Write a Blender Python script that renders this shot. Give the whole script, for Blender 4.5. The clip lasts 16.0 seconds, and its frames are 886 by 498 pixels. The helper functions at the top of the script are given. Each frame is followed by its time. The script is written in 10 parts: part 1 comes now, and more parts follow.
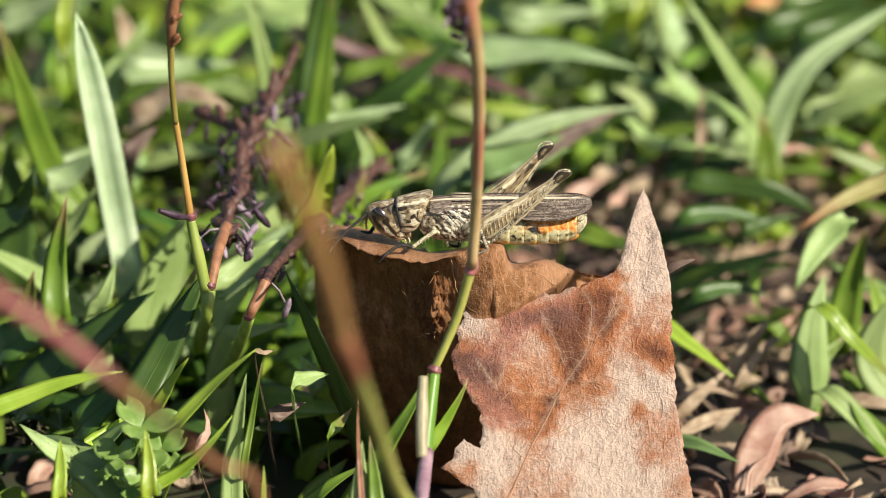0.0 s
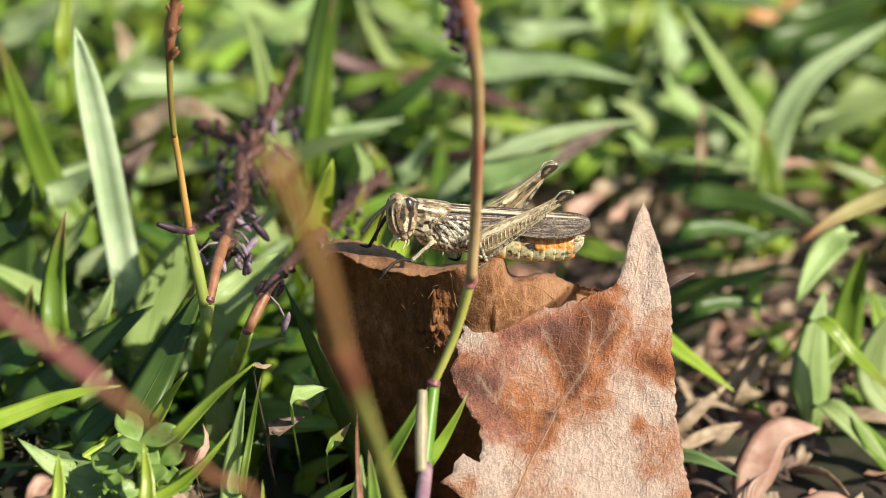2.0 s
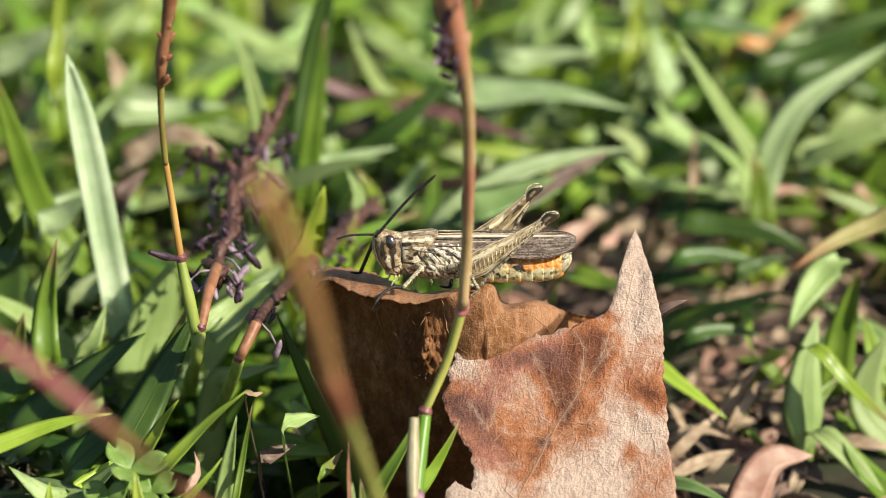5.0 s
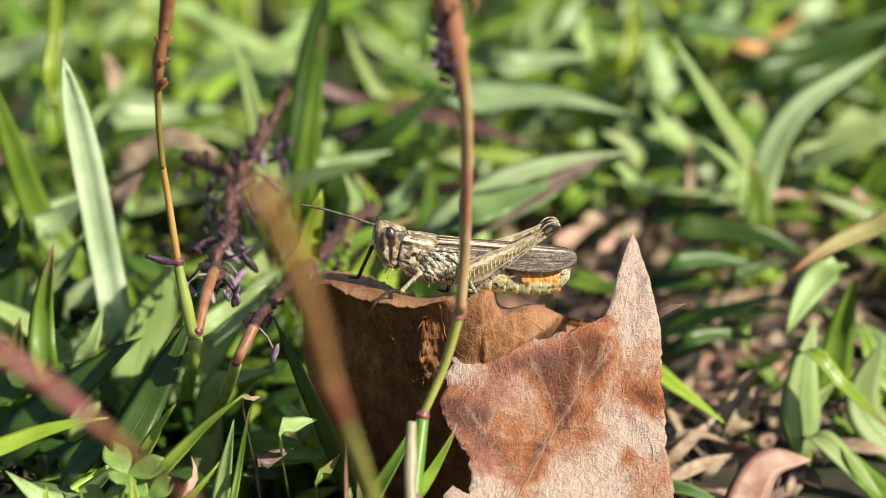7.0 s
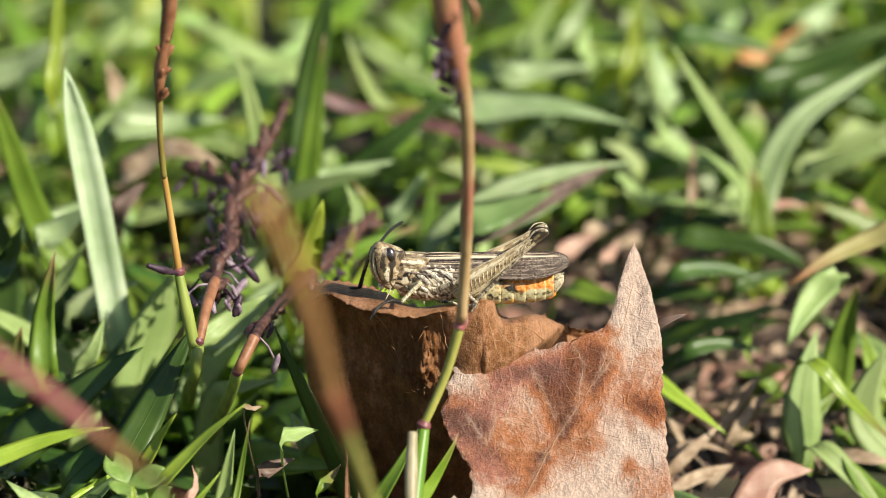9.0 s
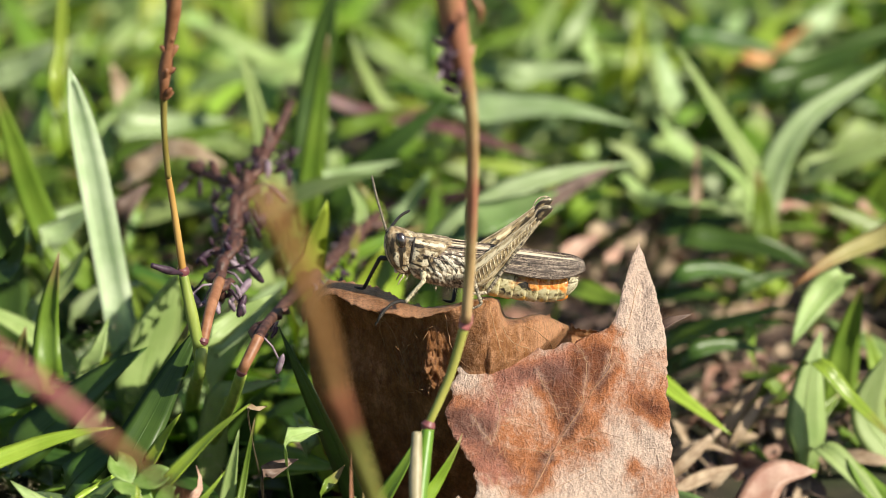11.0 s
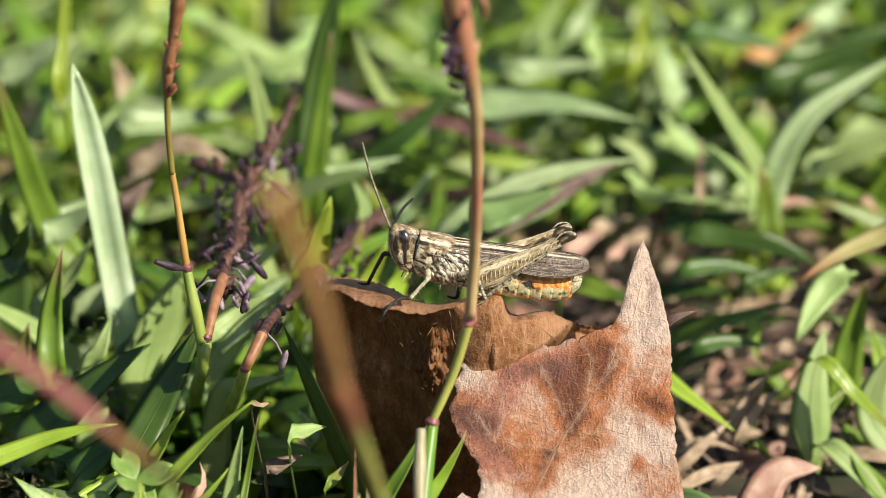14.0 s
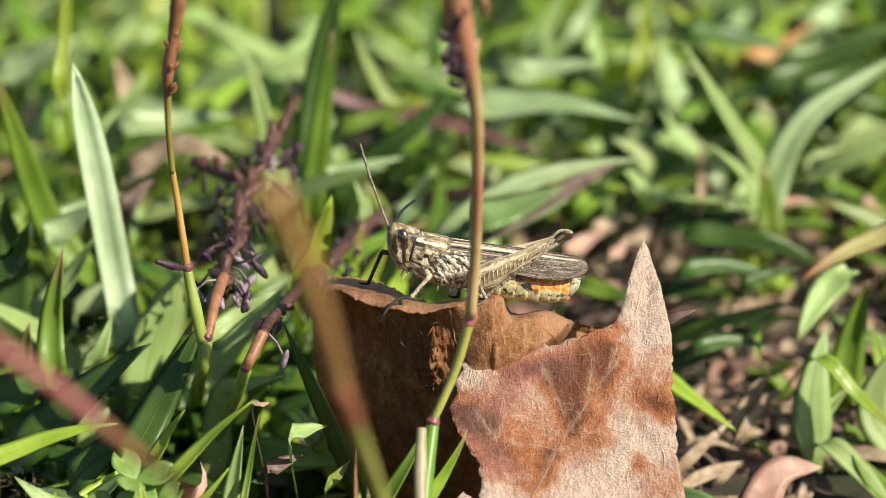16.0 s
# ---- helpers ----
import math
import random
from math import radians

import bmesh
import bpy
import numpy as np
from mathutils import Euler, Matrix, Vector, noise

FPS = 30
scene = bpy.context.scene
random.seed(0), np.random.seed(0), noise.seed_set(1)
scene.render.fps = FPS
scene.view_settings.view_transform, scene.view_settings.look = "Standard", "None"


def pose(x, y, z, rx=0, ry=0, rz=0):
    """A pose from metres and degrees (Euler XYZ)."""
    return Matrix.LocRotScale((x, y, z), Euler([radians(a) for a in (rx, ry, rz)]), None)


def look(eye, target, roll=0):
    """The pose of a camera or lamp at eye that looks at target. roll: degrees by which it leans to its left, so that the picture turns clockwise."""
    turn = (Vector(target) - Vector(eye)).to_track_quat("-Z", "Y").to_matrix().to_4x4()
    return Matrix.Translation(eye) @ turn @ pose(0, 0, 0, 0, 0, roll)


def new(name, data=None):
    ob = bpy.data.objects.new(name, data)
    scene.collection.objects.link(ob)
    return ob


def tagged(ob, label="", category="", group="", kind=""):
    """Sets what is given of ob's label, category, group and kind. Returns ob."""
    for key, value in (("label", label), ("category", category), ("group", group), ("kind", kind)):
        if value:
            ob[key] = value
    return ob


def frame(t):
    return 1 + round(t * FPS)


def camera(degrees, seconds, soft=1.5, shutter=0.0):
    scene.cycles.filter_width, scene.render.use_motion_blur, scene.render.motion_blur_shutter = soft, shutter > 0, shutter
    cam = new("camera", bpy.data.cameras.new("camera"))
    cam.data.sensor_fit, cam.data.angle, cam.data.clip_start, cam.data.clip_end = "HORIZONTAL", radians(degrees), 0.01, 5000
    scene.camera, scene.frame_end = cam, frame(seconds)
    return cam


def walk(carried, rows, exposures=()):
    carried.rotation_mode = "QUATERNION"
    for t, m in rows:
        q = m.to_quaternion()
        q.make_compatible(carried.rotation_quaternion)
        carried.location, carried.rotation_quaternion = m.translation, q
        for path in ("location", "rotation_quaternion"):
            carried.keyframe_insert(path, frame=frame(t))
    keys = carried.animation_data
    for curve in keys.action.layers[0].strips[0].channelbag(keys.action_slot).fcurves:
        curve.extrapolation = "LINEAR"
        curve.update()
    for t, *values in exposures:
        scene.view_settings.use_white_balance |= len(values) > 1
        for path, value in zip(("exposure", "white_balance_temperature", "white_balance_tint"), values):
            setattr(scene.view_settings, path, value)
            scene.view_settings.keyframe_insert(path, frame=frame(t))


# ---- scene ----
from mathutils import geometry

# one unit of the plan is a millimetre
MM = 0.001

# ---- camera ----
cam = camera(20.0, 16.0, soft=0.8)
cam.data.dof.use_dof = True
cam.data.dof.focus_distance = 0.2125
cam.data.dof.aperture_fstop = 26.0
cam.data.dof.aperture_blades = 9
walk(cam, [
    (0.0, pose(0.00000, -0.20015, 0.09885, 70.000, -0.000, 0.000)),
    (0.5, pose(0.00009, -0.20006, 0.09885, 70.082, -0.018, 0.029)),
    (1.0, pose(0.00003, -0.20008, 0.09884, 70.178, 0.053, 0.012)),
    (1.5, pose(0.00016, -0.19997, 0.09890, 70.206, -0.002, 0.044)),
    (2.0, pose(0.00021, -0.19969, 0.09840, 70.382, 0.047, 0.030)),
    (2.5, pose(0.00025, -0.20003, 0.09869, 70.583, 0.023, 0.003)),
    (3.0, pose(0.00054, -0.19958, 0.09832, 70.789, 0.054, -0.019)),
    (3.5, pose(0.00042, -0.19959, 0.09829, 70.867, 0.074, -0.107)),
    (4.0, pose(0.00050, -0.19978, 0.09854, 70.926, 0.058, -0.080)),
    (6.5, pose(0.00046, -0.19924, 0.09796, 71.097, 0.053, -0.168)),
    (7.0, pose(0.00030, -0.19931, 0.09816, 71.120, 0.022, -0.198)),
    (7.5, pose(0.00050, -0.19912, 0.09810, 71.097, 0.005, -0.160)),
    (8.0, pose(0.00043, -0.19900, 0.09788, 71.160, 0.028, -0.196)),
    (8.5, pose(0.00043, -0.19891, 0.09759, 71.259, 0.041, -0.199)),
    (9.0, pose(0.00035, -0.19933, 0.09812, 71.361, -0.008, -0.147)),
    (11.5, pose(0.00024, -0.19917, 0.09779, 71.416, 0.014, -0.049)),
    (12.0, pose(0.00029, -0.19894, 0.09771, 71.370, 0.063, -0.065)),
    (12.5, pose(0.00027, -0.19911, 0.09781, 71.425, 0.031, -0.048)),
    (13.0, pose(0.00029, -0.19918, 0.09797, 71.293, -0.016, 0.001)),
    (13.5, pose(0.00025, -0.19896, 0.09754, 71.319, 0.054, -0.007)),
    (14.0, pose(0.00005, -0.19892, 0.09782, 71.323, -0.029, -0.022)),
    (14.5, pose(0.00015, -0.19878, 0.09758, 71.273, 0.003, 0.013)),
    (15.0, pose(0.00024, -0.19895, 0.09734, 71.379, 0.057, 0.027)),
    (15.5, pose(0.00021, -0.19891, 0.09765, 71.343, 0.016, 0.016)),
    (16.0, pose(0.00016, -0.19881, 0.09757, 71.359, 0.027, 0.007)),
], exposures=[(0.0, 0.40), (16.0, 0.40)])

# ---- world and sun ----
SUN_ELEVATION, SUN_AZIMUTH = 39.0, 124.0      # azimuth from the +y axis towards +x
world = bpy.data.worlds.new("daylight")
scene.world = world
world.use_nodes = True
sky = world.node_tree.nodes.new("ShaderNodeTexSky")
sky.sky_type = "NISHITA"
sky.sun_disc = False
sky.sun_elevation = radians(SUN_ELEVATION)
sky.sun_rotation = radians(SUN_AZIMUTH)
backing = world.node_tree.nodes["Background"]
world.node_tree.links.new(sky.outputs[0], backing.inputs[0])
backing.inputs[1].default_value = 0.07
lamp = bpy.data.lights.new("sun", "SUN")
lamp.energy = 5.0
lamp.angle = radians(0.55)
lamp.color = (1.0, 0.93, 0.77)
sun = new("sun", lamp)
_e, _a = radians(SUN_ELEVATION), radians(SUN_AZIMUTH)
sun.matrix_world = look((0.6 * math.sin(_a) * math.cos(_e), 0.6 * math.cos(_a) * math.cos(_e), 0.6 * math.sin(_e)), (0, 0, 0.02))


# ---- materials ----
def node_mat(name):
    m = bpy.data.materials.new(name)
    m.use_nodes = True
    nt = m.node_tree
    return m, nt, nt.nodes["Principled BSDF"]


def add(nt, kind, **values):
    n = nt.nodes.new(kind)
    for k, v in values.items():
        n.inputs[k].default_value = v
    return n


def coords(nt, which="Object", scale=(1, 1, 1)):
    tc = nt.nodes.new("ShaderNodeTexCoord")
    mp = add(nt, "ShaderNodeMapping", Scale=scale)
    nt.links.new(tc.outputs[which], mp.inputs["Vector"])
    return mp.outputs["Vector"]


def ramp(nt, fac, stops):
    r = nt.nodes.new("ShaderNodeValToRGB")
    e = r.color_ramp.elements
    while len(e) < len(stops):
        e.new(0.5)
    for el, (p, c) in zip(e, stops):
        el.position, el.color = p, (*c, 1)
    nt.links.new(fac, r.inputs["Fac"])
    return r.outputs["Color"]


def noise_tex(nt, vec, scale, detail=4.0, rough=0.55, distortion=0.0):
    n = add(nt, "ShaderNodeTexNoise", Scale=scale, Detail=detail, Roughness=rough, Distortion=distortion)
    nt.links.new(vec, n.inputs["Vector"])
    return n.outputs["Fac"]


def mix(nt, fac, a, b, blend="MIX"):
    n = nt.nodes.new("ShaderNodeMix")
    n.data_type, n.blend_type = "RGBA", blend
    for sock, val in ((n.inputs[0], fac), (n.inputs[6], a), (n.inputs[7], b)):
        if isinstance(val, (int, float)):
            sock.default_value = val
        elif isinstance(val, tuple):
            sock.default_value = (*val, 1)
        else:
            nt.links.new(val, sock)
    return n.outputs[2]


def math_node(nt, op, a, b=0.0):
    n = nt.nodes.new("ShaderNodeMath")
    n.operation = op
    for sock, val in ((n.inputs[0], a), (n.inputs[1], b)):
        if isinstance(val, (int, float)):
            sock.default_value = val
        else:
            nt.links.new(val, sock)
    return n.outputs[0]


def bump(nt, bsdf, height, strength, dist):
    b = add(nt, "ShaderNodeBump", Strength=strength, Distance=dist)
    nt.links.new(height, b.inputs["Height"])
    nt.links.new(b.outputs["Normal"], bsdf.inputs["Normal"])


def thin(nt, bsdf, color, share):
    """Lets part of the light through a leaf."""
    out = nt.nodes["Material Output"]
    tr = nt.nodes.new("ShaderNodeBsdfTranslucent")
    if isinstance(color, tuple):
        tr.inputs["Color"].default_value = (*color, 1)
    else:
        nt.links.new(color, tr.inputs["Color"])
    ms = nt.nodes.new("ShaderNodeMixShader")
    ms.inputs[0].default_value = share
    nt.links.new(bsdf.outputs[0], ms.inputs[1])
    nt.links.new(tr.outputs[0], ms.inputs[2])
    nt.links.new(ms.outputs[0], out.inputs["Surface"])


def grass_mat(name, low, high, dry=(0.30, 0.22, 0.09), dry_from=0.93, rough=0.38, share=0.3):
    """A blade: lengthwise veins across U, blotches, and a drying tip along V."""
    m, nt, b = node_mat(name)
    info = nt.nodes.new("ShaderNodeObjectInfo")
    geo = nt.nodes.new("ShaderNodeNewGeometry")
    uv = coords(nt, "UV", (38, 1.2, 1))
    veins = noise_tex(nt, uv, 1.6, 2, 0.5)
    blot = noise_tex(nt, coords(nt, "Object"), 240, 4, 0.6)
    base = mix(nt, ramp(nt, blot, [(0.3, (0, 0, 0)), (0.72, (1, 1, 1))]), low, high)
    base = mix(nt, ramp(nt, veins, [(0.35, (0, 0, 0)), (0.7, (0.3, 0.3, 0.3))]), base, tuple(min(1, c * 1.35 + 0.015) for c in high))
    rnd = math_node(nt, "ADD", info.outputs["Random"], geo.outputs["Random Per Island"])
    hsv = add(nt, "ShaderNodeHueSaturation", Saturation=1.0)
    nt.links.new(math_node(nt, "ADD", math_node(nt, "MULTIPLY", rnd, 0.022), 0.478), hsv.inputs["Hue"])
    nt.links.new(math_node(nt, "ADD", math_node(nt, "MULTIPLY", rnd, 0.3), 0.75), hsv.inputs["Value"])
    nt.links.new(base, hsv.inputs["Color"])
    sep = nt.nodes.new("ShaderNodeSeparateXYZ")
    nt.links.new(coords(nt, "UV"), sep.inputs[0])
    v = math_node(nt, "ADD", sep.outputs[1], math_node(nt, "MULTIPLY", math_node(nt, "SUBTRACT", blot, 0.5), 0.15))
    col = mix(nt, ramp(nt, v, [(dry_from - 0.04, (0, 0, 0)), (dry_from + 0.05, (1, 1, 1))]), hsv.outputs[0], dry)
    nt.links.new(col, b.inputs["Base Color"])
    b.inputs["Roughness"].default_value = rough
    b.inputs["Specular IOR Level"].default_value = 0.6
    bump(nt, b, veins, 0.2, 0.00005)
    tint = mix(nt, 1.0, col, (1.15, 1.2, 0.6), "MULTIPLY")
    thin(nt, b, tint, share)
    return m


def plain_organic(name, a, c, scale=600, rough=0.55, stretch=(1, 1, 1), bumpy=0.3, share=0.0, which="Object", third=None):
    m, nt, b = node_mat(name)
    vec = coords(nt, which, stretch)
    n1 = noise_tex(nt, vec, scale, 5, 0.6)
    n2 = noise_tex(nt, vec, scale * 0.22, 3, 0.5)
    col = mix(nt, ramp(nt, n1, [(0.36, (0, 0, 0)), (0.66, (1, 1, 1))]), a, c)
    if third:
        col = mix(nt, ramp(nt, n2, [(0.45, (0, 0, 0)), (0.62, (1, 1, 1))]), col, third)
    nt.links.new(col, b.inputs["Base Color"])
    b.inputs["Roughness"].default_value = rough
    bump(nt, b, n1, bumpy, 0.0002)
    if share:
        thin(nt, b, col, share)
    return m


def dry_leaf_mat(name, dark, mid, pale, bias=0.0, spread=(0.41, 0.475, 0.55), mottle=(8, 0.68, 0.52, 0.26, 0.22), gain=0.085, wrinkle=(0.3, 0.3), lines=(0.10, 0.18), rough=0.55, gloss=0.28, bruise=(0.17, 0.068, 0.047), share=0.14, relief=0.00022):
    """Withered leaf: blotches, a fine net of veins, paler main veins from the 'vein' attribute."""
    m, nt, b = node_mat(name)
    vec = coords(nt, "Object")
    big = noise_tex(nt, vec, 120, mottle[0], mottle[1], 0.9)
    fine = noise_tex(nt, vec, 2200, 5, 0.7)
    grain = noise_tex(nt, vec, 6500, 4, 0.7)
    stain = noise_tex(nt, vec, 330, 6, 0.65, 0.5)
    vor = add(nt, "ShaderNodeTexVoronoi", Scale=2600.0)
    vor.feature = "DISTANCE_TO_EDGE"
    warp = nt.nodes.new("ShaderNodeVectorMath")
    warp.operation = "ADD"
    nz = add(nt, "ShaderNodeTexNoise", Scale=700.0, Detail=2.0)
    nt.links.new(vec, nz.inputs["Vector"])
    sc = nt.nodes.new("ShaderNodeVectorMath")
    sc.operation = "SCALE"
    sc.inputs["Scale"].default_value = 0.0009
    nt.links.new(nz.outputs["Color"], sc.inputs[0])
    nt.links.new(vec, warp.inputs[0])
    nt.links.new(sc.outputs[0], warp.inputs[1])
    nt.links.new(warp.outputs[0], vor.inputs["Vector"])
    vor2 = add(nt, "ShaderNodeTexVoronoi", Scale=750.0)
    vor2.feature = "DISTANCE_TO_EDGE"
    nt.links.new(warp.outputs[0], vor2.inputs["Vector"])
    net = ramp(nt, vor.outputs["Distance"], [(0.0, (1, 1, 1)), (0.16, (0, 0, 0))])
    net2 = ramp(nt, vor2.outputs["Distance"], [(0.0, (1, 1, 1)), (0.07, (0, 0, 0))])
    age = nt.nodes.new("ShaderNodeAttribute")
    age.attribute_name = "age"
    bias = math_node(nt, "SUBTRACT", bias, math_node(nt, "MULTIPLY", age.outputs["Fac"], gain))
    tone = math_node(nt, "ADD", math_node(nt, "ADD", math_node(nt, "MULTIPLY", big, mottle[2]), math_node(nt, "ADD", math_node(nt, "MULTIPLY", fine, mottle[3]), math_node(nt, "MULTIPLY", grain, mottle[4]))), bias)
    hue = ramp(nt, noise_tex(nt, vec, 95, 3, 0.5), [(0.42, (0, 0, 0)), (0.58, (1, 1, 1))])
    dark = mix(nt, hue, dark, (dark[0] * 1.25, dark[1] * 1.1, dark[2] * 0.8))
    sore = nt.nodes.new("ShaderNodeAttribute")
    sore.attribute_name = "bruise"
    ache = ramp(nt, math_node(nt, "ADD", sore.outputs["Fac"], math_node(nt, "MULTIPLY", math_node(nt, "SUBTRACT", stain, 0.5), 0.8)), [(0.15, (0, 0, 0)), (0.75, (0.9, 0.9, 0.9))])
    dark = mix(nt, ache, dark, bruise)
    col = ramp(nt, tone, [(spread[0], (0, 0, 0)), (spread[1], (1, 1, 1))])
    col = mix(nt, col, dark, mix(nt, ache, mid, tuple(c * 2.5 for c in bruise)))
    col = mix(nt, ramp(nt, tone, [(spread[1], (0, 0, 0)), (spread[2], (1, 1, 1))]), col, pale)
    col = mix(nt, ramp(nt, stain, [(0.60, (0, 0, 0)), (0.75, (0.75, 0.75, 0.75))]), col, tuple(c * 0.55 for c in mid))
    col = mix(nt, math_node(nt, "MULTIPLY", net, lines[0]), col, tuple(min(1, c * 1.25) for c in pale))
    col = mix(nt, math_node(nt, "MULTIPLY", net2, lines[1]), col, tuple(min(1, c * 1.2) for c in pale))
    att = nt.nodes.new("ShaderNodeAttribute")
    att.attribute_name = "vein"
    col = mix(nt, math_node(nt, "MULTIPLY", att.outputs["Fac"], 0.30), col, tuple(min(1, c * 1.15) for c in pale))
    folds = []
    for angle in (0.7, -0.8):
        mp = add(nt, "ShaderNodeMapping", Scale=(1.0, 0.5, 0.16), Rotation=(0, angle, 0))
        nt.links.new(vec, mp.inputs["Vector"])
        folds.append(noise_tex(nt, mp.outputs["Vector"], 3800, 3, 0.65, 0.8))
    crease = math_node(nt, "ADD", *folds)
    # Groove shade painted in: creases darken the colour, ridges lighten it.
    col = mix(nt, 0.75, col, ramp(nt, math_node(nt, "MULTIPLY", crease, 0.5), [(0.40, (0.62, 0.58, 0.58)), (0.52, (1.0, 1.0, 1.0)), (0.62, (1.12, 1.1, 1.08))]), "MULTIPLY")
    nt.links.new(col, b.inputs["Base Color"])
    b.inputs["Roughness"].default_value = rough
    b.inputs["Specular IOR Level"].default_value = gloss
    h = math_node(nt, "ADD", math_node(nt, "MULTIPLY", net, wrinkle[0]), math_node(nt, "ADD", math_node(nt, "ADD", math_node(nt, "MULTIPLY", fine, 0.8), math_node(nt, "MULTIPLY", grain, 0.6)), math_node(nt, "ADD", math_node(nt, "MULTIPLY", net2, wrinkle[1]), math_node(nt, "MULTIPLY", crease, 0.35))))
    bump(nt, b, h, 0.9, relief)
    thin(nt, b, mix(nt, 1.0, col, (1.2, 0.75, 0.45), "MULTIPLY"), share)
    return m


G_BRIGHT = grass_mat("grass_bright", (0.17, 0.28, 0.022), (0.30, 0.42, 0.045), rough=0.34)
# Brighter green with strong sun and light through the blade put into it.
G_SUN_LIME = grass_mat("grass_sun_lime", (0.28, 0.40, 0.03), (0.44, 0.55, 0.08), dry_from=1.2, rough=0.34, share=0.35)
G_MID = grass_mat("grass_mid", (0.105, 0.20, 0.018), (0.21, 0.32, 0.04))
# Dark green with shade put into the colour; naturally dark blades share it.
G_DARK_SHADE = grass_mat("grass_dark_shade", (0.04, 0.095, 0.014), (0.085, 0.16, 0.026), dry_from=1.2)
G_PALE = grass_mat("grass_pale", (0.25, 0.36, 0.10), (0.40, 0.50, 0.20), rough=0.5, dry_from=1.2)
# Silvery base colour that includes the sky's gloss on pale blades.
G_SILVER_GLOSS = grass_mat("grass_silver_gloss", (0.22, 0.33, 0.11), (0.43, 0.53, 0.29), rough=0.42, dry_from=1.2, share=0.25)
# Whitish green: the tall blade's sheen is painted into its base colour.
G_SHEEN = grass_mat("grass_sheen", (0.30, 0.42, 0.20), (0.58, 0.66, 0.48), rough=0.32, dry_from=1.2, share=0.2)
G_BLUE = grass_mat("grass_bluish", (0.13, 0.23, 0.06), (0.25, 0.34, 0.13), rough=0.34, dry_from=1.2)
G_YELLOW = grass_mat("grass_yellow", (0.28, 0.33, 0.05), (0.45, 0.47, 0.12), dry_from=0.7, dry=(0.42, 0.22, 0.09))
G_STRAW = grass_mat("grass_straw", (0.36, 0.33, 0.10), (0.52, 0.46, 0.20), dry_from=0.93, dry=(0.40, 0.20, 0.08), rough=0.5)
DRY_PINK = plain_organic("dry_pink_blade", (0.42, 0.21, 0.15), (0.62, 0.42, 0.32), 420, 0.5, (1, 1, 1), 0.3, 0.2)
DRY_TAN = plain_organic("dry_straw", (0.30, 0.20, 0.12), (0.58, 0.45, 0.31), 500, 0.6, (1, 1, 1), 0.4, 0.15)
DRY_BROWN = plain_organic("dry_brown_blade", (0.11, 0.07, 0.052), (0.25, 0.17, 0.135), 500, 0.55, (1, 1, 1), 0.4, 0.1)
RED_DULL = plain_organic("dull_red_stem", (0.08, 0.032, 0.034), (0.17, 0.08, 0.072), 600, 0.5)
RED_NODE = plain_organic("red_node", (0.34, 0.10, 0.05), (0.50, 0.20, 0.10), 700, 0.45)
RED_STEM = plain_organic("red_purple_stem", (0.12, 0.035, 0.045), (0.25, 0.09, 0.09), 600, 0.45)
PINK_STEM = plain_organic("pink_stem", (0.34, 0.10, 0.10), (0.50, 0.22, 0.20), 600, 0.45)
AMBER_STEM = plain_organic("amber_stem", (0.38, 0.19, 0.04), (0.55, 0.33, 0.10), 900, 0.4, (1, 1, 0.2))
GREEN_STEM = plain_organic("green_stem", (0.17, 0.25, 0.04), (0.32, 0.38, 0.08), 900, 0.4, (1, 1, 0.2))
ORANGE_STEM = plain_organic("orange_stem", (0.42, 0.19, 0.06), (0.60, 0.34, 0.14), 700, 0.45)
TAN_STEM = plain_organic("tan_stem", (0.42, 0.27, 0.12), (0.60, 0.43, 0.22), 800, 0.42, (1, 1, 0.25), third=(0.46, 0.20, 0.12))
PINK_TAN = plain_organic("pinkish_tan_spikelet", (0.30, 0.12, 0.075), (0.52, 0.30, 0.17), 1300, 0.5)
VEIN_PALE = plain_organic("pale_vein", (0.36, 0.19, 0.09), (0.48, 0.30, 0.18), 900, 0.55)
VEIN_TAN = plain_organic("tan_vein", (0.36, 0.17, 0.07), (0.55, 0.32, 0.16), 900, 0.55)
VEIN_BROWN = plain_organic("brown_vein", (0.22, 0.09, 0.04), (0.42, 0.22, 0.11), 900, 0.55)
RUST_STEM = plain_organic("rust_stem", (0.22, 0.09, 0.04), (0.40, 0.19, 0.10), 800, 0.5)
YELLOW_STEM = plain_organic("yellow_green_stem", (0.34, 0.35, 0.07), (0.48, 0.47, 0.12), 900, 0.42, (1, 1, 0.2))
SHEATH_PALE = plain_organic("pale_sheath", (0.36, 0.32, 0.18), (0.54, 0.46, 0.30), 900, 0.45, (1, 1, 0.15), 0.3, 0.15)
LILAC_STEM = plain_organic("lilac_stem", (0.27, 0.15, 0.20), (0.42, 0.28, 0.32), 800, 0.42)
DARK_FLOWER = plain_organic("dark_purple_anther", (0.02, 0.01, 0.02), (0.09, 0.045, 0.075), 1500, 0.5)
LILAC_FLOWER = plain_organic("lilac_anther", (0.25, 0.16, 0.22), (0.45, 0.36, 0.42), 1500, 0.5, share=0.2)
SPIKE = plain_organic("brown_spike", (0.035, 0.015, 0.012), (0.15, 0.068, 0.05), 1600, 0.55)
OLIVE_STEM = plain_organic("olive_stem", (0.20, 0.15, 0.03), (0.34, 0.29, 0.08), 900, 0.42, (1, 1, 0.2))
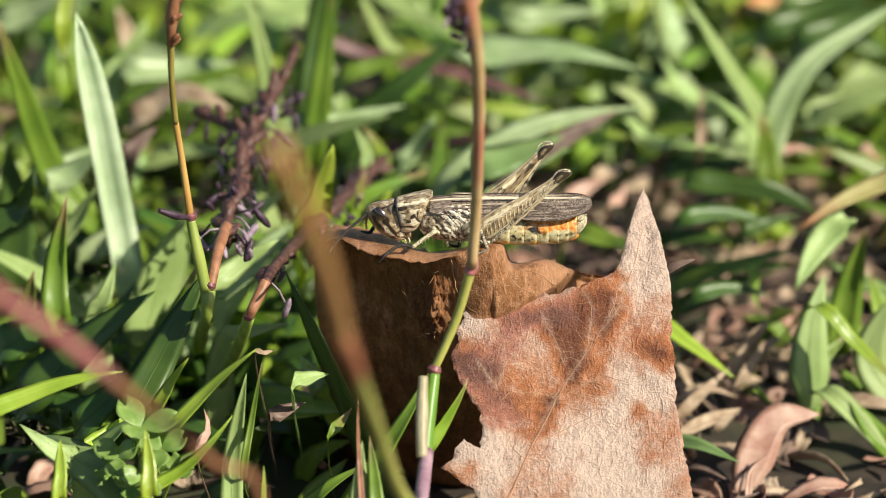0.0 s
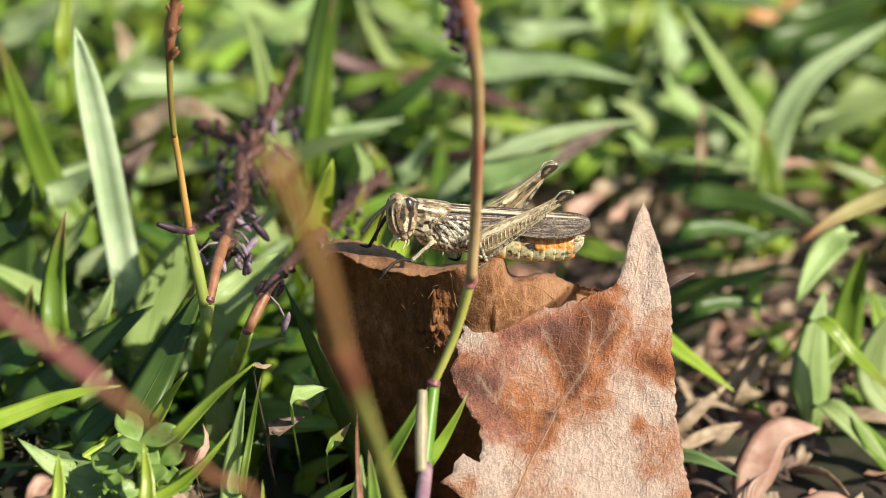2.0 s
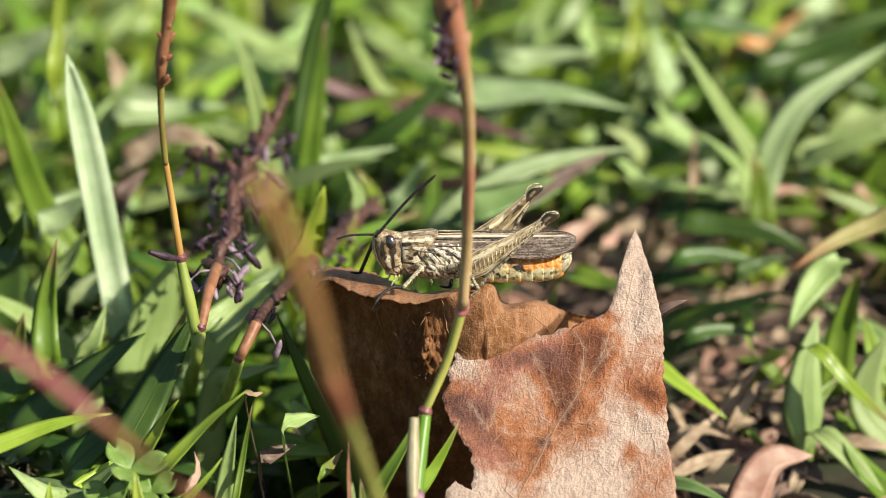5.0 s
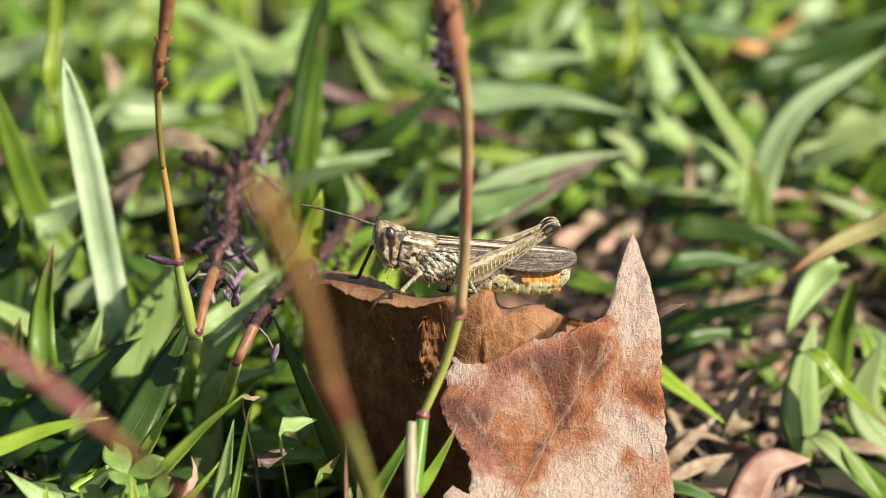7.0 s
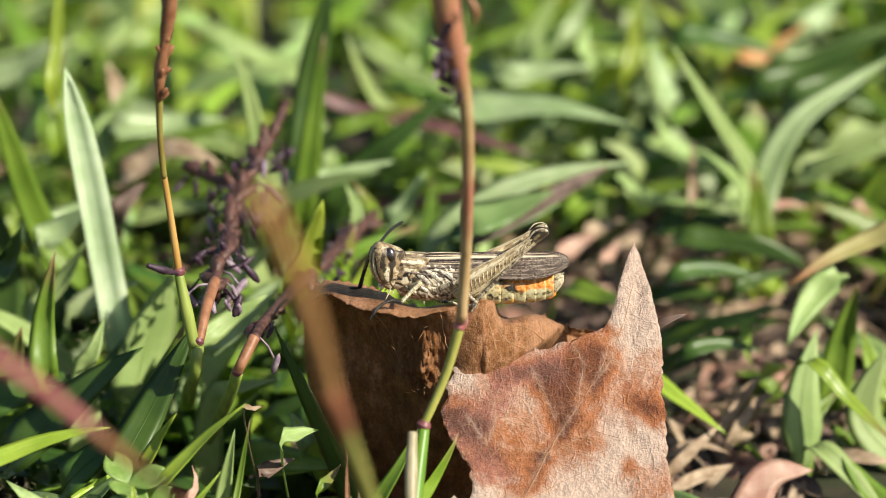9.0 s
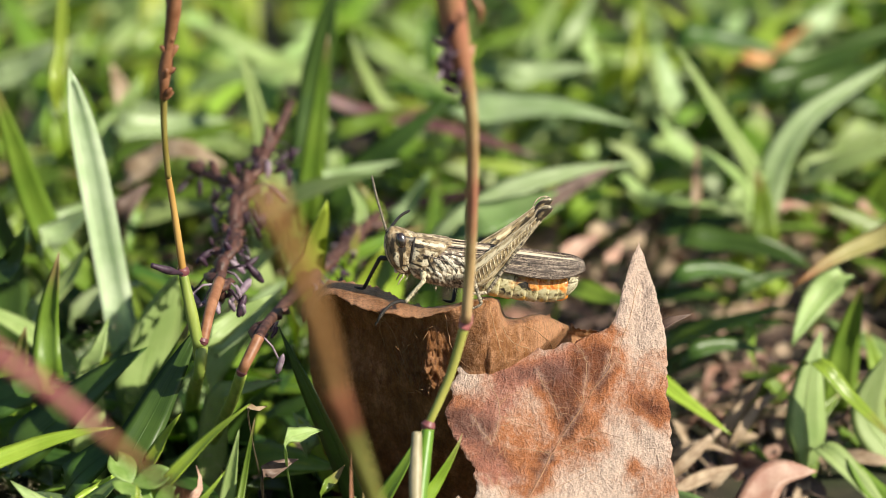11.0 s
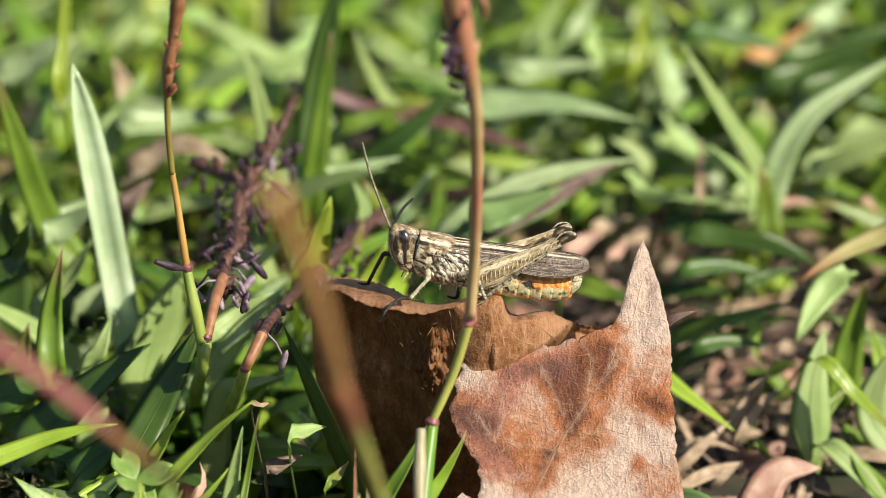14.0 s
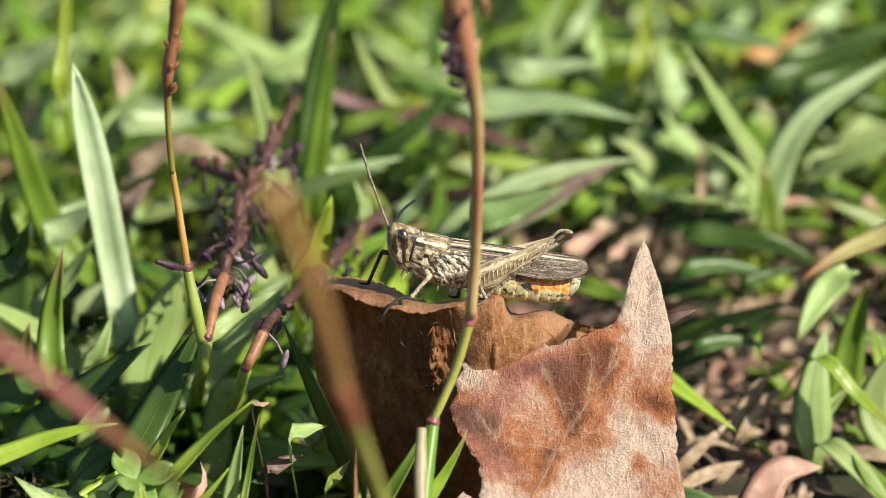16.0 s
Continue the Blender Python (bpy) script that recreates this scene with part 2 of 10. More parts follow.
LEAF_FRONT = dry_leaf_mat("withered_leaf_pale", (0.16, 0.048, 0.017), (0.46, 0.165, 0.058), (0.71, 0.54, 0.435), 0.226, (0.355, 0.455, 0.56), (4, 0.55, 0.36, 0.14, 0.10), 0.105, (0.14, 0.22), (0.04, 0.06), 0.34, 0.55, relief=0.00030)
LEAF_BACK = dry_leaf_mat("withered_leaf_brown", (0.19, 0.078, 0.024), (0.34, 0.145, 0.048), (0.62, 0.34, 0.18), -0.012, (0.40, 0.49, 0.60), gain=0.10, wrinkle=(0.14, 0.10), lines=(0.06, 0.08), rough=0.42, gloss=0.4, share=0.34)
RIM_FIBRE = plain_organic("leaf_fibre", (0.22, 0.11, 0.045), (0.42, 0.24, 0.11), 1500, 0.6)
LEAF_SCRAP = dry_leaf_mat("dead_leaf_tan", (0.20, 0.11, 0.06), (0.42, 0.29, 0.19), (0.66, 0.53, 0.40), 0.03)
SOIL = plain_organic("soil", (0.018, 0.014, 0.010), (0.07, 0.05, 0.034), 260, 0.9, (1, 1, 1), 0.9, third=(0.035, 0.045, 0.015))
CLOVER = plain_organic("clover_leaf", (0.20, 0.34, 0.06), (0.34, 0.48, 0.14), 900, 0.4, (1, 1, 1), 0.25, 0.35)


# ---- builders ----
def part(name, bm, material, parent=None, label="", smooth=True):
    """Links a bmesh, drawn in millimetres, as one mesh object."""
    bm.transform(Matrix.Scale(MM, 4))
    me = bpy.data.meshes.new(name)
    bm.normal_update()
    for f in bm.faces:
        f.smooth = smooth
    bm.to_mesh(me)
    bm.free()
    me.materials.append(material)
    ob = new(name, me)
    ob.parent = parent
    if label:
        ob["label"] = label
    return ob


def root(name, at):
    ob = new(name)
    ob.empty_display_size = 0.002
    ob.location = [c * MM for c in at]
    return ob


def curve_points(ctrl, n):
    """A smooth line through the control points, evenly spaced."""
    c = [Vector(p) for p in ctrl]
    c = [c[0] * 2 - c[1]] + c + [c[-1] * 2 - c[-2]]
    raw = []
    for i in range(1, len(c) - 2):
        for k in range(12):
            t = k / 12
            a, b_, d, e = c[i - 1], c[i], c[i + 1], c[i + 2]
            raw.append(0.5 * (2 * b_ + (d - a) * t + (2 * a - 5 * b_ + 4 * d - e) * t * t + (3 * b_ - a - 3 * d + e) * t ** 3))
    raw.append(c[-2])
    length = [0.0]
    for p, q in zip(raw, raw[1:]):
        length.append(length[-1] + (q - p).length)
    out, j = [], 0
    for i in range(n):
        want = length[-1] * i / (n - 1)
        while j < len(raw) - 2 and length[j + 1] < want:
            j += 1
        span = max(1e-9, length[j + 1] - length[j])
        out.append(raw[j].lerp(raw[j + 1], min(1, max(0, (want - length[j]) / span))))
    return out


def ribbon(bm, line, width, face, keel=0.22, thick=0.09, turn=0.0, narrow=0.55, power=2.4, sheath=0.0, wave=0.0):
    """A blade along a line: a folded section with thickness, narrow at the sheath and pointed at the tip."""
    uv = bm.loops.layers.uv.verify()
    n = len(line)
    rings = []
    face = Vector(face).normalized()
    for i, p in enumerate(line):
        s = i / (n - 1)
        tan = (line[min(i + 1, n - 1)] - line[max(i - 1, 0)]).normalized()
        side = tan.cross(face)
        side = side.normalized() if side.length > 1e-4 else Vector((1, 0, 0))
        up = side.cross(tan).normalized()
        a = turn * (s - 0.3) + wave * math.sin(9 * s)
        side, up = side * math.cos(a) + up * math.sin(a), up * math.cos(a) - side * math.sin(a)
        if s < sheath:
            w = width * (0.2 + (narrow - 0.2) * max(0.0, s / sheath * 4 - 3))
        else:
            q = (s - sheath) / (1 - sheath)
            w = width * min(1.0, narrow + 2.2 * q) * max(0.02, 1 - q ** power)
        h, k = w / 2, keel * w
        top = [p + side * (h * f) + up * (k * abs(f) ** 1.3 - k * 0.5) for f in (-1, -0.5, 0, 0.5, 1)]
        low = [p + side * (h * f * 0.97) + up * (k * abs(f) ** 1.3 - k * 0.5 - thick) for f in (0.55, 0, -0.55)]
        rings.append(([bm.verts.new(v) for v in top + low], s))
    us = (0, 0.25, 0.5, 0.75, 1, 0.75, 0.5, 0.25, 0)
    for (ra, sa), (rb, sb) in zip(rings, rings[1:]):
        for k in range(8):
            f = bm.faces.new((ra[k], ra[(k + 1) % 8], rb[(k + 1) % 8], rb[k]))
            for lp, c in zip(f.loops, ((us[k], sa), (us[k + 1], sa), (us[k + 1], sb), (us[k], sb))):
                lp[uv].uv = c
    bm.faces.new(rings[0][0][::-1])
    bm.faces.new(rings[-1][0])
    return [r[0][2].co.copy() for r in rings]


def tube(bm, line, radii, sides=10, flat=1.0, flat_axis=(0, 1, 0)):
    """A round rod along a line; radii are spread evenly over it."""
    n = len(line)
    rings = []
    ref = Vector((0.13, 1, 0.07))
    for i, p in enumerate(line):
        tan = (line[min(i + 1, n - 1)] - line[max(i - 1, 0)]).normalized()
        a = tan.cross(ref)
        a = a.normalized() if a.length > 1e-3 else Vector((1, 0, 0))
        b_ = tan.cross(a).normalized()
        f = i / (n - 1) * (len(radii) - 1)
        k = min(int(f), len(radii) - 2)
        r = radii[k] + (radii[k + 1] - radii[k]) * (f - k)
        rings.append([bm.verts.new(p + a * (r * math.cos(t)) + b_ * (r * flat * math.sin(t))) for t in (2 * math.pi * j / sides for j in range(sides))])
    for ra, rb in zip(rings, rings[1:]):
        for j in range(sides):
            bm.faces.new((ra[j], ra[(j + 1) % sides], rb[(j + 1) % sides], rb[j]))
    bm.faces.new(rings[0][::-1])
    bm.faces.new(rings[-1])


def blob(bm, at, size, turn=(0, 0, 0), rough=0.0, seg=12):
    """A rounded lump with uneven skin."""
    m = Matrix.Translation(at) @ Euler(turn).to_matrix().to_4x4() @ Matrix.Diagonal((*size, 1))
    made = bmesh.ops.create_uvsphere(bm, u_segments=seg, v_segments=max(6, seg * 2 // 3), radius=1.0)["verts"]
    for v in made:
        if rough:
            v.co *= 1 + rough * noise.noise(v.co * 1.7 + Vector(at) * 3.1)
        v.co = m @ v.co


def grass_blade(ctrl, width, material, label, name="grass_plant", keel=0.22, face=(0.1, -0.65, 0.75), turn=0.2, category="grass", group="", thick=0.08, power=2.4, narrow=0.55, sheath=0.0):
    """One blade from the ground (first point) to its tip."""
    base = Vector(ctrl[0])
    line = curve_points([Vector(p) - base for p in ctrl], 26)
    bm = bmesh.new()
    mid = ribbon(bm, line, width, face, keel, thick, turn, narrow, power, sheath)
    rib = bmesh.new()
    tube(rib, mid[:-1], [0.02 * width, 0.022 * width, 0.018 * width, 0.006 * width], 6)
    if name != "grass_plant":
        ob = part(name, bm, material)
        ob.location = base * MM
        rib.free()
        return tagged(ob, label, category, group)
    ob = root(name, base)
    part("blade", bm, material, ob)
    if material is not DRY_PINK:
        part("midrib", rib, material, ob)
    return tagged(ob, label, category, "single grass plants")


# ---- ground ----
def ground_height(x, y):
    return 1.1 * noise.noise(Vector((x * 0.045, y * 0.045, 0.3))) + 0.5 * noise.noise(Vector((x * 0.21, y * 0.21, 2.0))) - 0.9


def make_ground():
    """One sheet: fine near the subject, coarse out to the horizon."""
    steps = sorted({s * v for s in (-1, 1) for v in (0, 4, 8, 12, 16, 20, 24, 28, 32, 36, 40, 46, 52, 60, 70, 80, 95, 110, 130, 150, 180, 220, 260, 320, 400, 600, 1200, 3000, 10000, 40000)})
    bm = bmesh.new()
    grid = [[bm.verts.new((x, y + 60, ground_height(x, y + 60) if max(abs(x), abs(y)) < 500 else -0.9)) for x in steps] for y in steps]
    for a, b_ in zip(grid, grid[1:]):
        for k in range(len(steps) - 1):
            bm.faces.new((a[k], a[k + 1], b_[k + 1], b_[k]))
    return tagged(part("ground", bm, SOIL), "dark damp soil under the lawn, strewn with litter", "ground", kind="structure")


make_ground()

# ---- stalks ----
def stalk(name, pieces, label, category="flower stalk"):
    """A jointed stalk: pieces of (part name, control points, radii, material, label)."""
    base = Vector(pieces[0][1][0])
    top = root(name, base)
    for pname, ctrl, radii, material, plabel in pieces:
        bm = bmesh.new()
        line = curve_points([Vector(p) - base for p in ctrl], max(10, 8 * len(ctrl)))
        tube(bm, line, radii, 10)
        part(pname, bm, material, top, plabel)
    return tagged(top, label, category, "grass flower stalks")


def spikelets(top, ctrl, count, base_size, seed, spread=1.0, reach=1.0, anthers=(0, 1, 3), skin=None):
    """Dark spikelets and hanging anthers along a flower spike."""
    rng = random.Random(seed)
    base = top.location / MM
    line = curve_points([Vector(p) - base for p in ctrl], 40)
    for i in range(count):
        p = line[int((i + 0.5) / count * reach * 39)]
        size = base_size * rng.uniform(0.65, 1.2)
        d = Vector((rng.uniform(-1, 1), rng.uniform(-1, 1), rng.uniform(-0.5, 0.6))).normalized()
        bm = bmesh.new()
        run = (line[min(39, int((i + 0.5) / count * reach * 39) + 2)] - p).normalized() + d * 0.6
        blob(bm, p + d * size * 0.42, (size * 0.30, size * 0.28, size * rng.uniform(0.6, 0.95)), run.to_track_quat("Z", "Y").to_euler(), 0.4, 9)
        part("spikelet", bm, skin or SPIKE, top)
        for k in range(rng.choice(anthers)):
            d2 = Vector((rng.uniform(-1, 1), rng.uniform(-1, 0.4), rng.uniform(-0.8, 0.2))).normalized() * spread
            bm = bmesh.new()
            tube(bm, [p, p + d2 * size * 0.7, p + d2 * size * 1.1 + Vector((0, 0, -size * 0.3))], [size * 0.05, size * 0.05], 5)
            blob(bm, p + d2 * size * 1.15 + Vector((0, 0, -size * 0.45)), (size * 0.16, size * 0.16, size * 0.5), (rng.uniform(-1, 1), rng.uniform(-1, 1), 0), 0.2, 7)
            part("anther", bm, LILAC_FLOWER if rng.random() < 0.28 else DARK_FLOWER, top)


centre_stalk = stalk("grass_flower_stalk", [
    ("culm", [(-2.1, -24.2, -0.6), (-2.1, -26.5, 11.7), (-1.7, -21.7, 13.1), (-1.3, -15.9, 14.4)], [0.62, 0.60, 0.55], LILAC_STEM, "lilac lower culm"),
    ("sheath", [(-1.5, -16.1, 13.9), (-1.2, -14.1, 16.6), (-0.7, -11.9, 19.6)], [0.58, 0.64, 0.48], G_MID, "grey-green leaf sheath"),
    ("sheath", [(-1.7, -17.0, 14.4), (-1.7, -15.0, 17.0), (-1.6, -12.9, 19.7)], [0.46, 0.54, 0.40], SHEATH_PALE, "pale dry sheath"),
    ("node", [(-0.9, -11.9, 19.5), (-0.7, -11.8, 19.9), (-0.6, -11.7, 20.2)], [0.42, 0.62, 0.45], RED_STEM, "reddish node"),
    ("culm", [(-0.7, -11.8, 19.9), (1.0, -11.4, 23.9), (2.2, -11.9, 28.4)], [0.33, 0.36, 0.40], YELLOW_STEM, "yellow-green culm"),
    ("node", [(2.1, -12.0, 28.2), (2.3, -11.8, 28.8), (2.4, -12.0, 29.6)], [0.42, 0.56, 0.44], PINK_STEM, "pinkish node"),
    ("culm", [(2.3, -12.2, 29.0), (2.6, -13.8, 34.8), (2.7, -17.4, 42.4), (2.5, -20.5, 48.6), (1.65, -23.0, 53.6), (0.75, -25.2, 59.1), (-0.5, -29.3, 68.2)], [0.44, 0.45, 0.46, 0.52, 0.95, 1.15, 1.25], TAN_STEM, "tan upper culm"),
    ("flower_bract", [(2.5, -27.0, 58.8), (3.1, -27.0, 57.6), (3.0, -27.0, 56.7)], [0.12, 0.3, 0.1], RUST_STEM, "brown hanging bract"),
], "tall jointed grass stalk, tan above and green below")
spikelets(centre_stalk, [(1.6, -22.8, 53.0), (0.75, -25.2, 59.1), (-0.5, -29.3, 68.2)], 26, 1.5, 23, 0.6, 1.0, (0,), PINK_TAN)
spikelets(centre_stalk, [(1.3, -23.0, 50.8), (0.9, -24.5, 53.5), (0.6, -26.0, 56.1)], 9, 1.25, 4, 0.8, 1.0, (0, 1), DARK_FLOWER)
amber_stalk = stalk("grass_flower_stalk", [
    ("culm", [(-24.6, 34.0, -0.6), (-24.4, 29.0, 4.0), (-22.6, 15.0, 12.0), (-20.3, 0.6, 19.9), (-20.1, -1.9, 23.7)], [0.36, 0.44, 0.48], GREEN_STEM, "green lower culm"),
    ("sheath", [(-20.0, -2.1, 23.0), (-20.6, -1.6, 26.1), (-21.2, -1.0, 29.0)], [0.50, 0.54, 0.40], GREEN_STEM, "green leaf sheath"),
    ("node", [(-21.3, -1.1, 28.9), (-21.2, -1.0, 29.2), (-21.2, -0.8, 29.6)], [0.36, 0.55, 0.4], RED_STEM, "red node"),
    ("culm", [(-21.2, -1.0, 29.2), (-21.7, -1.1, 34.0), (-22.1, -1.5, 37.8)], [0.34, 0.30, 0.27], AMBER_STEM, "amber middle culm"),
    ("culm", [(-22.1, -1.5, 37.6), (-22.2, -2.3, 41.6), (-22.0, -3.3, 46.2)], [0.27, 0.26, 0.32], OLIVE_STEM, "olive upper culm"),
    ("flower_spike", [(-22.1, -3.3, 44.8), (-21.7, -3.8, 47.7), (-20.7, -5.0, 53.1), (-19.2, -7.1, 62.1)], [0.30, 0.52, 0.40, 0.62, 0.45, 0.66, 0.5, 0.62], RUST_STEM, "rust-brown flower spike"),
    ("flower_bract", [(-21.2, -1.4, 29.2), (-22.3, -2.8, 30.0), (-23.5, -3.6, 30.7)], [0.10, 0.36, 0.2], DARK_FLOWER, "dark closed bract"),
], "slender amber grass stalk with a green sheath")
spikelets(amber_stalk, [(-22.0, -3.4, 45.2), (-21.7, -3.8, 47.7), (-20.7, -5.0, 53.1), (-19.2, -7.1, 62.1)], 30, 0.85, 6, 0.35, anthers=(0,), skin=RUST_STEM)
dark_stalk = stalk("grass_flower_stalk", [
    ("culm", [(-24.2, 37.0, -0.6), (-24.0, 31.0, 3.4), (-22.1, 14.5, 12.0), (-20.6, 2.0, 18.4), (-20.0, -2.0, 20.6), (-19.7, -2.1, 23.0)], [0.4, 0.5, 0.5, 0.52], GREEN_STEM, "green lower culm"),
    ("node", [(-19.8, -2.1, 23.2), (-19.7, -2.0, 23.4), (-19.6, -1.9, 23.7)], [0.4, 0.55, 0.42], RED_STEM, "red node"),
    ("culm", [(-19.6, -2.0, 23.3), (-19.2, 0.8, 25.3), (-18.8, 5.4, 26.2)], [0.42, 0.5, 0.5], RUST_STEM, "rusty culm"),
    ("flower_spike", [(-19.1, 7.1, 25.0), (-19.3, 23.9, 24.4), (-18.6, 35.0, 25.6), (-16.7, 42.1, 27.6), (-14.9, 47.4, 30.6)], [0.42, 0.5, 0.46, 0.62, 0.46, 0.66, 0.5, 0.62, 0.5, 0.4], SPIKE, "dark brown flower spike"),
    ("flower_spike", [(-18.6, 34.8, 25.2), (-21.1, 37.1, 25.5), (-24.9, 41.4, 25.6)], [0.5, 0.5, 0.4], SPIKE, "side branch of the spike"),
], "grass stalk with a dark flowering spike and purple anthers")
SPIKE_LINE = [(-19.1, 7.1, 25.0), (-19.3, 23.9, 24.4), (-18.6, 35.0, 25.6), (-16.7, 42.1, 27.6), (-14.9, 47.4, 30.6)]
spikelets(dark_stalk, SPIKE_LINE, 34, 2.0, 8, 1.15, 0.95, (0, 4))
spikelets(dark_stalk, [(-18.6, 34.8, 25.2), (-21.1, 37.1, 25.5), (-24.9, 41.4, 25.6)], 6, 1.7, 18, 1.0)
leaning_stalk = stalk("grass_flower_stalk", [
    ("culm", [(-21.2, 18.0, -0.6), (-21.2, 16.9, 5.2), (-18.6, 5.1, 13.8), (-17.3, 0.2, 17.7), (-16.5, -1.5, 20.4)], [0.4, 0.55, 0.5], GREEN_STEM, "green lower culm"),
    ("node", [(-16.6, -1.6, 20.2), (-16.5, -1.6, 20.5), (-16.3, -1.6, 20.8)], [0.36, 0.5, 0.4], RED_STEM, "red node"),
    ("culm", [(-16.5, -1.6, 20.5), (-16.0, -1.6, 21.5), (-15.1, -0.0, 23.0)], [0.44, 0.5], RUST_STEM, "rusty culm"),
    ("flower_spike", [(-15.2, -0.1, 22.8), (-14.7, 4.1, 22.7), (-13.1, 16.3, 21.0), (-10.7, 32.4, 18.7), (-8.3, 42.8, 17.8), (-6.1, 49.3, 18.2)], [0.42, 0.5, 0.6, 0.55, 0.7, 0.5], SPIKE, "dark brown flower spike"),
], "leaning grass stalk with a dark flowering spike")
spikelets(leaning_stalk, [(-16.0, -1.7, 21.3), (-14.7, 4.1, 22.7), (-13.1, 16.3, 21.0), (-10.7, 32.4, 18.7), (-8.3, 42.8, 17.8), (-6.1, 49.3, 18.2)], 18, 1.8, 14)
stalk("grass_flower_stalk", [
    ("culm", [(-1.6, -33.1, -0.6), (-1.6, -36.4, 16.6), (-3.11, -48.34, 26.84), (-4.24, -59.97, 36.84), (-4.96, -70.02, 44.40)], [0.55, 0.50, 0.45], YELLOW_STEM, "yellow-green lower culm"),
    ("node", [(-4.81, -68.58, 43.30), (-5.11, -71.72, 45.76), (-5.30, -74.90, 48.08)], [0.46, 0.54, 0.48], RED_NODE, "reddish node"),
    ("culm", [(-5.26, -72.50, 46.37), (-5.75, -80.87, 53.53), (-6.52, -88.83, 60.28), (-7.35, -94.71, 65.13)], [0.48, 0.56, 0.62, 0.52], ORANGE_STEM, "orange-tan upper culm"),
], "orange-tan grass stalk leaning close to the lens")
stalk("grass_runner", [
    ("runner", [(-10.6, -58.3, -0.6), (-10.6, -64.8, 32.2), (-13.3, -67.2, 37.2), (-16.8, -71.5, 42.9), (-18.3, -73.8, 45.5)], [0.12, 0.16, 0.32], RUST_STEM, "brown rooted end"),
    ("node", [(-18.1, -73.8, 45.4), (-18.4, -73.7, 45.6), (-18.6, -74.0, 46.0)], [0.36, 0.46, 0.40], RED_STEM, "dark red joint"),
    ("runner", [(-18.4, -73.7, 45.6), (-20.3, -75.9, 48.5), (-22.7, -79.8, 52.4), (-25.9, -85.3, 57.7)], [0.40, 0.46, 0.52], PINK_STEM, "pinkish-red runner"),
], "blurred pinkish-red grass runner crossing low", "grass runner")


# ---- dry leaves ----
def seg_dist(p, a, b_):
    ab = b_ - a
    t = max(0.0, min(1.0, (p - a).dot(ab) / ab.length_squared))
    return (p - a - ab * t).length


def front_leaf():
    """Lobed withered leaf propped up against the other, pale, with a drawn-out tip."""
    lobes = [(1.2, 31.4), (1.8, 30.5), (2.5, 29.1), (3.8, 26.1), (5.0, 23.2), (5.6, 20.7), (5.9, 18.1), (6.5, 16.2), (7.1, 13.2), (8.0, 10.4), (8.9, 8.0), (10.1, 4.4), (12.5, -3.0),
             (6.0, -9.5), (0.0, -8.0), (-3.6, -2.0), (-8.0, 1.2), (-10.9, 2.5), (-10.2, 3.5), (-10.1, 4.4), (-9.5, 5.4), (-8.7, 4.9), (-8.1, 4.8), (-8.3, 6.5), (-8.7, 8.0), (-9.9, 9.2),
             (-11.2, 10.7), (-11.9, 11.8), (-12.1, 12.9), (-11.7, 13.7), (-12.0, 14.5), (-11.7, 16.3), (-11.6, 16.8), (-10.4, 17.0), (-8.9, 18.0), (-7.3, 18.6), (-5.6, 19.5), (-3.7, 20.2), (-2.0, 21.5), (0.0, 22.9), (0.3, 23.8), (0.5, 25.1), (0.6, 27.3), (0.8, 29.4)]
    veins = [((-5.3, 0.3), (-2.7, 10.9)), ((-2.7, 10.9), (-0.6, 16.3)), ((-0.6, 16.3), (1.2, 20.4)), ((1.2, 20.4), (1.9, 27.9)), ((-7.7, 10.3), (-7.4, 12.9)), ((-7.4, 12.9), (-9.5, 17.1)), ((-7.7, 10.3), (-9.8, 12.3)),
             ((-2.7, 10.7), (1.3, 13.9)), ((-0.9, 15.5), (-1.2, 19.3)), ((-1.2, 19.3), (-2.3, 20.7)), ((1.0, 20.1), (5.2, 20.1)), ((0.4, 18.9), (0.8, 22.7)), ((-4.0, 6.0), (1.0, 10.3)), ((-7.5, 12.9), (-4.3, 12.6)),
             ((-4.2, 4.5), (-7.7, 7.7)), ((-5.2, 17.6), (-2.6, 14.0)), ((-7.0, 3.0), (-10.3, 3.2)), ((-2.7, 10.9), (-6.8, 10.5))]
    veins = [(Vector(a), Vector(b_)) for a, b_ in veins]
    rng = random.Random(12)
    edge = []
    for (a, b_) in zip(lobes, lobes[1:] + lobes[:1]):
        a, b_ = Vector(a), Vector(b_)
        n = max(2, int((b_ - a).length / 0.28))
        side = Vector((b_.y - a.y, a.x - b_.x)).normalized()
        for k in range(n):
            p = a.lerp(b_, k / n)
            tooth = 0.18 * noise.noise(Vector((p.x * 1.3, p.y * 1.3, 4))) + 0.16 * max(0.0, noise.noise(Vector((p.x * 2.6, p.y * 2.6, 9)))) + 0.09 * rng.uniform(-1, 1)
            tooth *= 0.35 if p.y > 21 else 1.7 if p.y > 14 and p.x < 0 else 1.0
            edge.append(p + side * tooth)
    n = len(edge)
    pts = list(edge)
    g = 0.38
    y = -10.0
    while y < 32:
        x = -12.5
        while x < 13:
            p = Vector((x + rng.uniform(-0.1, 0.1), y + rng.uniform(-0.1, 0.1)))
            inside = False
            for i in range(n):
                a, b_ = edge[i], edge[i - 1]
                if (a.y > p.y) != (b_.y > p.y) and p.x < (b_.x - a.x) * (p.y - a.y) / (b_.y - a.y) + a.x:
                    inside = not inside
            if inside and min((p - e).length_squared for e in edge[::2]) > 0.06:
                pts.append(p)
            x += g
        y += g
